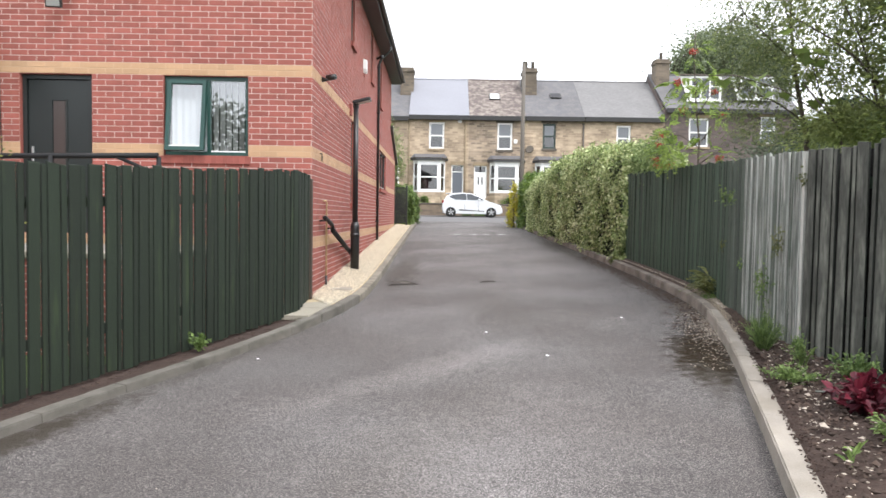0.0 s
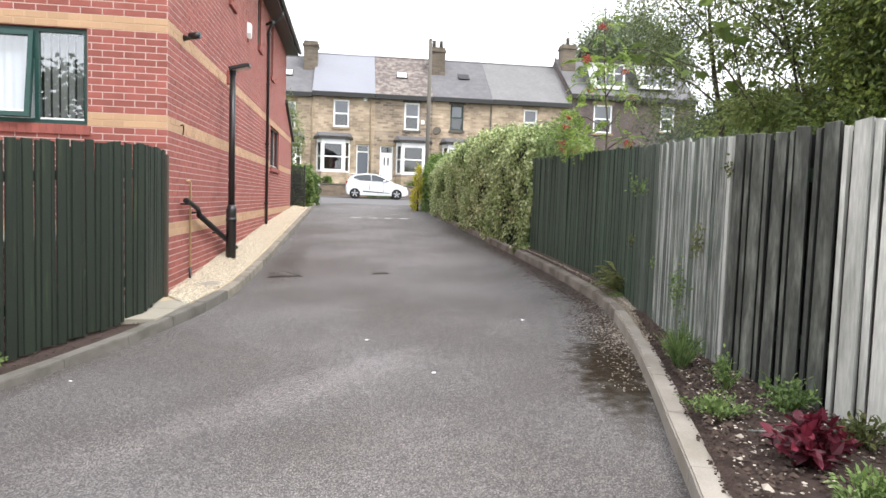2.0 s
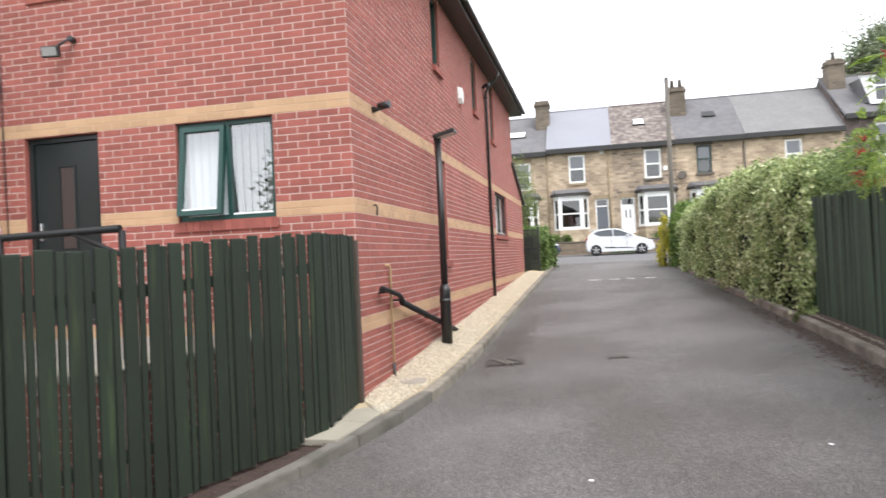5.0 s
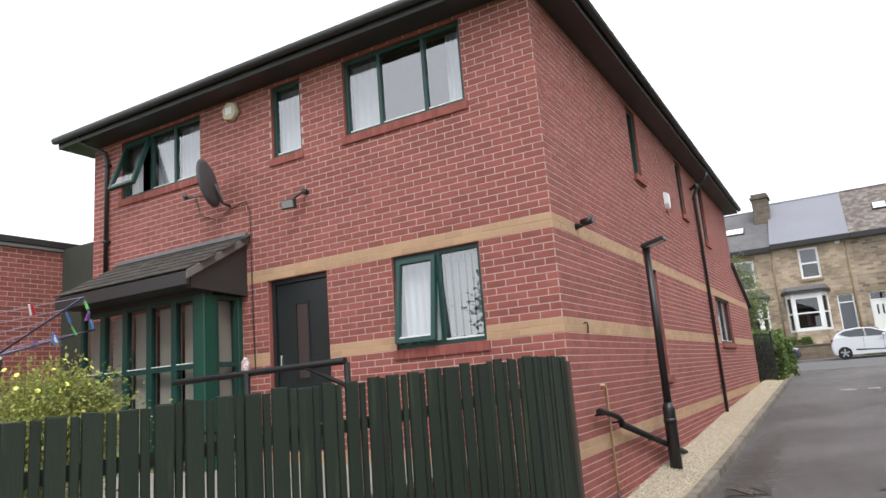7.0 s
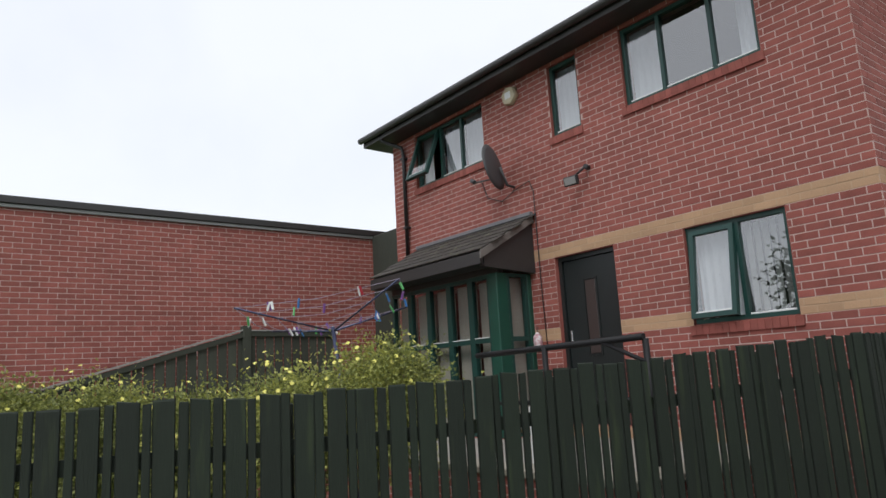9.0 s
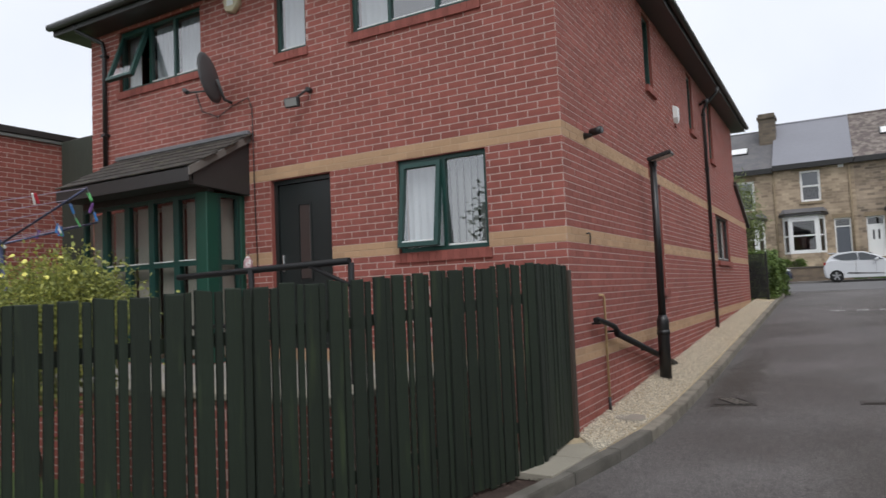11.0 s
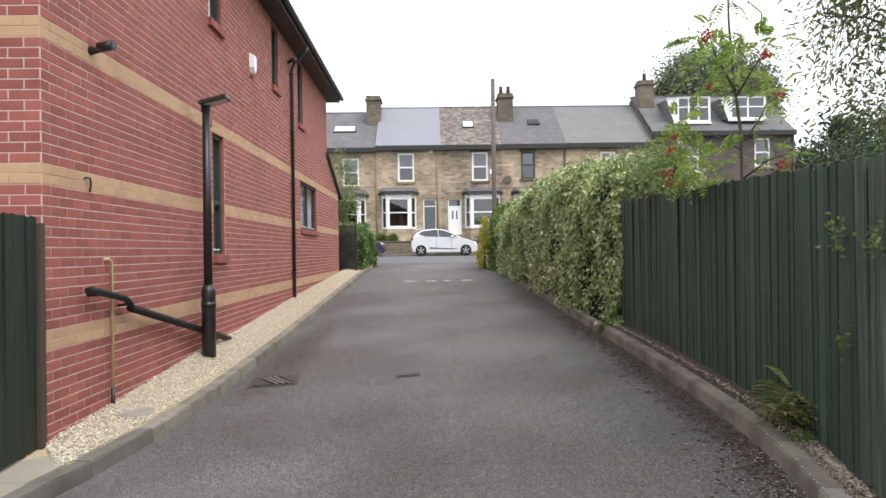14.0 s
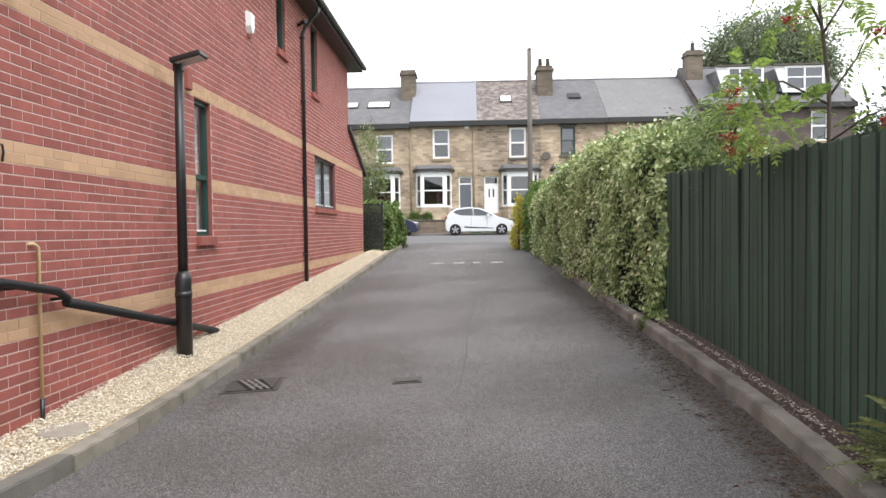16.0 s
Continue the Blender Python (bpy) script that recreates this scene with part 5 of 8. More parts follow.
net_far = material("far_net", (0.6, 0.62, 0.64), 0.9)
dark_frame = material("dark_green_frame", (0.03, 0.05, 0.045), 0.5)
grey_door = material("grey_door", (0.10, 0.11, 0.13), 0.4)
gutter_black = material("black_gutter", (0.022, 0.021, 0.021), 0.6, grain=0.3, grain_scale=6)
HY = 49.5
STREET = Matrix.Translation((1.16, -0.7, -0.76))  # shift of the row of houses, fitted to the camera's view


def sash_window(house, x0, x1, z0, z1, frame=None, dressing=None, curtain=True, y=HY):
    w, h = x1 - x0, z1 - z0
    frame = frame or white_paint
    bm = bmesh.new()
    bars(bm, w, h, 0.12, y + 0.08, y + 0.18, x0, z0)
    add_box(bm, x0 + 0.12, x1 - 0.12, y + 0.081, y + 0.17, (z0 + z1) / 2 - 0.05, (z0 + z1) / 2 + 0.05)
    win = part("window", bm, frame, house, "sash window with a pale frame" if frame is white_paint else "sash window with a dark frame")
    for a, b in ((z0 + 0.12, (z0 + z1) / 2 - 0.05), ((z0 + z1) / 2 + 0.05, z1 - 0.12)):
        part("pane", sheet_glass(x0 + 0.12, x1 - 0.12, y + 0.14, a, b), house_glass, win)
    if curtain:
        part("curtain", box(x0 + 0.13, x1 - 0.13, y + 0.2, y + 0.21, (z0 + z1) / 2, z1 - 0.13), net_far, win)
    d = dressing or lintel_mat
    part("sill", box(x0 - 0.1, x1 + 0.1, y - 0.08, y + 0.1, z0 - 0.16, z0 - 0.002, 0.01), d, win)
    part("lintel", box(x0 - 0.12, x1 + 0.12, y - 0.03, y + 0.08, z1 + 0.002, z1 + 0.24, 0.008), d, win)
    return win


def bay(house, x0, x1, z0, z1, base):
    """A canted bay with a lead-covered roof, standing 0.55 m out of the wall."""
    y0, y1 = HY - 0.55, HY
    c = 0.35
    root = part("bay_window", prism_z([(x0, y1), (x0 + c, y0), (x1 - c, y0), (x1, y1)], base, z0), stone_a, house, "white framed bay window under a dark canopy")
    part("canopy", prism_z([(x0 - 0.2, y1), (x0 + c - 0.14, y0 - 0.2), (x1 - c + 0.14, y0 - 0.2), (x1 + 0.2, y1)], z1 + 0.12, z1 + 0.26), dark_fascia, root, "dark slate canopy")
    bm = bmesh.new()
    lo = [bm.verts.new((x, y, z1 + 0.3)) for x, y in ((x0 - 0.2, y1), (x0 + c - 0.14, y0 - 0.2), (x1 - c + 0.14, y0 - 0.2), (x1 + 0.2, y1))]
    hi = [bm.verts.new((x, y1, z1 + 0.6)) for x in (x0 + 0.05, x1 - 0.05)]
    bm.faces.new((lo[1], lo[2], hi[1], hi[0]))
    bm.faces.new((lo[0], lo[1], hi[0]))
    bm.faces.new((lo[2], lo[3], hi[1]))
    part("bay_roof", bm, slate_dark, root)
    part("head", prism_z([(x0, y1), (x0 + c, y0), (x1 - c, y0), (x1, y1)], z1, z1 + 0.12), white_paint, root)
    corners = [((x0, y1), (x0 + c, y0)), ((x0 + c, y0), (x1 - c, y0)), ((x1 - c, y0), (x1, y1))]
    for (ax, ay), (bx, by) in corners:
        d = math.hypot(bx - ax, by - ay)
        m = pose(ax, ay, 0, 0, 0, math.degrees(math.atan2(by - ay, bx - ax)))
        bm = bmesh.new()
        bars(bm, d, z1 - z0, 0.12 if d < 1 else 0.2, 0.0, 0.1, 0, z0)
        add_box(bm, 0.09, d - 0.09, 0.001, 0.099, (z0 + z1) / 2 - 0.04, (z0 + z1) / 2 + 0.04)
        bmesh.ops.transform(bm, matrix=m, verts=bm.verts[:])
        part("frame", bm, white_paint, root)
        part("pane", sheet_glass(0.09, d - 0.09, 0.05, z0 + 0.09, z1 - 0.09, m), house_glass, root)
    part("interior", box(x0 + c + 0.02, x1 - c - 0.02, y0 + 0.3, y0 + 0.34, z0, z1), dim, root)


def prism_z(outline, z0, z1):
    bm = bmesh.new()
    a = [bm.verts.new((x, y, z0)) for x, y in outline]
    b = [bm.verts.new((x, y, z1)) for x, y in outline]
    bm.faces.new(a[::-1])
    bm.faces.new(b)
    for i in range(len(a)):
        j = (i + 1) % len(a)
        bm.faces.new((a[i], a[j], b[j], b[i]))
    bmesh.ops.recalc_face_normals(bm, faces=bm.faces[:])
    return bm


def front_door(house, x0, x1, z0, z1, mat, glazed, label):
    bm = bmesh.new()
    bars(bm, x1 - x0, z1 - z0, 0.07, HY + 0.08, HY + 0.18, x0, z0)
    add_box(bm, x0 + 0.07, x1 - 0.07, HY + 0.081, HY + 0.179, z1 - 0.52, z1 - 0.45)
    d = part("door", bm, white_paint, house, label)
    part("door_leaf", box(x0 + 0.07, x1 - 0.07, HY + 0.11, HY + 0.16, z0 + 0.02, z1 - 0.52, 0.01), mat, d)
    part("fanlight", sheet_glass(x0 + 0.07, x1 - 0.07, HY + 0.12, z1 - 0.45, z1 - 0.07), house_glass, d)
    cx = (x0 + x1) / 2
    for u in glazed:
        part("glazing", box(cx + u - 0.045, cx + u + 0.045, HY + 0.10, HY + 0.112, z0 + 1.0, z0 + 1.55, 0.003), dim, d)
    part("step", box(x0 - 0.1, x1 + 0.1, HY - 0.45, HY + 0.1, z0 - 0.2, z0 - 0.005, 0.01), lintel_mat, house)
    part("lintel", box(x0 - 0.1, x1 + 0.1, HY - 0.03, HY + 0.08, z1 + 0.002, z1 + 0.25, 0.008), lintel_mat, d)


def chimney(house, x0, x1, y0, y1, z0, z1, mat, pots):
    c = part("chimney", box(x0, x1, y0, y1, z0, z1, 0.01), mat, house, "weathered stone chimney stack")
    part("cap", box(x0 - 0.08, x1 + 0.08, y0 - 0.08, y1 + 0.08, z1 - 0.35, z1 - 0.2, 0.02), mat, c)
    for k in range(pots):
        x = x0 + (x1 - x0) * (k + 0.5) / pots
        part("pot", tube([(x, (y0 + y1) / 2, z1 - 0.02), (x, (y0 + y1) / 2, z1 + 0.5), (x, (y0 + y1) / 2, z1 + 0.56)], [0.15, 0.12, 0.15], 10), soot_mat, c)


def roof_light(house, x0, x1, y, z, pitch, glass_mat, w=0.75):
    m = pose((x0 + x1) / 2, y, z, math.degrees(pitch))
    bm = bmesh.new()
    hw = (x1 - x0) / 2
    add_box(bm, -hw, hw, -w / 2, w / 2, 0.0, 0.07)
    r = part("roof_window", bm, dark_fascia, house, "small roof window")
    r.matrix_basis = m
    part("pane", box(-hw + 0.07, hw - 0.07, -w / 2 + 0.07, w / 2 - 0.07, 0.068, 0.078), glass_mat, r)


def house(x0, x1, eave, ridge, wall_mat, roof_mat, openings, label):
    """One house of the row: walls with openings, a pitched roof, a gutter board."""
    root = tagged(empty("terraced_house"), label, "house", "row of houses across the street")
    root.matrix_basis = STREET @ pose((x0 + x1) / 2, HY, 1.9)
    w = solid_wall("wall", x0 + 0.003, x1 - 0.003, 1.6, eave, openings, 0.3, pose(0, HY, 0), wall_mat, root)
    part("back_wall", box(x0 + 0.003, x1 - 0.003, HY + 8.7, HY + 9.0, 1.6, eave), wall_mat, root)
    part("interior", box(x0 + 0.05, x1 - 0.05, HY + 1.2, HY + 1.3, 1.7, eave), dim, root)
    for x in (x0, x1):
        part("party_wall", prism([(HY + 0.3, 1.6), (HY + 8.7, 1.6), (HY + 8.7, eave), (HY + 4.5, ridge - 0.15), (HY + 0.3, eave)], x + (0.003 if x == x0 else -0.15), x + (0.15 if x == x0 else -0.003), YZ), wall_mat, root)
    slope = (ridge - eave) / 4.75
    part("roof", prism([(HY - 0.25, eave), (HY + 4.5, ridge), (HY + 9.25, eave), (HY + 9.25, eave - 0.12), (HY + 4.5, ridge - 0.12), (HY - 0.25, eave - 0.12)], x0 + 0.004, x1 - 0.004, YZ), roof_mat, root)
    part("gutter", box(x0 + 0.01, x1 - 0.01, HY - 0.37, HY - 0.255, eave - 0.30, eave + 0.03, 0.02), gutter_black, root)
    part("ridge", tube([(x0 + 0.01, HY + 4.5, ridge - 0.02), (x1 - 0.01, HY + 4.5, ridge - 0.02)], 0.09, 8), roof_mat, root)
    return root


def finish(root):
    inv = root.matrix_basis.inverted() @ STREET
    for o in root.children:
        o.matrix_parent_inverse = inv


PITCH = math.atan2(3.45, 4.75)
h = house(-12.4, -8.0, 8.75, 11.98, stone_b, slate_dark, [(-11.5, -10.5, 6.3, 8.13), (-9.3, -8.5, 3.2, 5.4)], "sandstone terraced house with a dark slate roof")
sash_window(h, -11.5, -10.5, 6.3, 8.13)
front_door(h, -9.3, -8.5, 3.2, 5.4, grey_door, (0,), "grey front door")
finish(h)
h = house(-8.0, -3.45, 8.75, 11.98, stone_a, slate_dark, [(-5.6, -4.52, 6.3, 8.13), (-7.5, -6.6, 3.2, 5.4)], "sandstone terraced house with roof windows")
sash_window(h, -5.6, -4.52, 6.3, 8.13)
bay(h, -6.3, -4.1, 3.45, 5.5, 1.8)
front_door(h, -7.5, -6.6, 3.2, 5.4, grey_door, (0,), "grey front door")
roof_light(h, -6.4, -4.9, HY + 2.1, 8.75 + 2.35 * 0.68 + 0.02, math.atan2(3.23, 4.75), white_paint, 0.9)
roof_light(h, -8.0 + 0.2, -7.0, HY + 2.1, 8.75 + 2.35 * 0.68 + 0.02, math.atan2(3.23, 4.75), white_paint, 0.8)
chimney(h, -4.25, -3.28, 52.2, 53.4, 10.0, 12.8, stone_d, 0)
finish(h)
h = house(-3.45, 0.80, 8.86, 12.3, stone_a, slate_smooth, [(-2.02, -0.95, 6.58, 8.43), (-0.40, 0.44, 3.2, 5.45)], "sandstone terraced house with a smooth grey slate roof")
sash_window(h, -2.02, -0.95, 6.58, 8.43)
bay(h, -3.1, -0.85, 3.5, 5.6, 1.8)
front_door(h, -0.40, 0.44, 3.2, 5.45, grey_door, (), "dark grey front door in a white frame")
part("alarm_box", box(0.0, 0.28, HY - 0.09, HY - 0.005, 8.4, 8.72, 0.03), white_paint, h)
part("downpipe", tube([(-3.42, HY - 0.07, 8.5), (-3.42, HY - 0.07, 2.0)], 0.05, 8), lintel_mat, h)
part("downpipe", tube([(0.55, HY - 0.07, 8.5), (0.55, HY - 0.07, 2.0)], 0.05, 8), lintel_mat, h)
finish(h)
h = house(0.80, 4.75, 8.86, 12.3, stone_b, slate_mossy, [(2.8, 3.85, 6.57, 8.45), (1.2, 2.09, 3.1, 5.42)], "soot-stained sandstone house with a mossy stone slate roof")
sash_window(h, 2.8, 3.85, 6.57, 8.45, None, soot_mat)
bay(h, 2.3, 4.6, 3.5, 5.55, 1.8)
front_door(h, 1.2, 2.09, 3.1, 5.42, white_paint, (-0.13, 0.13), "white front door with two slim panes")
roof_light(h, 2.3, 3.1, HY + 2.15, 8.86 + 2.4 * 0.724 + 0.02, PITCH, white_paint, 0.9)
part("alarm_box", box(3.95, 4.2, HY - 0.09, HY - 0.005, 7.0, 7.3, 0.03), white_paint, h)
chimney(h, 4.82, 5.84, 52.0, 53.2, 10.0, 12.85, stone_d, 2)
finish(h)
h = house(4.75, 8.9, 8.88, 12.3, stone_a, slate_dark, [(6.0, 6.92, 6.7, 8.45)], "sandstone terraced house with a dark slate roof")
sash_window(h, 6.0, 6.92, 6.7, 8.45, dark_frame, soot_mat)
bay(h, 5.5, 7.6, 3.5, 5.55, 1.8)
part("satellite_dish", tube([(5.05, HY - 0.25, 6.6), (5.03, HY - 0.3, 6.62)], [0.3, 0.26], 16), soot_mat, h)
part("downpipe", tube([(8.85, HY - 0.07, 8.5), (8.85, HY - 0.07, 2.0)], 0.06, 8), soot_mat, h)
roof_light(h, 6.8, 7.6, HY + 2.3, 8.88 + 2.55 * 0.724 + 0.05, PITCH, dim, 0.7)
finish(h)
h = house(8.9, 14.6, 8.9, 12.3, stone_a, material("worn_slate", (0.17, 0.165, 0.165), 0.85, grain=0.5, grain_scale=5, stain=0.4, stain_scale=0.8), [(11.2, 12.2, 6.6, 8.4)], "sandstone terraced house with patched slates")
sash_window(h, 11.2, 12.2, 6.6, 8.4)
chimney(h, 14.7, 15.75, 52.4, 53.4, 10.2, 13.75, stone_d, 1)
finish(h)
# end house with dormers
END = [(16.3, 17.7, 7.0, 9.0), (21.35, 22.41, 7.3, 9.16), (16.6, 18.2, 3.4, 5.4)]
h = house(14.6, 24.0, 9.6, 12.9, stone_c, slate_dark, END, "dark stone end house with white dormer windows")
for a, b, c, d in END:
    sash_window(h, a, b, c, d)
part("downpipe", tube([(23.9, HY - 0.07, 9.4), (23.9, HY - 0.07, 2.0)], 0.06, 8), soot_mat, h)
for x0, x1, w0, w1, z0, hang in ((15.75, 18.69, 16.45, 18.42, 10.33, False), (19.35, 22.4, 20.0, 22.2, 10.5, True)):
    d = part("dormer", prism([(HY + 0.66, z0 + 0.02), (HY + 0.66, 12.0), (HY + 3.9, 12.2), (HY + 3.9, 12.1), (HY + 1.2, z0 + 0.02)], x0 + 0.35, x1 - 0.02, YZ), slate_dark, h, "white framed dormer under a flat roof")
    bm = bmesh.new()
    outline = [(x0 + 0.55, z0), (w0, z0), (w0, 12.05), (x0, 12.05)]
    add_prism(bm, outline, HY + 0.56, HY + 0.65)
    part("dormer_cheek", bm, white_paint, d, "white slanting side board")
    bm = bmesh.new()
    bars(bm, x1 - w0, 12.05 - z0, 0.14, HY + 0.5, HY + 0.64, w0, z0)
    part("dormer_frame", bm, white_paint, d)
    n = 2 if hang else 3
    for k in range(1, n):
        u = w0 + 0.14 + (x1 - w0 - 0.28) * k / n
        part("mullion", box(u - 0.05, u + 0.05, HY + 0.51, HY + 0.62, z0 + 0.14, 11.91), white_paint, d)
    part("transom", box(w0 + 0.14, x1 - 0.14, HY + 0.515, HY + 0.615, 11.3, 11.38), white_paint, d)
    part("pane", sheet_glass(w0 + 0.14, x1 - 0.14, HY + 0.57, z0 + 0.14, 11.91), house_glass, d)
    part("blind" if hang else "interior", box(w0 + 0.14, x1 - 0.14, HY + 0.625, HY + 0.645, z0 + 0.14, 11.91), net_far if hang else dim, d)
    part("dormer_sill", box(x0 + 0.5, x1 + 0.08, HY + 0.42, HY + 0.56, z0 - 0.12, z0, 0.01), white_paint, d)
    part("dormer_fascia", box(x0 - 0.1, x1 + 0.1, HY + 0.4, HY + 0.6, 12.06, 12.16, 0.01), soot_mat, d)
finish(h)

# front garden walls and shrubs before the houses
GW = stone_material("garden_wall_stone", (0.20, 0.155, 0.11), (0.12, 0.095, 0.075))
wall_obj = tagged(empty("garden_wall", (1.16, 45.9, 1.11)), "low sooty stone garden wall with copings", "wall", kind="structure")
for a, b in ((-13.0, -8.6), (-7.6, -3.7), (-3.5, 0.3), (0.95, 1.1), (2.2, 4.6), (4.8, 13.0), (13.6, 23.0)):
    part("wall_stretch", box(a, b, 46.4 - 46.6, 46.75 - 46.6, -0.2, 0.72, 0.01), GW, wall_obj)
    part("coping", box(a - 0.03, b + 0.03, 46.36 - 46.6, 46.79 - 46.6, 0.722, 0.82, 0.02), soot_mat, wall_obj)
for o in wall_obj.children:
    o.matrix_basis = Matrix.Identity(4)
tagged(part("front_garden", prism([(46.75, 2.1), (49.5, 2.45), (49.5, 1.6), (46.75, 1.6)], -13, 23.5, STREET @ YZ), grass_mat), "sloping front gardens behind the low wall", "garden", kind="structure")
pole = tagged(empty("telegraph_pole", (3.76, 31.6, ground_z(3.76, 31.6))), "tall brown wooden telegraph pole", "telegraph pole")
pole_mat = material("pole_wood", (0.13, 0.115, 0.10), 0.9, grain=0.5, grain_scale=8, stretch=(8, 8, 0.4))
part("shaft", tube([(0, 0, -0.3), (0, 0, 3.5), (0, 0, 7.35)], [0.10, 0.09, 0.08], 12), pole_mat, pole)
part("cap", tube([(0, 0, 7.35), (0, 0, 7.42)], [0.09, 0.04], 12), pole_mat, pole)
part("step", tube([(-0.16, 0, 6.3), (0.16, 0, 6.3)], 0.012, 6), iron, pole)
part("step", tube([(0, -0.16, 6.7), (0, 0.16, 6.7)], 0.012, 6), iron, pole)

# ---- parked cars ----
tyre_mat = material("tyre_rubber", (0.012, 0.012, 0.012), 0.9)
rim_mat = material("alloy_rim", (0.45, 0.45, 0.46), 0.35, 0.8)
car_glass = material("car_glass", (0.03, 0.035, 0.04), 0.08, spec=0.9)
trim_mat = material("black_trim", (0.015, 0.015, 0.016), 0.5)
lamp_red = material("tail_lamp", (0.25, 0.015, 0.012), 0.2)
lamp_clear = material("head_lamp", (0.55, 0.56, 0.57), 0.12, spec=0.8)


def hatchback(place, paint, label, length=3.7, height=1.5):
    """A small five-door car along +x (its nose), near side towards -y, at its middle."""
    root = tagged(empty("car", place), label, "car", "cars parked along the street")
    L, H, W = length, height, 1.66
    s, v = L / 3.7, H / 1.5
    body = [(-1.83, 0.42), (-1.85, 0.66), (-1.81, 0.90), (-1.73, 1.04), (-1.5, 1.07), (-0.4, 1.02), (0.55, 0.99), (0.9, 0.99), (1.2, 0.92), (1.5, 0.82), (1.72, 0.70), (1.84, 0.52), (1.86, 0.30), (1.7, 0.19), (-1.62, 0.19), (-1.79, 0.25)]
    cabin = [(-1.72, 1.03), (-1.52, 1.30), (-1.24, 1.43), (-0.65, 1.485), (-0.08, 1.455), (0.42, 1.27), (0.95, 0.985)]
    wheels = (-1.30, 1.15)

    def ring_loft(outline, widths):
        bm = bmesh.new()
        rows = []
        for y, shrink in widths:
            cx, cz = 0.0, sum(z for x, z in outline) / len(outline)
            rows.append([bm.verts.new(((cx + (x - cx) * shrink) * s, y, (cz + (z - cz) * shrink) * v)) for x, z in outline])
        for a, b in zip(rows, rows[1:]):
            for k in range(len(outline)):
                j = (k + 1) % len(outline)
                bm.faces.new((a[k], a[j], b[j], b[k])).smooth = True
        bm.faces.new(rows[0])
        bm.faces.new(rows[-1][::-1])
        bmesh.ops.recalc_face_normals(bm, faces=bm.faces[:])
        return bm

    part("body", ring_loft(body, [(-W / 2, 0.955), (-W / 2 + 0.05, 0.985), (-W / 2 + 0.2, 1.0), (W / 2 - 0.2, 1.0), (W / 2 - 0.05, 0.985), (W / 2, 0.955)]), paint, root)
    bm = bmesh.new()
    rows = []
    for y, k in ((-0.74, 0.0), (-0.62, 1.0), (0.62, 1.0), (0.74, 0.0)):
        rows.append([bm.verts.new((x * s, y if z < 1.1 else y * 0.9, z * v if k or z < 1.1 else z * v - 0.04)) for x, z in cabin])
    for a, b in zip(rows, rows[1:]):
        for i in range(len(cabin) - 1):
            bm.faces.new((a[i], a[i + 1], b[i + 1], b[i])).smooth = True
    bm.faces.new(rows[0])
    bm.faces.new(rows[-1][::-1])
    bmesh.ops.recalc_face_normals(bm, faces=bm.faces[:])
    part("cabin", bm, paint, root)
    for side in (-1, 1):
        for outline in ([(-1.42, 1.22), (-1.2, 1.345), (-0.62, 1.415), (-0.39, 1.41), (-0.36, 1.05), (-1.02, 1.07)], [(-0.30, 1.05), (-0.33, 1.41), (-0.06, 1.39), (0.36, 1.23), (0.72, 1.03)]):
            bm = bmesh.new()
            vs = []
            for x, z in outline:
                y = (-0.745 + (z - 0.99) * 0.17) * -side
                vs.append(bm.verts.new((x * s, -y - 0.012 * -side * -1 if side > 0 else -y - 0.012, z * v)))
            bm.faces.new(vs)
            bmesh.ops.recalc_face_normals(bm, faces=bm.faces[:])
            f = bmesh.ops.extrude_face_region(bm, geom=bm.faces[:])
            bmesh.ops.translate(bm, vec=(0, 0.02 * -side, 0), verts=[g for g in f["geom"] if isinstance(g, bmesh.types.BMVert)])
            bmesh.ops.recalc_face_normals(bm, faces=bm.faces[:])
            part("side_window", bm, car_glass, root)
        part("sill_trim", prism([(-0.86 * s, 0.40), (-0.8 * s, 0.47), (0.7 * s, 0.38), (0.72 * s, 0.34)], side * 0.832 - 0.006, side * 0.832 + 0.006), trim_mat, root)
        part("wing_mirror", box(0.34 * s, 0.5 * s, side * 0.93 - 0.07, side * 0.93 + 0.05, 1.0 * v, 1.12 * v, 0.03), paint, root)
        part("tail_light", box(-1.84 * s, -1.62 * s, side * 0.74 - 0.07, side * 0.74 + 0.07, 0.84, 1.0, 0.03), lamp_red, root)
        part("head_light", box(1.42 * s, 1.74 * s, side * 0.66 - 0.12, side * 0.66 + 0.12, 0.62, 0.76, 0.04), lamp_clear, root)
        part("fog_light", tube([(1.74 * s, side * 0.6, 0.36), (1.83 * s, side * 0.6, 0.36)], 0.07, 10), trim_mat, root)
        for x in (-0.58, 0.25):
            part("door_seam", box((x + 0.12) * s, (x + 0.132) * s, side * 0.826 - 0.006, side * 0.826 + 0.006, 0.34, 0.98), trim_mat, root)
            part("door_handle", box((x - 0.09) * s, (x + 0.06) * s, side * 0.825 - 0.015, side * 0.825 + 0.015, 0.86, 0.9, 0.008), paint, root)
        for x in wheels:
            part("wheel_arch", tube([(x * s, side * 0.80, 0.31), (x * s, side * 0.829, 0.31)], 0.335, 24), trim_mat, root)
            w = part("wheel", tube([(x * s, side * 0.66, 0.3), (x * s, side * 0.848, 0.3)], 0.3, 24), tyre_mat, root)
            part("rim", tube([(x * s, side * 0.84, 0.3), (x * s, side * 0.856, 0.3)], [0.2, 0.19], 20), trim_mat, w)
            for k in range(5):
                a = 2 * math.pi * k / 5
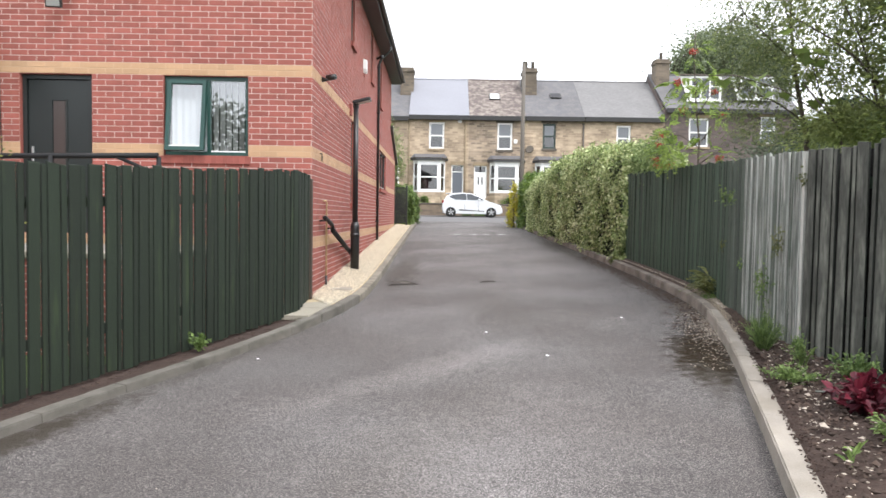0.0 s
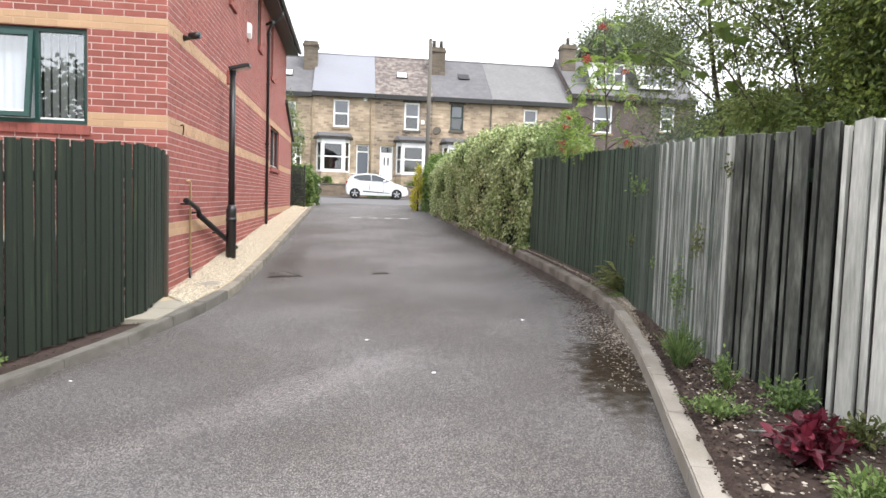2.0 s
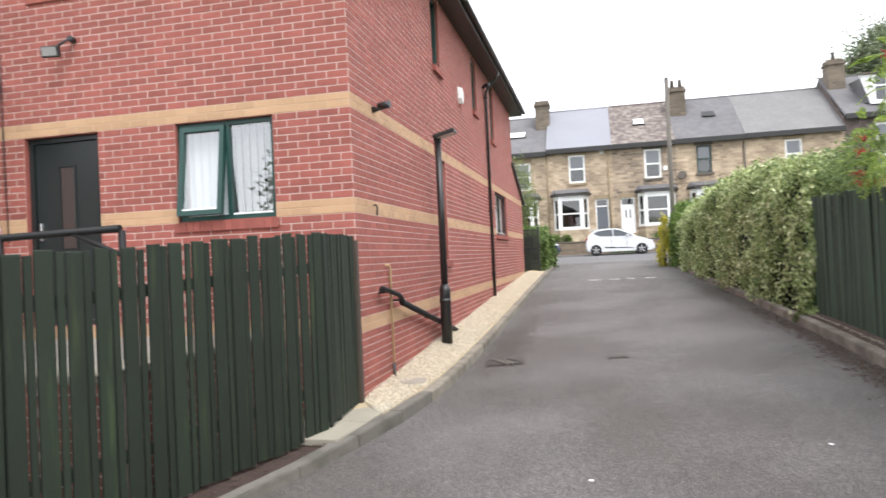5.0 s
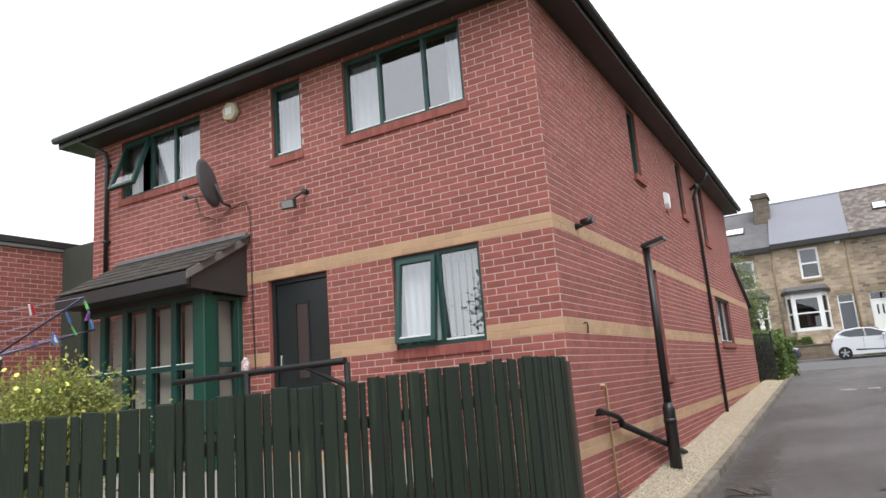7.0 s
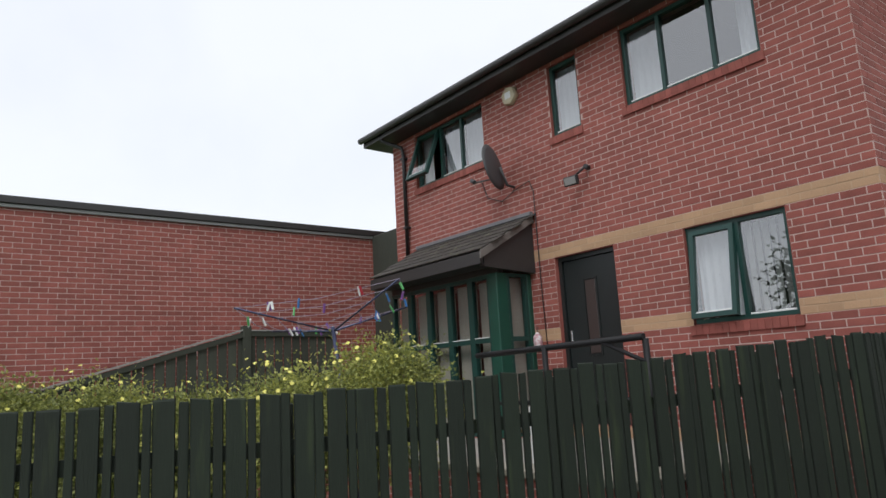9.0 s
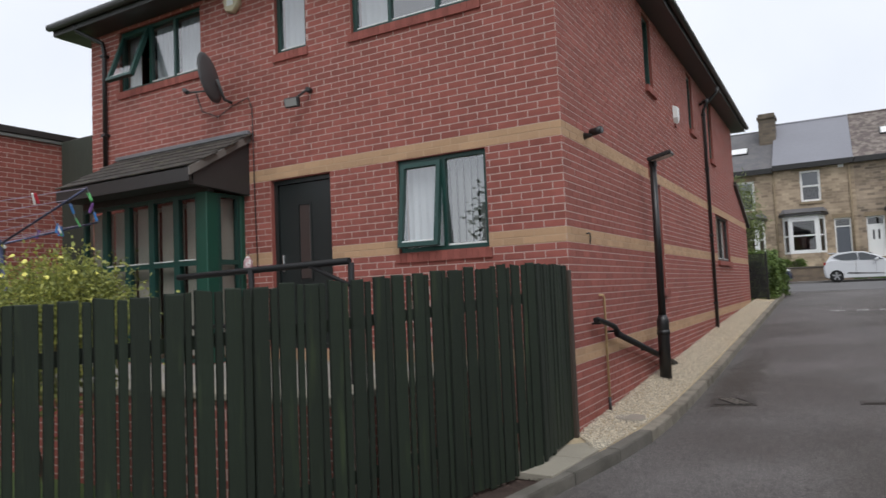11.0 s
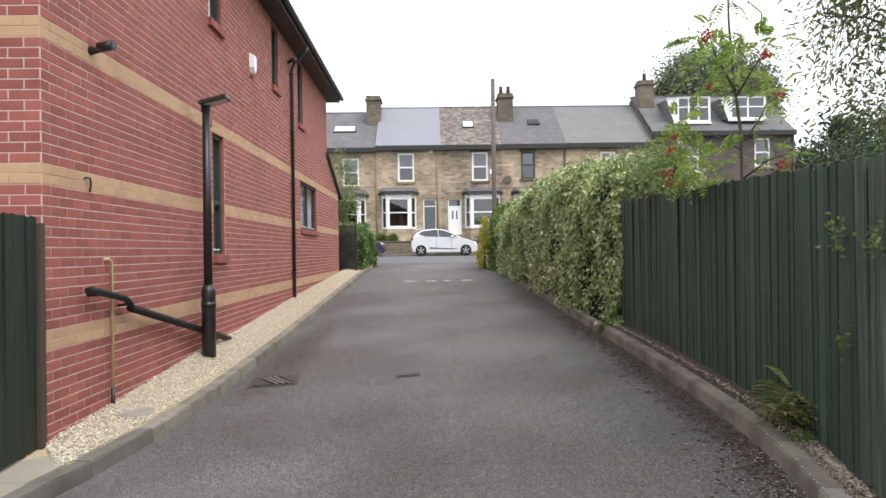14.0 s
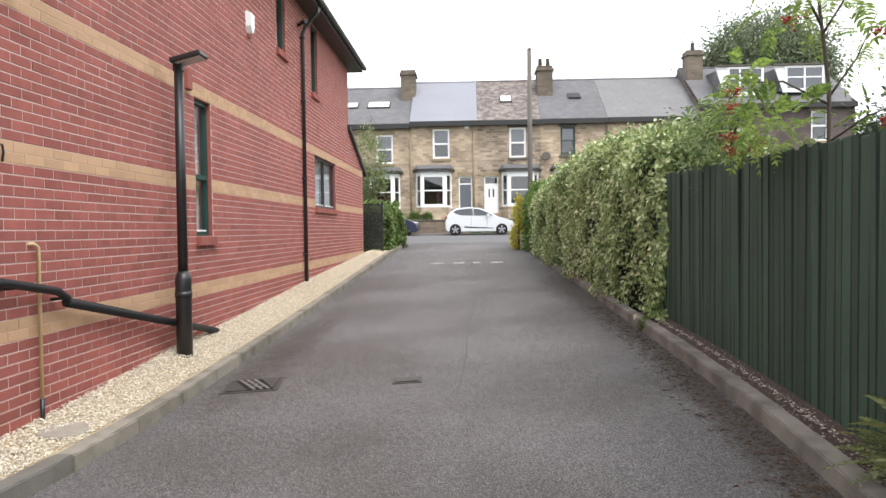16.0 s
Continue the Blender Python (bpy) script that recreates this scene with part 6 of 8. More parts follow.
                part("spoke", box(-0.03, 0.03, -0.004, 0.004, 0.02, 0.2, 0.003, pose(x * s, side * 0.86, 0.3, 0, math.degrees(a))), rim_mat, w)
    part("windscreen", box(0.03, 0.62, -0.56, 0.56, -0.01, 0.012, 0.004, pose(0.14 * s, 0, 1.43 * v, 0, 38)), car_glass, root)
    part("rear_screen", box(-0.36, 0, -0.5, 0.5, -0.01, 0.012, 0.004, pose(-1.44 * s, 0, 1.41 * v, 0, -62)), car_glass, root)
    part("spoiler", box(-1.62 * s, -1.3 * s, -0.56, 0.56, 1.42 * v, 1.465 * v, 0.015), paint, root)
    return root


white_car = material("white_car_paint", (0.60, 0.61, 0.63), 0.2, spec=0.7)
hatchback((1.97, 42.55, ground_z(1, 42) + 0.006), white_car, "small white five-door hatchback parked at the kerb")
hatchback((-3.35, 42.6, ground_z(1, 42) + 0.006), material("navy_car_paint", (0.03, 0.035, 0.06), 0.2, spec=0.7), "dark navy car parked at the kerb", 4.1, 1.5)

# ---- plants ----
def leaf_material(name, dark, light, rough=0.55, through_share=0.25, middle=None):
    m = bpy.data.materials.new(name)
    m.use_nodes = True
    n, l = m.node_tree.nodes, m.node_tree.links
    p, out = n["Principled BSDF"], n["Material Output"]
    geo = n.new("ShaderNodeNewGeometry")
    r = n.new("ShaderNodeValToRGB")
    r.color_ramp.elements[0].color, r.color_ramp.elements[1].color = (*dark, 1), (*light, 1)
    if middle:
        r.color_ramp.elements.new(0.5).color = (*middle, 1)
    t = n.new("ShaderNodeTexNoise")
    t.inputs["Scale"].default_value = 1.6
    l.new(geo.outputs["Position"], t.inputs["Vector"])
    a = n.new("ShaderNodeMath")
    a.operation = "MULTIPLY_ADD"
    a.inputs[1].default_value = 0.9
    l.new(t.outputs["Fac"], a.inputs[0])
    s = n.new("ShaderNodeMath")
    s.operation = "MULTIPLY_ADD"
    s.inputs[1].default_value, s.inputs[2].default_value = 0.8, -0.35
    l.new(geo.outputs["Random Per Island"], s.inputs[0])
    l.new(s.outputs[0], a.inputs[2])
    l.new(a.outputs[0], r.inputs["Fac"])
    l.new(r.outputs["Color"], p.inputs["Base Color"])
    p.inputs["Roughness"].default_value = rough
    tr, mix = n.new("ShaderNodeBsdfTranslucent"), n.new("ShaderNodeMixShader")
    l.new(r.outputs["Color"], tr.inputs["Color"])
    mix.inputs[0].default_value = through_share
    l.new(p.outputs[0], mix.inputs[1])
    l.new(tr.outputs[0], mix.inputs[2])
    l.new(mix.outputs[0], out.inputs["Surface"])
    return m


def unit(v):
    return v / np.maximum(np.linalg.norm(v, axis=-1, keepdims=True), 1e-9)


def leaves_mesh(name, bases, ways, normals, length, width, mat):
    """Pointed leaves from bases along ways, a little folded; length and width: one each."""
    ways = unit(np.asarray(ways, float))
    side = unit(np.cross(ways, normals))
    nrm = np.cross(side, ways)
    length, width = np.broadcast_to(length, len(ways))[:, None], np.broadcast_to(width, len(ways))[:, None]
    low, high = bases + ways * length * 0.32 + nrm * width * 0.14, bases + ways * length * 0.70 + nrm * width * 0.06
    v = np.stack([bases, low + side * width / 2, high + side * width * 0.36, bases + ways * length - nrm * length * 0.12, high - side * width * 0.36, low - side * width / 2], 1)
    f = np.array(((0, 1, 2, 3), (0, 3, 4, 5)))[None] + 6 * np.arange(len(ways))[:, None, None]
    return mesh_of(name, v.reshape(-1, 3), f.reshape(-1, 4), mat)


def blob_leaves(rs, centre, radii, count, shell=0.55, each=70):
    """Leaf bases and outward ways in an uneven ellipsoid, made of smaller clumps."""
    k = max(6, count // each)
    d = unit(rs.normal(size=(k, 3)))
    clump = d * (shell + (1 - shell) * rs.rand(k, 1) ** 0.6)
    pick = rs.randint(0, k, count)
    size = rs.uniform(0.14, 0.32, k)[pick][:, None]
    off = rs.normal(size=(count, 3)) * size
    p = (clump[pick] + off) * np.asarray(radii) + np.asarray(centre)
    way = unit(off + 0.6 * d[pick] + rs.normal(size=(count, 3)) * 0.5 + np.array((0, 0, -0.25)))
    return p, way


def tree(name, place, label, category, limbs, blobs, leaf, bark, seed, leaf_len=0.08, leaf_wid=0.04, group="", each=70):
    """Trunk and limbs as tapered tubes, a crown of single leaves round the limbs' ends."""
    root = tagged(empty(name, place), label, category, group)
    rs = np.random.RandomState(seed)
    first = True
    for pts, r0, r1 in limbs:
        n = len(pts)
        pts = [Vector(p) - Vector(place) for p in pts]
        part("trunk" if first else "limb", tube(pts, [r0 + (r1 - r0) * k / (n - 1) for k in range(n)], 8), bark, root)
        first = False
    ps, ws = [], []
    for centre, radii, count in blobs:
        p, w = blob_leaves(rs, np.array(centre) - np.array(place), radii, count, 0.35 if each < 70 else 0.55, each)
        ps.append(p)
        ws.append(w)
    ps, ws = np.concatenate(ps), np.concatenate(ws)
    nrm = unit(rs.normal(size=ps.shape) + np.array((0, 0, 1.0)))
    ln = leaf_len * rs.uniform(0.6, 1.35, len(ps))
    me = leaves_mesh("crown", ps, ws, nrm, ln, ln * leaf_wid / leaf_len, leaf)
    c = part_mesh("crown", me, leaf, root)
    bm = bmesh.new()
    holds = [(Vector(a).lerp(Vector(b), u) - Vector(place)) for p, r0, r1 in limbs for a, b in list(zip(p, p[1:]))[0 if len(p) < 4 else 1:] for u in (0.0, 0.25, 0.5, 0.75, 1.0)]
    reach = 4.0 if place[1] > 40 else 0.55
    thick = limbs[0][2] * (0.6 if place[1] > 40 else 0.25)
    for i in rs.randint(0, len(ps), min(260, len(ps) // 12)):
        q = Vector(ps[i])
        t = min(holds, key=lambda a: (a - q).length)
        if (t - q).length > reach:
            continue
        mid = t.lerp(q, 0.5) + Vector(rs.uniform(-0.06, 0.06, 3)) * reach
        add_tube(bm, [t, mid, q], [thick, thick * 0.7, thick * 0.35], 4, False)
    part("twig", bm, bark, root)["kind"] = "stuff"
    return root


def fronds(rs, bases, ways, length, pairs):
    """Pinnate leaves: leaflets in pairs along drooping stalks. Returns bases, ways, normals, lengths."""
    b, w, n, ln = [], [], [], []
    for p, d in zip(bases, ways):
        d = unit(d)
        L = length * rs.uniform(0.7, 1.2)
        side = unit(np.cross(d, np.array((0, 0, 1.0)) + rs.normal(size=3) * 0.2))
        up = np.cross(side, d)
        for k in range(pairs):
            u = (k + 1) / pairs
            q = p + d * L * u - np.array((0, 0, 1)) * L * 0.35 * u * u
            for s in (-1, 1):
                b.append(q)
                w.append(side * s * 0.9 + d * 0.55 - up * 0.15)
                n.append(up + rs.normal(size=3) * 0.25)
                ln.append(L * 0.34 * (1.1 - 0.5 * abs(u - 0.45)))
        b.append(p + d * L - np.array((0, 0, 1)) * L * 0.35)
        w.append(d - np.array((0, 0, 0.5)))
        n.append(up)
        ln.append(L * 0.32)
    return np.array(b), np.array(w), np.array(n), np.array(ln)


bark = material("bark", (0.10, 0.08, 0.065), 0.9, grain=0.6, grain_scale=30, stretch=(3, 3, 0.6), stain=0.4, stain_scale=6)
ivy = leaf_material("variegated_ivy", (0.075, 0.125, 0.035), (0.86, 0.87, 0.56), 0.42, 0.25, (0.34, 0.42, 0.155))
hedge_green = leaf_material("hedge_leaf", (0.05, 0.10, 0.02), (0.20, 0.29, 0.06))
rowan_leaf = leaf_material("rowan_leaf", (0.105, 0.17, 0.045), (0.40, 0.52, 0.12), 0.5, 0.5)
tree_leaf = leaf_material("tree_leaf", (0.12, 0.155, 0.05), (0.38, 0.43, 0.16), 0.5, 0.45)
willow_leaf = leaf_material("grey_green_leaf", (0.09, 0.12, 0.05), (0.30, 0.35, 0.14), 0.5, 0.4)
box_leaf = leaf_material("box_leaf", (0.05, 0.09, 0.02), (0.2, 0.28, 0.07))
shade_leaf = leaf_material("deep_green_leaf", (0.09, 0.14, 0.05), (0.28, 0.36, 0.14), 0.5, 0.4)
bush_leaf = leaf_material("bush_leaf", (0.085, 0.115, 0.04), (0.42, 0.48, 0.13), 0.5, 0.45, (0.21, 0.26, 0.085))
dark_leaf = leaf_material("evergreen_leaf", (0.03, 0.048, 0.028), (0.10, 0.135, 0.07), 0.5, 0.25)
# Far leaves carry the haze of distance in their lighter colour.
far_leaf = leaf_material("far_leaf", (0.11, 0.14, 0.085), (0.25, 0.29, 0.17))
conifer_leaf = leaf_material("conifer_leaf", (0.02, 0.035, 0.02), (0.06, 0.085, 0.045))
gold_leaf = leaf_material("gold_conifer", (0.25, 0.24, 0.02), (0.66, 0.58, 0.05))
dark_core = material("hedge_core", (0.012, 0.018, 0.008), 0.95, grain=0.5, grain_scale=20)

# ivy hedge on the drive's edge
def hedge(name, face, ys_, thick, tops, count, mat, label, leaf_len, seed, side=1):
    """A hedge behind the line face (x, y); side +1: it lies to the right of it."""
    root = tagged(empty(name, (face[0][0], ys_[0], ground_z(face[0][0], ys_[0]))), label, "hedge")
    origin = np.array(root.matrix_basis.translation)
    rs = np.random.RandomState(seed)
    y0, y1 = ys_
    def fx(y):
        return np.interp(y, [p[1] for p in face], [p[0] for p in face])
    def top(y):
        return np.interp(y, [p[0] for p in tops], [p[1] for p in tops])
    def gz(y):
        return np.array([ground_z(float(fx(v)), float(v)) for v in np.atleast_1d(y)])
    def bulge(y, z):
        return 0.10 * np.sin(2.1 * y + 1.3 * z) + 0.07 * np.sin(5.3 * y - 2.1 * z + 1) + 0.05 * np.sin(9.1 * y + 6.7 * z)
    n1, n2 = int(count * 0.58), int(count * 0.30)
    n3 = count - n1 - n2
    # face to the drive
    y = rs.uniform(y0, y1, n1)
    u = rs.rand(n1) ** 0.85
    z0, z1 = gz(y) + 0.06, top(y)
    z = z0 + (z1 - z0) * u
    rounding = np.maximum(0, (u - 0.8) / 0.2) ** 2 * 0.28
    x = fx(y) + side * (rounding - bulge(y, z) * 0.9 + rs.normal(size=n1) * 0.045 + 0.07)
    P1 = np.stack([x, y, z], 1)
    N1 = np.stack([np.full(n1, -side * 1.0), np.zeros(n1), 0.25 + 0.8 * (u > 0.85)], 1)
    # top
    y = rs.uniform(y0, y1, n2)
    v = rs.rand(n2)
    x = fx(y) + side * (0.15 + (thick - 0.2) * v)
    z = top(y) + 0.09 * np.sin(3.3 * y + 4 * v) + 0.08 * np.sin(7.1 * y) + rs.normal(size=n2) * 0.05 + np.abs(rs.normal(size=n2)) * 0.05
    P2 = np.stack([x, y, z], 1)
    N2 = np.tile(np.array((-side * 0.3, 0, 1.0)), (n2, 1))
    # near end
    v, u = rs.rand(n3), rs.rand(n3)
    yy = np.full(n3, y0)
    z = gz(yy) + 0.06 + (top(yy) - gz(yy)) * u
    x = fx(yy) + side * (0.05 + (thick - 0.1) * v)
    P3 = np.stack([x, y0 + rs.normal(size=n3) * 0.05 + 0.05 + 0.06 * np.sin(5 * z + 3 * x), z], 1)
    N3 = np.tile(np.array((0, -1.0, 0.2)), (n3, 1))
    P, N = np.concatenate([P1, P2, P3]) - origin, np.concatenate([N1, N2, N3])
    way = unit(rs.normal(size=P.shape) * 0.55 + N * 0.35 + np.array((0, 0, -0.75)))
    ln = leaf_len * rs.uniform(0.6, 1.3, len(P))
    part_mesh("foliage", leaves_mesh("foliage", P, way, unit(N + rs.normal(size=P.shape) * 0.35), ln, ln * 0.78, mat), mat, root)
    # Near-black hull under the leaves, the hedge's inner shade put into its colour.
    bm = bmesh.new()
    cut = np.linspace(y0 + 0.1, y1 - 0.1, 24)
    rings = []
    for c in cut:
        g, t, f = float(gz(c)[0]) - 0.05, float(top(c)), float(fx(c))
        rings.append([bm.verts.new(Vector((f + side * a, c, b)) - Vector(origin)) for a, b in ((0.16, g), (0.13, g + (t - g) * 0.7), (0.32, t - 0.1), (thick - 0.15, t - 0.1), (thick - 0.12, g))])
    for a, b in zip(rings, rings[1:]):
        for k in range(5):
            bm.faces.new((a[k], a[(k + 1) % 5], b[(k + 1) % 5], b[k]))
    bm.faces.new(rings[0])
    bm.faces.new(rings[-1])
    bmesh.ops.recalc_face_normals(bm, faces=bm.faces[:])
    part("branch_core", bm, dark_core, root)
    return root


hedge("ivy_hedge", [(3.53, 12.99), (3.38, 18.16), (3.32, 22.64), (3.29, 26.11)], (13.04, 25.92), 1.3, [(13.03, 2.23), (14.22, 2.40), (16.21, 2.59), (18.70, 2.65), (21.68, 2.57), (24.16, 2.35), (26.14, 2.23)], 64000, ivy, "dense variegated ivy hedge spilling over the kerb", 0.06, 8)
hedge("privet_hedge", [(3.29, 26.11), (3.25, 27.61), (3.56, 29.58), (3.95, 31.06)], (26.02, 30.57), 1.4, [(25.65, 2.39), (27.64, 2.69), (30.60, 2.73)], 7000, hedge_green, "dark green privet hedge near the street", 0.09, 9)
hedge("box_hedge", [(-1.1, 26.5), (-1.06, 28.5), (-1.0, 30.3), (-1.05, 31.7)], (26.62, 31.4), 1.5, [(26.5, 1.98), (28.5, 2.08), (31.5, 2.2)], 9000, box_leaf, "clipped green hedge beside the drive's end", 0.08, 10, -1)
tree("golden_conifer", (3.08, 28.3, ground_z(3.08, 28.3)), "small golden yellow conifer at the hedge's end", "conifer", [([(3.08, 28.3, 0.6), (3.08, 28.3, 1.4), (3.1, 28.3, 2.2)], 0.05, 0.01)], [((3.08, 28.3, 1.1), (0.22, 0.35, 0.55), 1500), ((3.1, 28.3, 1.8), (0.17, 0.26, 0.6), 1200)], gold_leaf, bark, 12, 0.07, 0.03)

# rowan leaning over the fence
RP = (3.80, 9.85, ground_z(3.8, 9.85))
rowan = tagged(empty("rowan_tree", RP), "slender rowan with orange-red berries behind the fence", "tree")
rs = np.random.RandomState(21)
limbs = [[(3.80, 9.85, -0.05), (3.80, 9.85, 1.4), (3.81, 9.87, 2.2), (3.74, 9.85, 2.7), (3.70, 9.84, 3.2), (3.68, 9.8, 3.75)], [(3.81, 9.87, 2.15), (4.0, 9.9, 2.4), (4.2, 10.0, 2.75)], [(3.81, 9.87, 2.1), (3.62, 10.1, 2.3), (3.48, 10.35, 2.35), (3.4, 10.5, 2.25)], [(3.76, 9.85, 2.55), (3.9, 9.8, 2.8), (4.02, 9.75, 3.0)], [(3.75, 9.85, 2.6), (3.5, 9.65, 2.85), (3.36, 9.45, 3.0)], [(3.80, 9.86, 1.85), (3.9, 9.6, 1.98), (3.92, 9.35, 2.0)], [(3.5, 10.32, 2.35), (3.58, 10.7, 2.5), (3.62, 10.95, 2.52)]]
for i, pts in enumerate(limbs):
    part("trunk" if i == 0 else "limb", tube([Vector(p) - Vector(RP) for p in pts], [0.018 - 0.011 * k / (len(pts) - 1) if i == 0 else 0.009 - 0.006 * k / (len(pts) - 1) for k in range(len(pts))], 7), bark, rowan)
fb, fw = [], []
def frond_cloud(centre, radii, count):
    c, r = np.array(centre), np.array(radii)
    d = unit(rs.normal(size=(count, 3)))
    fb.append(c + d * r * rs.uniform(0.3, 1.0, (count, 1)))
    fw.append(d + np.array((0, 0, 0.1)) + rs.normal(size=(count, 3)) * 0.4)
frond_cloud((3.55, 10.15, 2.02), (0.30, 0.42, 0.16), 60)
frond_cloud((3.46, 10.45, 2.25), (0.16, 0.28, 0.14), 18)
frond_cloud((3.60, 10.85, 2.5), (0.2, 0.25, 0.12), 9)
frond_cloud((3.62, 9.8, 2.75), (0.40, 0.40, 0.22), 34)
frond_cloud((3.95, 9.78, 2.95), (0.26, 0.28, 0.16), 20)
frond_cloud((3.40, 9.5, 2.95), (0.18, 0.22, 0.12), 9)
frond_cloud((3.69, 9.82, 3.5), (0.18, 0.2, 0.3), 11)
frond_cloud((4.12, 9.95, 2.55), (0.2, 0.22, 0.16), 9)
frond_cloud((3.92, 9.38, 1.98), (0.2, 0.22, 0.09), 12)
b, w, n, ln = fronds(rs, np.concatenate(fb) - np.array(RP), np.concatenate(fw), 0.175, 7)
part_mesh("crown", leaves_mesh("crown", b, w, n, ln, ln * 0.36, rowan_leaf), rowan_leaf, rowan)
berry_mat = material("rowan_berry", (0.42, 0.035, 0.018), 0.4)
for p in ((3.61, 10.96, 2.40), (3.44, 10.53, 2.20), (3.39, 10.44, 1.97), (3.40, 10.40, 1.87), (3.52, 10.3, 1.88), (3.88, 9.32, 1.90), (3.96, 9.74, 2.87), (3.33, 9.41, 2.93), (3.52, 9.75, 2.62), (3.64, 9.8, 3.45), (4.2, 10.0, 2.6)):
    pts = np.array(p) - np.array(RP) + rs.normal(size=(46, 3)) * np.array((0.028, 0.028, 0.02))
    part_mesh("berry", scatter_mesh("berry", pts, np.full(46, 0.012), berry_mat, 5, 1.0), berry_mat, rowan)["kind"] = "stuff"

# trees behind the fence
def branchy(place, height, spread, count, seed):
    rnd = random.Random(seed)
    x, y, z = place
    out = [([place, (x + rnd.uniform(-0.1, 0.1), y, z + height * 0.35), (x + rnd.uniform(-0.2, 0.2), y + 0.1, z + height * 0.7), (x + rnd.uniform(-0.3, 0.3), y, z + height)], 0.04, 0.010)]
    for k in range(count):
        h = z + height * rnd.uniform(0.3, 0.85)
        a = rnd.uniform(0, 2 * math.pi)
        r = spread * rnd.uniform(0.5, 0.95)
        out.append(([(x, y, h), (x + r * 0.5 * math.cos(a), y + r * 0.5 * math.sin(a), h + 0.25), (x + r * math.cos(a), y + r * math.sin(a), h + rnd.uniform(0.1, 0.8))], 0.010, 0.003))
    return out


tree("tree", (4.25, 7.76, 0.06), "young tree with narrow grey-green leaves behind the fence", "tree", [([(4.25, 7.76, 0.06), (4.25, 7.76, 1.97), (4.13, 7.76, 2.52), (4.07, 7.76, 2.87), (4.02, 7.76, 3.25), (3.98, 7.8, 4.4)], 0.034, 0.010), ([(4.07, 7.76, 2.87), (3.85, 7.76, 3.05), (3.5, 7.8, 3.4), (3.35, 7.85, 3.8)], 0.014, 0.004), ([(4.19, 7.76, 2.2), (3.93, 7.78, 2.39), (3.62, 7.9, 2.56), (3.45, 8.0, 2.6)], 0.012, 0.003), ([(4.13, 7.76, 2.5), (4.4, 7.8, 2.8), (4.7, 8.0, 3.3), (4.8, 8.1, 3.9)], 0.013, 0.004), ([(4.05, 7.76, 3.1), (3.9, 7.7, 3.5), (3.6, 7.6, 3.9)], 0.010, 0.003)], [((3.80, 7.90, 2.70), (0.40, 0.4, 0.34), 2300), ((3.55, 7.98, 2.46), (0.26, 0.3, 0.24), 560), ((3.65, 7.8, 3.15), (0.5, 0.45, 0.36), 2800), ((4.45, 7.95, 2.85), (0.45, 0.4, 0.45), 950), ((4.05, 7.8, 3.95), (0.9, 0.9, 0.6), 4800), ((3.6, 7.9, 3.7), (0.5, 0.5, 0.35), 1500), ((4.0, 8.1, 2.15), (0.5, 0.4, 0.18), 1200)], willow_leaf, bark, 31, 0.039, 0.0135, "trees behind the fence", 18)
tree("tree", (4.92, 7.05, 0.05), "many-stemmed bush with fine leaves above the fence", "bush", [([(4.92, 7.05, 0.05), (4.8, 7.08, 1.4), (4.71, 7.1, 2.22), (4.62, 7.1, 2.49), (4.40, 7.1, 2.74), (4.13, 7.12, 2.95), (3.75, 7.2, 3.2)], 0.026, 0.006), ([(4.78, 7.08, 1.6), (4.62, 7.15, 2.45), (4.45, 7.15, 2.96), (4.2, 7.2, 3.5)], 0.018, 0.005), ([(4.85, 7.06, 1.1), (4.88, 7.1, 2.3), (4.7, 7.1, 3.0), (4.55, 7.2, 3.7)], 0.018, 0.005), ([(4.88, 7.05, 0.8), (5.05, 6.9, 2.2), (5.1, 6.8, 3.2)], 0.018, 0.005), ([(4.71, 7.1, 2.22), (4.45, 7.3, 2.5), (4.2, 7.45, 2.6)], 0.010, 0.003)], [((4.3, 7.3, 2.72), (0.45, 0.4, 0.36), 2300), ((4.62, 7.25, 2.08), (0.62, 0.45, 0.20), 4200), ((4.2, 7.2, 3.35), (0.6, 0.5, 0.35), 2400), ((4.5, 7.2, 3.95), (0.9, 0.7, 0.55), 6500), ((4.85, 7.2, 2.9), (0.4, 0.5, 0.5), 2600)], tree_leaf, bark, 38, 0.048, 0.021, "trees behind the fence", 30)
tree("tree", (5.15, 5.9, 0.0), "dense dark green bush above the weathered boards", "bush", branchy((5.15, 5.9, 0.0), 3.6, 0.9, 12, 2), [((4.95, 6.35, 2.5), (0.5, 0.55, 0.55), 10000), ((5.2, 6.5, 3.15), (0.65, 0.6, 0.5), 9000), ((5.4, 6.3, 4.0), (1.0, 0.9, 0.6), 9000), ((4.75, 5.6, 3.0), (0.6, 0.7, 0.45), 6000), ((5.25, 5.5, 2.55), (0.65, 0.75, 0.65), 10000), ((5.6, 6.5, 3.2), (0.9, 0.8, 0.7), 9000), ((4.95, 6.5, 1.95), (0.6, 0.7, 0.25), 4000)], bush_leaf, bark, 32, 0.055, 0.027, "trees behind the fence")
tree("tree", (6.6, 7.6, 0.08), "bushy green tree rising above the fence", "tree", branchy((6.6, 7.6, 0.08), 4.4, 1.3, 10, 7), [((6.7, 7.3, 3.5), (1.0, 1.3, 1.2), 12000), ((5.5, 8.4, 2.15), (0.8, 1.1, 0.35), 5000), ((7.7, 7.6, 3.3), (1.2, 1.5, 1.5), 6000)], tree_leaf, bark, 39, 0.06, 0.027, "trees behind the fence")
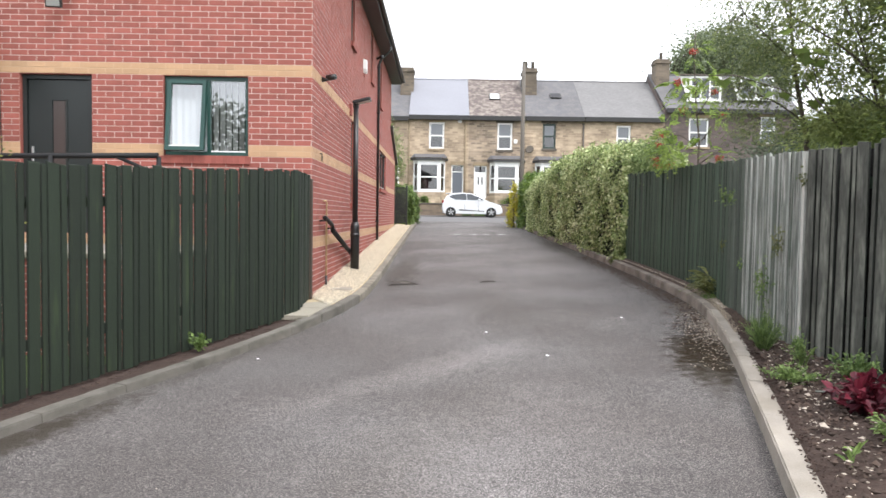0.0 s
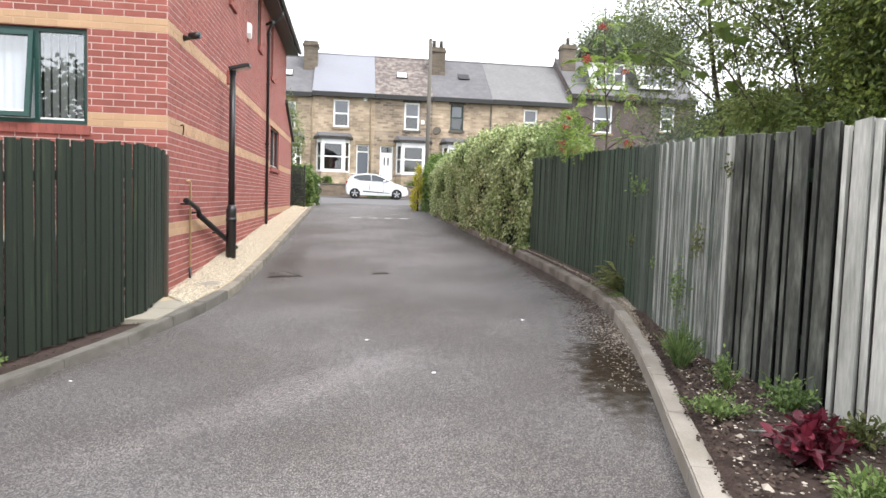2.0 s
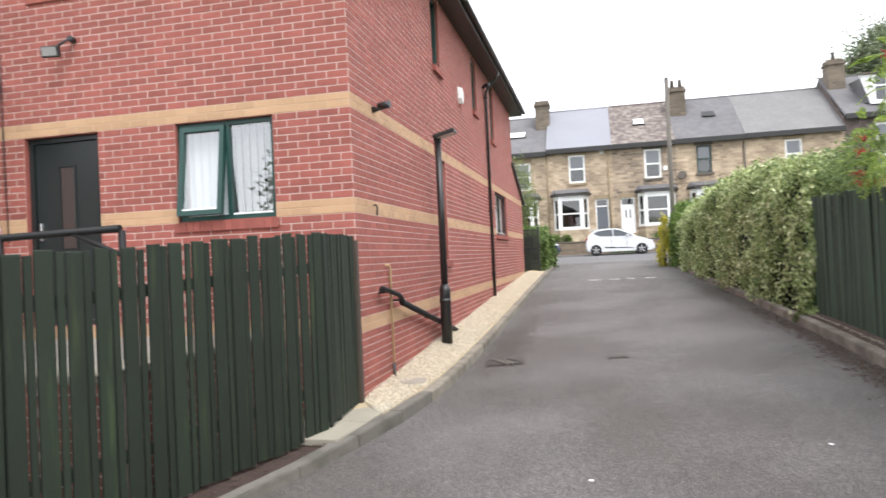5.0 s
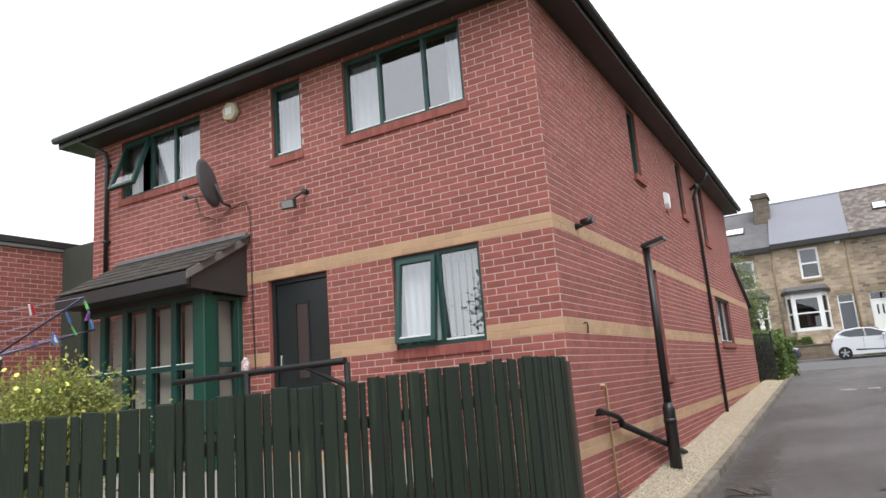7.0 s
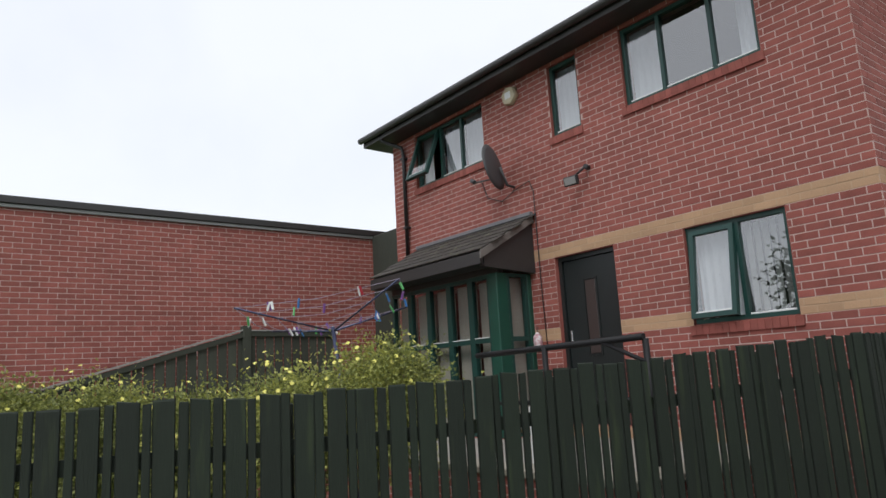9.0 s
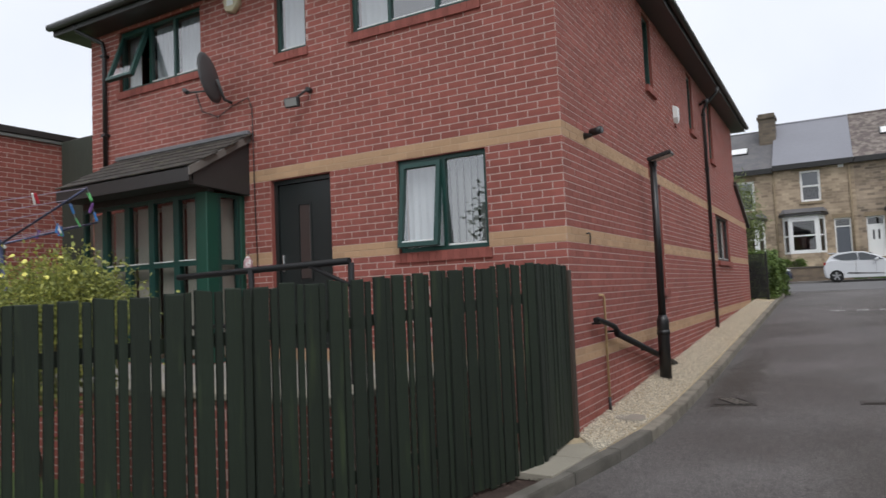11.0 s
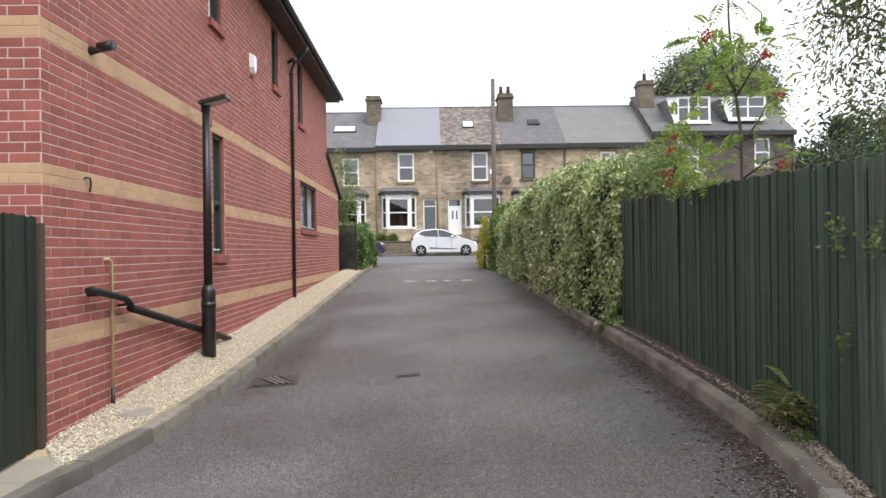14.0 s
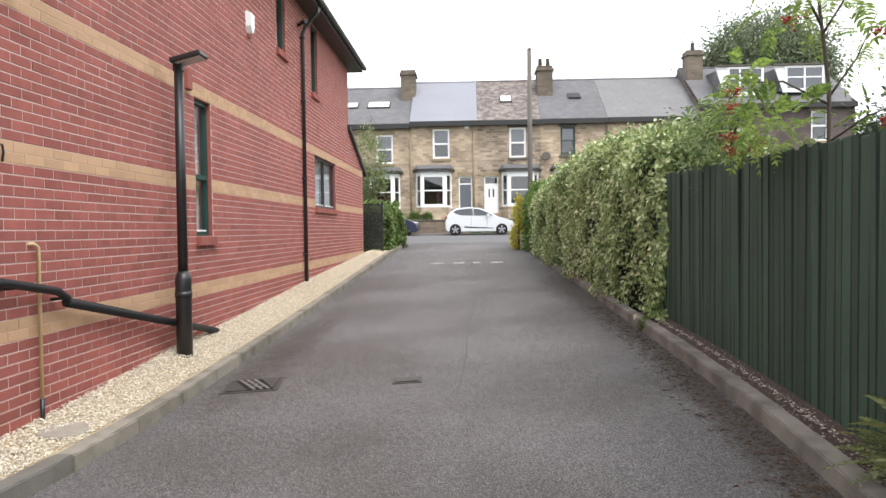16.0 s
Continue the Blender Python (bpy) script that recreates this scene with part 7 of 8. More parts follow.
tree("tree", (7.62, 11.08, 0.30), "dark spreading evergreen in the garden behind the fence", "tree", branchy((7.62, 11.08, 0.30), 3.0, 1.6, 10, 3), [((6.5, 11.6, 2.15), (1.2, 1.4, 0.42), 8000), ((7.9, 11.4, 2.5), (1.2, 1.6, 0.6), 6000), ((8.7, 13.10, 2.74), (1.4, 1.6, 0.8), 4500)], dark_leaf, bark, 33, 0.06, 0.02, "trees behind the fence")
tree("tree", (6.62, 4.45, -0.05), "bushy green tree beyond the weathered boards", "tree", branchy((6.62, 4.45, -0.05), 4.6, 1.6, 8, 4), [((6.21, 4.65, 3.5), (1.3, 1.5, 1.2), 16000), ((7.4, 6.0, 4.0), (1.3, 1.4, 1.2), 9000)], bush_leaf, bark, 34, 0.06, 0.027, "trees behind the fence")
SP = (3.98, 12.0, ground_z(3.98, 12.0))
tree("shrub", SP, "small-leaved green sapling between fence and hedge", "shrub", branchy(SP, 2.4, 0.5, 8, 5), [((3.85, 11.9, 2.1), (0.34, 0.45, 0.36), 1100), ((3.95, 12.5, 2.2), (0.3, 0.5, 0.3), 600)], shade_leaf, bark, 35, 0.055, 0.026)


def broad_leaf(base, way, up, size):
    """One lobed sycamore leaf: verts and faces."""
    way, up = unit(np.array(way, float)), np.array(up, float)
    side = unit(np.cross(way, up))
    up = np.cross(side, way)
    rim = ((0.0, 0.0), (0.28, -0.06), (0.52, 0.10), (0.34, 0.28), (0.58, 0.55), (0.28, 0.55), (0.16, 0.72), (0.0, 1.0))
    pts = list(rim) + [(-u, v) for u, v in rim[-2:0:-1]]
    verts = [np.array(base) + way * 0.45 * size] + [np.array(base) + (side * u + way * v + up * 0.22 * abs(u)) * size for u, v in pts]
    faces = [(0, k, k % len(pts) + 1) for k in range(1, len(pts) + 1)]
    return verts, faces


# sycamore branch reaching over the fence
SY = (4.6, 7.3, ground_z(4.6, 7.3))
sycamore = tagged(empty("sycamore", SY), "young sycamore with large lobed leaves over the fence", "tree")
syc_leaf = leaf_material("sycamore_leaf", (0.10, 0.145, 0.04), (0.24, 0.32, 0.09), 0.5, 0.4)
stems = [[(4.6, 7.3, -0.1), (4.55, 7.3, 1.2), (4.3, 7.25, 2.1), (3.9, 7.2, 2.5)], [(4.3, 7.25, 2.1), (3.7, 7.25, 2.45), (3.2, 7.3, 2.6), (2.85, 7.35, 2.6)], [(4.1, 7.2, 2.35), (3.8, 6.9, 2.7), (3.5, 6.7, 2.95)], [(4.3, 7.25, 2.1), (4.2, 7.6, 2.6), (4.1, 7.9, 3.1)]]
for i, pts in enumerate(stems):
    part("trunk" if i == 0 else "limb", tube([Vector(p) - Vector(SY) for p in pts], [(0.02 if i == 0 else 0.007) - (0.012 if i == 0 else 0.004) * k / (len(pts) - 1) for k in range(len(pts))], 7), bark, sycamore)
rnd = random.Random(23)
verts, faces = [], []
for i, count in ((1, 13), (2, 7), (3, 9), (0, 5)):
    line = stems[i]
    for k in range(count):
        u = 0.3 + 0.7 * (k + rnd.random()) / count
        f = u * (len(line) - 1)
        a = min(int(f), len(line) - 2)
        q = Vector(line[a]).lerp(Vector(line[a + 1]), f - a) - Vector(SY)
        w = Vector((rnd.uniform(-1, 1), rnd.uniform(-1, 1), rnd.uniform(-0.7, 0.35))).normalized()
        v, fc = broad_leaf(q + w * 0.08, w, (rnd.uniform(-0.4, 0.4), rnd.uniform(-0.4, 0.4), 1.0), rnd.uniform(0.11, 0.18))
        faces += [tuple(n + len(verts) for n in t) for t in fc]
        verts += v
part_mesh("crown", mesh_of("crown", np.array(verts), np.array(faces), syc_leaf), syc_leaf, sycamore)
for i, (x, y, z, r) in enumerate(((-2.0, 46.5, 2.05, 0.42), (-1.2, 46.55, 2.0, 0.38), (4.6, 46.5, 2.0, 0.45), (5.6, 46.5, 1.95, 0.4))):
    base = (x, y, 1.3)
    tree("garden_shrub", base, "low dark shrub behind the garden wall", "shrub", [([base, (x, y, 1.7), (x, y, z)], 0.03, 0.01)], [((x, y, z), (r, r * 0.8, 0.28), 1500), ((x + 0.15, y, z + 0.12), (r * 0.6, r * 0.6, 0.22), 700)], hedge_green, bark, 90 + i, 0.07, 0.035, "shrubs in the front gardens")
# distant trees
tree("tree", (28.68, 70.52, 0.77), "large dark broadleaf tree beyond the houses", "tree", [([(28.68, 70.52, 0.77), (28.65, 70.67, 7.71), (28.91, 70.84, 15.65)], 0.6, 0.2), ([(28.65, 70.67, 7.71), (25.62, 69.88, 12.68), (23.12, 70.02, 15.64)], 0.3, 0.1), ([(28.64, 70.69, 8.71), (31.59, 70.71, 13.68), (33.56, 70.72, 16.67)], 0.3, 0.1)], [((28.90, 70.88, 16.8), (4.6, 4.4, 3.5), 24000), ((25.60, 69.95, 15.4), (2.3, 2.3, 2.3), 8000), ((32.6, 70.72, 15.4), (2.5, 2.5, 2.7), 10000), ((28.62, 70.78, 12.67), (5, 4, 3), 6000)], far_leaf, bark, 41, 0.26, 0.16, "distant trees")
for i, (x, y, hgt) in enumerate(((31.0, 60, 8.5), (34.4, 59, 10.9), (38.9, 61, 11.9), (43.9, 59, 10.9), (49.4, 62, 12.4))):
    tree("conifer", (x, y, 0.9), "dark conifer beyond the end house", "conifer", [([(x, y, 0.9), (x, y, 5), (x, y, hgt)], 0.3, 0.06)], [((x, y, 3.6), (3.2, 2.6, 2.5), 1800), ((x, y, 6.5), (2.4, 2.2, 2.4), 1500), ((x, y, hgt - 1.5), (1.9, 1.7, 2.0), 1300)], conifer_leaf, bark, 50 + i, 0.5, 0.22, "distant conifers")
tree("tree", (-2.30, 30.95, 0.60), "small leafy street tree behind the hedge", "tree", branchy((-2.30, 30.95, 0.60), 3.4, 0.8, 7, 6), [((-2.32, 31.02, 3.78), (0.7, 0.75, 1.15), 3000), ((-2.17, 31.00, 2.99), (0.55, 0.6, 0.6), 1200)], willow_leaf, bark, 36, 0.10, 0.04)
tree("tree", (-7.6, -4.6, -0.9), "dark garden tree behind the drive", "tree", [([(-7.6, -4.6, -0.9), (-7.6, -4.6, 1.2), (-7.5, -4.6, 3.0)], 0.1, 0.03)], [((-7.6, -4.6, 3.2), (1.7, 1.6, 1.3), 3800), ((-6.0, -5.0, 2.6), (1.2, 1.0, 0.9), 1600)], conifer_leaf, bark, 37, 0.16, 0.09)

# potentilla shrubs in the garden
yellow_flower = material("yellow_petal", (0.84, 0.78, 0.20), 0.6)
potentilla = leaf_material("potentilla_leaf", (0.11, 0.13, 0.035), (0.52, 0.52, 0.13), 0.5, 0.3, (0.26, 0.29, 0.085))
for i, (x, y, z, r) in enumerate(((-4.1, 5.42, 1.15, 0.52), (-4.5, 4.85, 1.0, 0.5), (-4.9, 4.25, 0.86, 0.48), (-5.25, 3.65, 0.95, 0.52), (-5.6, 3.0, 1.0, 0.5))):
    base = (x, y, -0.2)
    ob = tree("potentilla_shrub", base, "bushy potentilla shrub dotted with yellow flowers", "shrub", [([base, (x, y, 0.3), (x + 0.05, y, z)], 0.03, 0.008), ([(x, y, 0.1), (x - 0.2, y, 0.7), (x - 0.3, y + 0.1, z)], 0.015, 0.005), ([(x, y, 0.1), (x + 0.2, y - 0.1, 0.7), (x + 0.3, y - 0.1, z)], 0.015, 0.005)],
              [((x, y, z), (r, r, 0.43), 12000), ((x + 0.12, y + 0.08, z + 0.22), (r * 0.72, r * 0.72, 0.30), 8000)], potentilla, bark, 60 + i, 0.028, 0.017, "yellow shrubs along the fence")
    rs2 = np.random.RandomState(70 + i)
    d = unit(rs2.normal(size=(64, 3)) + np.array((0, -0.1, 0.5)))
    p = np.array((0, 0, z + 0.2 + 0.2)) + d * np.array((r, r, 0.48)) * rs2.uniform(0.85, 1.12, (64, 1))
    q, w = np.repeat(p, 5, 0), []
    for k in range(64):
        t1 = unit(np.cross(d[k], (0.3, 0.2, 1.0)))
        t2 = np.cross(d[k], t1)
        w += [t1 * math.cos(a) + t2 * math.sin(a) for a in (2 * math.pi * j / 5 for j in range(5))]
    part_mesh("flower", leaves_mesh("flower", q, np.array(w), np.repeat(d, 5, 0), 0.018, 0.018, yellow_flower), yellow_flower, ob)["kind"] = "stuff"

# rotary clothes dryer with pegs
RD = (-5.53, 6.145, -0.2)
dryer = tagged(empty("rotary_dryer", RD), "rotary clothes dryer with coloured pegs on its lines", "clothes dryer")
dryer.matrix_basis = pose(*RD, 3.3, -7.7, 0)
steel = material("dryer_metal", (0.07, 0.08, 0.14), 0.4, 0.7)
line_mat = material("dryer_line", (0.38, 0.33, 0.42), 0.6)
part("pole", tube([(0, 0, 0), (0, 0, 2.22)], 0.022, 8), steel, dryer)
arms = []
for k in range(4):
    a = radians(8.4 + 90 * k)
    tip = Vector((1.11 * math.cos(a), 1.11 * math.sin(a), 2.43))
    arms.append(tip)
    part("arm", tube([(0, 0, 2.175), tip], 0.010, 6), steel, dryer)
hub = Vector((0, 0, 2.175))
for level in (1.0, 0.8, 0.6, 0.4):
    for k in range(4):
        a, b = hub.lerp(arms[k], level), hub.lerp(arms[(k + 1) % 4], level)
        part("line", tube([a, a.lerp(b, 0.5) - Vector((0, 0, 0.05)), b], 0.0035, 4), line_mat, dryer)
peg_mats = [material("peg_" + n, c, 0.5) for n, c in (("white", (0.7, 0.7, 0.68)), ("blue", (0.05, 0.2, 0.5)), ("red", (0.5, 0.03, 0.05)), ("green", (0.1, 0.4, 0.12)), ("purple", (0.2, 0.08, 0.3)))]
rnd = random.Random(9)
for k in range(34):
    s = rnd.randrange(4)
    level = rnd.choice((1.0, 1.0, 0.8, 0.6))
    u = rnd.uniform(0.05, 0.95)
    a, b = hub.lerp(arms[s], level), hub.lerp(arms[(s + 1) % 4], level)
    q = a.lerp(b, u) - Vector((0, 0, 0.1 * (0.5 - abs(u - 0.5))))
    part("peg", box(-0.008, 0.008, -0.011, 0.011, -0.07, 0.022, 0.002, Matrix.Translation(q) @ pose(0, 0, 0, rnd.uniform(-25, 25), rnd.uniform(-25, 25), rnd.uniform(0, 180))), rnd.choice(peg_mats), dryer)

# back garden fence
brown_wood = material("dark_panel_wood", (0.05, 0.055, 0.04), 0.85, grain=0.5, grain_scale=10, stretch=(6, 6, 0.5), each=0.4)
bf = tagged(empty("garden_fence", (-9.7, 6.0, 0.0)), "dark slatted garden fence before the brick wall", "fence")
bmesh_board = board_mesh(0.141, brown_wood, 3)
y = 2.5
while y < 8.1:
    t = 1.15 + 0.27 * (y - 2.5) if y < 6.6 else 2.24
    ob = new("board", bmesh_board)
    ob.parent = bf
    ob.matrix_basis = pose(0, y - 6.0, -0.25, 0, 0, 90) @ Matrix.Diagonal((0.93, 1, t + 0.25, 1))
    y += 0.15
part("top_rail", prism([(2.4 - 6, 1.12), (6.62 - 6, 2.28), (8.1 - 6, 2.25), (8.1 - 6, 2.18), (6.62 - 6, 2.2), (2.4 - 6, 1.04)], -0.05, 0.05, YZ), brown_wood, bf)
# Pale strips added to paint the highlight along the top rail.
part("cap", prism([(2.4 - 6, 1.145), (6.55 - 6, 2.305), (6.55 - 6, 2.28), (2.4 - 6, 1.121)], -0.055, 0.06, YZ), grey_edge, bf, "pale top strip, the rail's highlight put into colour")
part("cap", prism([(6.68 - 6, 2.302), (8.1 - 6, 2.274), (8.1 - 6, 2.252), (6.68 - 6, 2.28)], -0.055, 0.06, YZ), grey_edge, bf, "pale top strip, the rail's highlight put into colour")
part("post", box(-0.07, 0.07, 6.55 - 6, 6.68 - 6, -0.25, 2.36, 0.01), brown_wood, bf)

# black mesh gate by the hedge
gate = tagged(empty("mesh_fence", (-2.78, 26.35, ground_z(-2.78, 26.35) + 0.06), 90), "black metal mesh fence panel beside the hedge", "fence")
for y in (-1.55, 1.55):
    part("post", box(-0.03, 0.03, y - 0.03, y + 0.03, 0, 1.55, 0.004), black, gate)
for z in (0.12, 0.8, 1.45):
    part("rail", box(-0.012, 0.012, -1.52, 1.52, z, z + 0.03), black, gate)
wire = bmesh.new()
add_box(wire, -0.004, 0.004, -0.011, 0.011, 0.12, 1.46)
wire_me = bpy.data.meshes.new("bar")
wire.to_mesh(wire_me)
wire.free()
wire_me.materials.append(black)
for k in range(90):
    ob = new("bar", wire_me)
    ob.parent = gate
    ob.matrix_basis = pose(0, -1.5 + 3.0 * k / 89, 0)

# small plants by the kerb
weed_leaf = leaf_material("weed_leaf", (0.07, 0.125, 0.035), (0.26, 0.36, 0.11))
dull_weed = leaf_material("dull_weed", (0.05, 0.08, 0.02), (0.2, 0.2, 0.07))
red_leaf = leaf_material("burgundy_leaf", (0.024, 0.004, 0.009), (0.24, 0.026, 0.05), 0.55, 0.2)
lime_leaf = leaf_material("lime_leaf", (0.14, 0.25, 0.02), (0.42, 0.5, 0.08), 0.5, 0.35)


def clump(name, x, y, dz, r, h, count, leaf_len, width, mat, label, seed, upright=0.6):
    root = tagged(empty(name, (x, y, ground_z(x, y) + dz)), label, "plant")
    rs = np.random.RandomState(seed)
    stems = max(6, count // 14)
    a = rs.uniform(0, 2 * np.pi, stems)
    lean = rs.rand(stems) ** 0.7
    top = np.stack([np.cos(a) * r * lean, np.sin(a) * r * lean, h * rs.uniform(0.6, 1.05, stems) * (1 - 0.45 * lean)], 1)
    bm = bmesh.new()
    for t in top:
        add_tube(bm, [(0.15 * t[0], 0.15 * t[1], -0.02), (0.55 * t[0], 0.55 * t[1], 0.6 * t[2]), t], [0.004, 0.003, 0.0015], 4, False)
    part("stem", bm, mat, root)["kind"] = "stuff"
    k = rs.randint(0, stems, count)
    u = rs.uniform(0.25, 1.0, count)[:, None]
    p = top[k] * u * np.array((1, 1, 1)) + rs.normal(size=(count, 3)) * 0.012
    p[:, 2] = np.maximum(p[:, 2], 0.005)
    way = unit(np.concatenate([top[k][:, :2], np.zeros((count, 1))], 1) / r + rs.normal(size=(count, 3)) * 0.7 + np.array((0, 0, upright)))
    ln = leaf_len * rs.uniform(0.6, 1.3, count)
    part_mesh("foliage", leaves_mesh("foliage", p, way, unit(rs.normal(size=(count, 3)) * 0.4 + np.array((0, 0, 1.0))), ln, ln * width, mat), mat, root)["kind"] = "stuff"
    return root


fern_leaf = leaf_material("fern_leaf", (0.06, 0.10, 0.03), (0.30, 0.30, 0.11))
clump("weed", 2.70, 5.35, 0.14, 0.18, 0.34, 1300, 0.022, 0.35, weed_leaf, "fine-leaved green weed at the kerb", 1)
clump("weed", 2.74, 4.82, 0.15, 0.14, 0.24, 260, 0.03, 0.5, weed_leaf, "small green weed in the soil bed", 2)
clump("weed", 2.47, 4.43, 0.13, 0.24, 0.13, 560, 0.026, 0.5, weed_leaf, "low sprawling weed on bare soil", 3)
clump("weed", 2.85, 4.42, 0.14, 0.2, 0.22, 380, 0.035, 0.5, weed_leaf, "bright green weed against the fence", 4)
clump("heuchera", 2.55, 3.76, 0.13, 0.19, 0.25, 420, 0.07, 0.62, red_leaf, "deep red heuchera clump in the bed", 5, 0.3)
clump("weed", 2.44, 3.29, 0.13, 0.15, 0.22, 420, 0.034, 0.5, weed_leaf, "green leafy plant in the bed", 6)
clump("shrub", 2.56, 2.88, 0.13, 0.32, 0.46, 1400, 0.032, 0.6, lime_leaf, "yellow-green variegated shrub in the bed", 7)
clump("shrub", 2.74, 2.85, 0.13, 0.32, 0.72, 1700, 0.042, 0.6, weed_leaf, "bushy green rounded-leaf shrub in the bed", 17)
clump("weed", 2.88, 3.87, 0.13, 0.16, 0.22, 240, 0.04, 0.5, dull_weed, "green weed beside the fence foot", 8)
clump("sprout", 2.06, 3.08, 0.13, 0.05, 0.08, 9, 0.09, 0.28, weed_leaf, "single bright green sprout by the kerb", 9, 0.8)
FP = (3.52, 8.46, ground_z(3.52, 8.46) + 0.12)
fern = tagged(empty("fern", FP), "arching brownish-green fern at the fence foot", "plant")
rs = np.random.RandomState(10)
a = rs.uniform(math.pi * 0.45, math.pi * 1.6, 46)
fb = np.stack([0.05 * np.cos(a), 0.05 * np.sin(a), rs.uniform(0.0, 0.22, 46)], 1)
fw = np.stack([0.75 * np.cos(a), np.sin(a), rs.uniform(0.1, 0.95, 46)], 1)
b, w, n, ln = fronds(rs, fb, fw, 0.31, 13)
part_mesh("frond", leaves_mesh("frond", b, w, n, ln * 0.42, ln * 0.17, fern_leaf), fern_leaf, fern)["kind"] = "stuff"
clump("weed", 3.37, 8.15, 0.11, 0.12, 0.07, 160, 0.03, 0.4, weed_leaf, "low green weed by the fern", 11)
clump("weed", -2.09, 6.21, 0.1, 0.1, 0.16, 220, 0.035, 0.6, weed_leaf, "bright green weed below the fence", 12)
clump("weed", 3.26, 12.60, 0.1, 0.1, 0.16, 120, 0.03, 0.4, dull_weed, "wispy weed at the fence end", 13)
for i, (x, y, z, r, n) in enumerate(((3.19, 7.18, 1.30, 0.07, 60), (2.95, 5.63, 0.88, 0.08, 90), (2.98, 5.96, 0.50, 0.14, 170), (2.97, 5.30, 1.40, 0.05, 40), (3.29, 7.62, 1.34, 0.07, 60), (3.28, 7.57, 0.78, 0.06, 40), (3.10, 6.66, 0.63, 0.05, 30))):
    rs3 = np.random.RandomState(90 + i)
    p = rs3.normal(size=(n, 3)) * np.array((0.02, r * 0.5, r * 0.7)) + np.array((-0.02, 0, 0))
    me = leaves_mesh("ivy_tuft", p, unit(rs3.normal(size=(n, 3)) + np.array((-0.6, 0, -0.2))), unit(rs3.normal(size=(n, 3)) * 0.5 + np.array((-1.0, 0, 0.3))), 0.03 * rs3.uniform(0.6, 1.2, n), 0.018, dull_weed if i % 2 else weed_leaf)
    ob = tagged(part_mesh("ivy_tuft", me, weed_leaf), "small tuft of leaves growing through the fence", "plant", "tufts in the fence", "stuff")
    ob.matrix_basis = pose(x, y, z)

# litter, chips and fallen leaves
rs = np.random.RandomState(77)
litter_brown = material("fallen_leaf", (0.055, 0.034, 0.026), 0.9, island=0.8)
petal = material("pale_chip", (0.40, 0.345, 0.285), 0.9, island=1.1)
spots, sz = [], []
while len(spots) < 2600:
    y = rs.uniform(5.3, 13.2)
    if not (5.6 < y < 8.4 or rs.rand() < 0.5):
        continue
    x = line_x(FINE_R, y) - abs(rs.normal()) * (0.24 if y < 8.4 else 0.14) - 0.01
    spots.append((x, y, ground_z(x, y) + 0.006))
    sz.append(rs.uniform(0.004, 0.012) if y < 8.0 else rs.uniform(0.003, 0.012))
tagged(new("leaf_litter", scatter_mesh("leaf_litter", spots, np.array(sz), litter_brown, 6, 0.25)), "brown fallen leaf litter along the kerb", "leaf litter", kind="stuff")
spots, sz = [], []
while len(spots) < 1500:
    y = rs.uniform(5.3, 8.6) if rs.rand() < 0.45 else 6.9 + 0.38 * rs.normal()
    x = line_x(FINE_R, y) - abs(rs.normal()) * 0.17 + 0.02
    top = ground_z(x, y) + (0.006 if x < line_x(FINE_R, y) else 0.115)
    spots.append((x, y, top))
    sz.append(rs.uniform(0.004, 0.011))
for k in range(1500):
    y = rs.uniform(2.4, 6.2)
    x = rs.uniform(line_x(FINE_R, y) + 0.18, line_x(FENCE_R, y) - 0.03)
    spots.append((x, y, ground_z(x, y) + 0.15))
    sz.append(rs.uniform(0.004, 0.014))
for k in range(900):
    y = rs.uniform(6.6, 13.2)
    x = rs.uniform(line_x(FINE_R, y) + 0.16, line_x(FENCE_R, y) - 0.05)
    spots.append((x, y, ground_z(x, y) + 0.125))
    sz.append(rs.uniform(0.005, 0.014))
for k in range(90):
    x, y = rs.uniform(-1.5, 2.8), rs.uniform(3, 16)
    spots.append((x, y, ground_z(x, y) + 0.004))
    sz.append(rs.uniform(0.003, 0.006))
tagged(new("pale_chips", scatter_mesh("pale_chips", spots, np.array(sz), petal, 7, 0.4)), "pale bark chips and petals scattered about", "debris", kind="stuff")
for k, (x, y) in enumerate(((-1.35, 7.77), (-1.53, 6.15), (1.08, 5.94), (0.61, 7.06), (2.18, 7.65))):
    tagged(part_mesh("paper_scrap", scatter_mesh("paper_scrap", [(0, 0, 0)], np.array([0.022 if k else 0.035]), white_paint, 10 + k, 0.4), white_paint), "small white scrap lying on the drive", "litter", "white scraps").matrix_basis = pose(x, y, ground_z(x, y) + 0.008)
for k, (x, y, r) in enumerate(((2.25, 3.84, 0.035), (2.18, 3.54, 0.03), (2.39, 4.08, 0.025), (2.12, 3.20, 0.03), (2.60, 4.53, 0.03), (2.27, 3.34, 0.022))):
    tagged(part_mesh("stone", scatter_mesh("stone", [(0, 0, 0)], np.array([r]), petal, 30 + k, 0.7), petal), "pale angular stone on the soil", "stone", "stones in the bed").matrix_basis = pose(x, y, ground_z(x, y) + 0.15)
tagged(part("twig", tube([(2.46, 4.13, ground_z(2.46, 4.13) + 0.16), (2.64, 4.06, ground_z(2.64, 4.06) + 0.165), (2.89, 4.02, ground_z(2.89, 4.02) + 0.17)], 0.007, 6), grey_wood), "thin dry twig lying on the soil", "twig")
rs = np.random.RandomState(78)
spots = []
while len(spots) < 500:
    y = rs.uniform(3.0, 8.3)
    x = rs.uniform(line_x(FENCE_L, y) + 0.03, line_x(FINE_L, y) - 0.13)
    spots.append((x, y, ground_z(x, y) + 0.09))
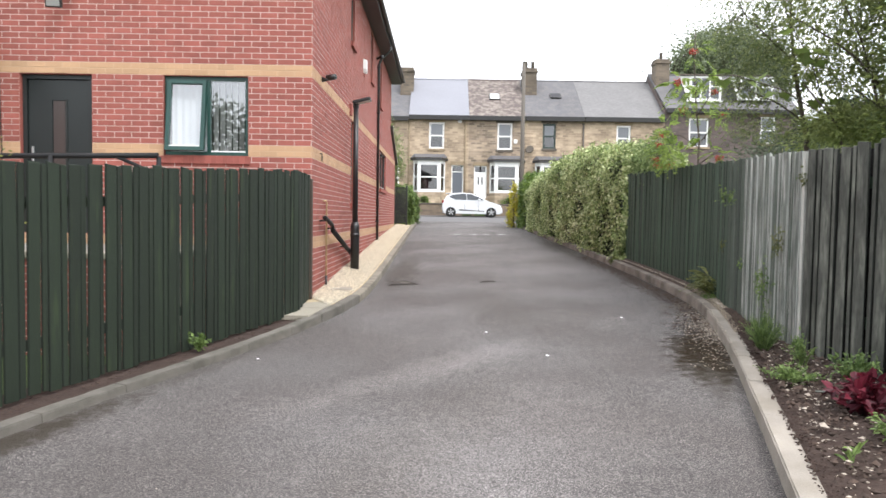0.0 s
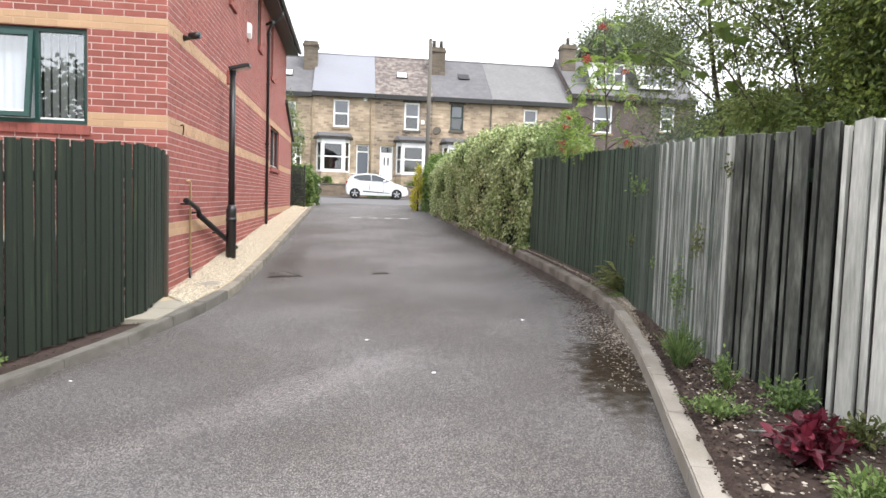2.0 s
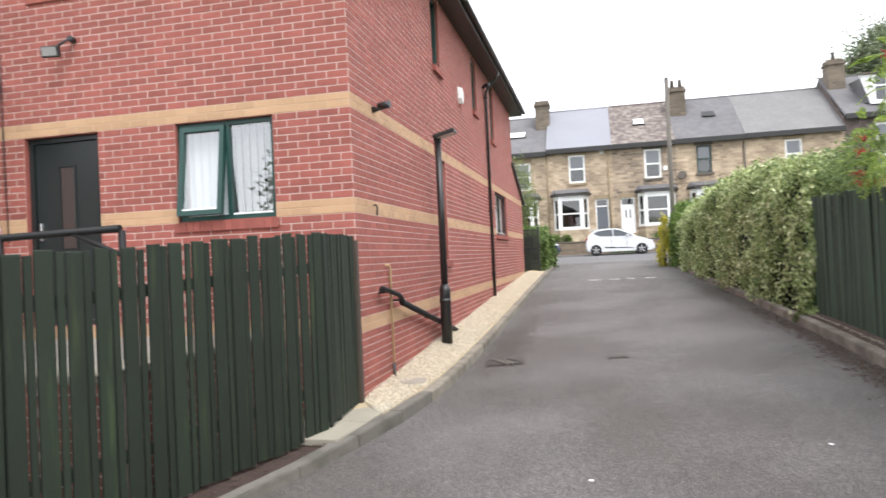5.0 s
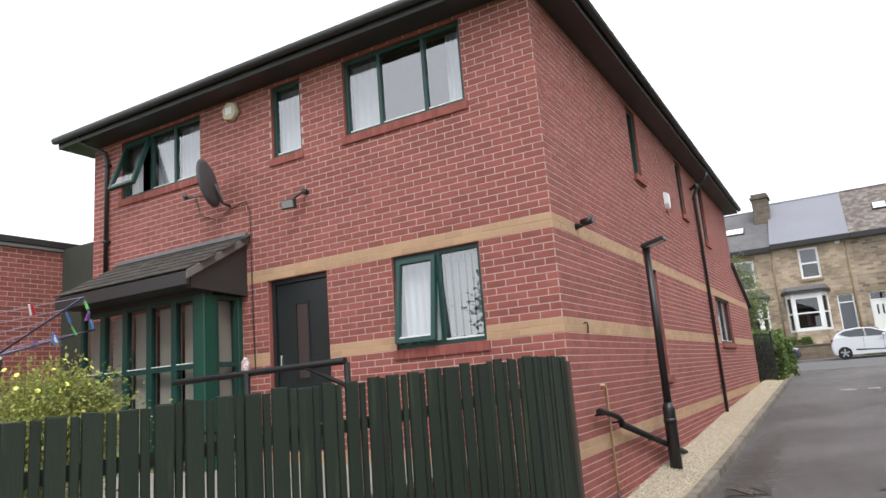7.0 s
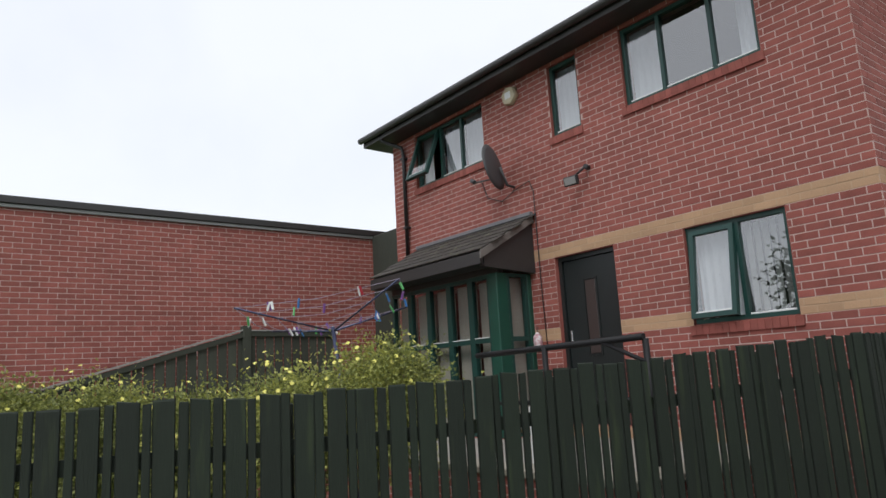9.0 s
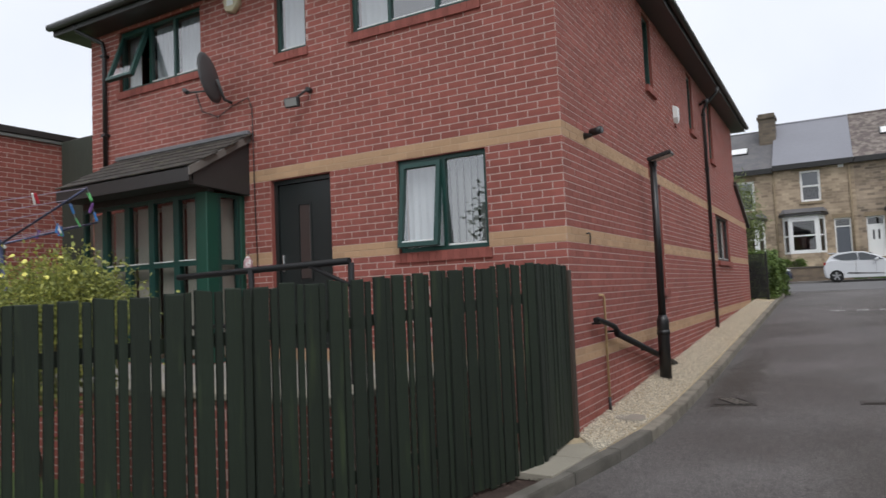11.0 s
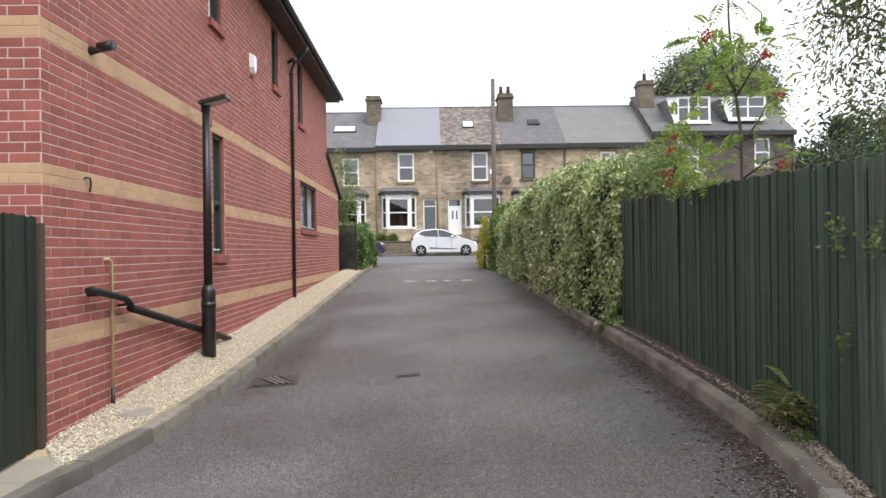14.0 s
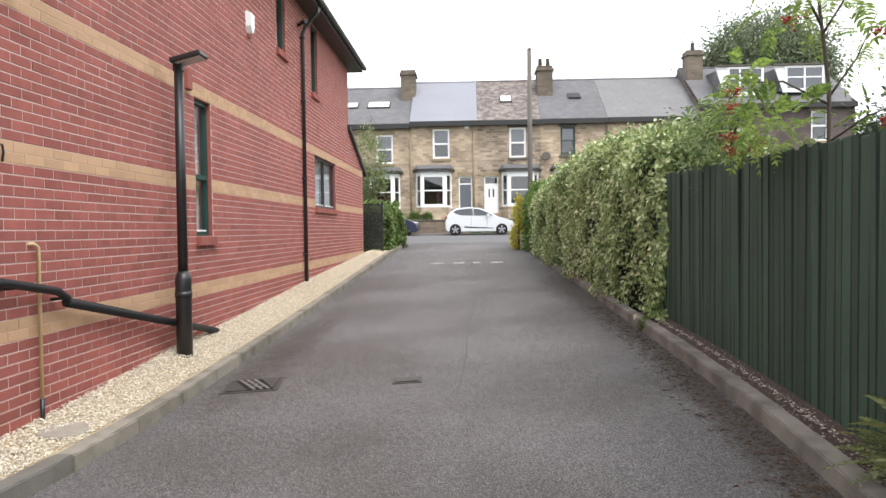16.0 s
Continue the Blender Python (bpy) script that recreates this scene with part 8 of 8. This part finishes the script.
tagged(new("leaf_litter", scatter_mesh("leaf_litter", spots, rs.uniform(0.006, 0.016, 500), litter_brown, 8, 0.4)), "dry brown leaf litter below the fence", "leaf litter", kind="stuff")

rs = np.random.RandomState(79)
spots = []
while len(spots) < 2600:
    y = rs.uniform(2.0, 7.2)
    x = rs.uniform(line_x(FINE_R, y) + 0.15, max(line_x(FENCE_R, y), line_x(FINE_R, y) + 0.2))
    spots.append((x, y, ground_z(x, y) + 0.152))
tagged(new("soil_clods", scatter_mesh("soil_clods", spots, rs.uniform(0.006, 0.026, 2600), material("soil_clod", (0.065, 0.044, 0.034), 0.95, island=0.8), 9, 0.7)), "loose dark soil clods in the bed", "soil", kind="stuff")
bag = tagged(empty("peg_bag", (-5.74, 8.93, 1.86)), "small pink and white peg bag on the porch", "bag")
part("bag_body", tube([(0, 0, -0.16), (0, 0, -0.12), (0, 0, 0.0), (0, 0, 0.06)], [0.03, 0.06, 0.055, 0.015], 10), material("bag_cloth", (0.5, 0.28, 0.3), 0.9, other=(0.7, 0.68, 0.68), mix_scale=25), bag)
part("hook", tube([(0, 0, 0.06), (0, 0.02, 0.12), (-0.04, 0.02, 0.13)], 0.005, 6), black, bag)

rs = np.random.RandomState(80)
spots = []
while len(spots) < 5200:
    y = 6.2 + 7.0 * rs.rand() ** 1.6
    if y > 8.8 and rs.rand() < 0.86:
        continue
    lo, hi = line_x(FINE_R, y) + 0.105, line_x(FENCE_R, y) - 0.02
    x = rs.uniform(lo, max(hi, lo + 0.05))
    spots.append((x, y, ground_z(x, y) + 0.108 + 0.04 * min(1.0, (x - lo) / 0.2)))
tagged(new("mulch", scatter_mesh("mulch", spots, rs.uniform(0.003, 0.011, 5200), material("dry_mulch", (0.27, 0.225, 0.17), 0.95, island=1.3), 12, 0.5)), "dry pale mulch and grit along the fence foot", "mulch", kind="stuff")

rs = np.random.RandomState(81)
spots = []
while len(spots) < 1500:
    y = 6.6 + 8.4 * rs.rand()
    x = line_x(FINE_R, y) - 0.03 - min(0.5, abs(rs.normal()) * 0.16)
    spots.append((x, y, ground_z(x, y) + 0.003))
tagged(new("leaf_litter", scatter_mesh("leaf_litter", spots, rs.uniform(0.008, 0.024, 1500), material("rotting_leaf", (0.062, 0.037, 0.023), 0.9, island=1.0), 13, 0.3)), "dark rotting leaf litter in the gutter", "leaf litter", kind="stuff")

rs = np.random.RandomState(82)
bm = bmesh.new()
for k in range(70):
    y = rs.uniform(5.4, 8.4) if k < 45 else rs.uniform(8.4, 13.0)
    x = line_x(FINE_R, y) - abs(rs.normal()) * 0.2 - 0.03
    a, half = rs.uniform(0, math.pi), rs.uniform(0.02, 0.075)
    z = ground_z(x, y) + 0.006
    add_tube(bm, [(x - half * math.cos(a), y - half * math.sin(a), z), (x + 0.006, y, z + 0.006), (x + half * math.cos(a), y + half * math.sin(a), z)], [0.0012, 0.0016, 0.001], 4, False)
ob = part("fallen_twigs", bm, material("dead_twig", (0.19, 0.135, 0.085), 0.9, grain=0.4, grain_scale=30))
tagged(ob, "thin dry twigs fallen along the kerb", "twigs", kind="stuff")
spots, sz = [], []
while len(spots) < 1700:
    y = rs.uniform(2.0, 6.8)
    lo = line_x(FINE_R, y) + 0.105
    x = lo + abs(rs.normal()) * 0.05 if rs.rand() < 0.5 else rs.uniform(lo + 0.03, line_x(FENCE_R, y) - 0.03)
    spots.append((x, y, ground_z(x, y) + 0.105 + 0.042 * min(1.0, (x - lo) / 0.1)))
    sz.append(rs.uniform(0.004, 0.013))
tagged(new("soil_clods", scatter_mesh("soil_clods", spots, np.array(sz), soil, 14, 0.7)), "dark crumbs of soil spilling onto the kerb", "soil", kind="stuff")

lay_late()
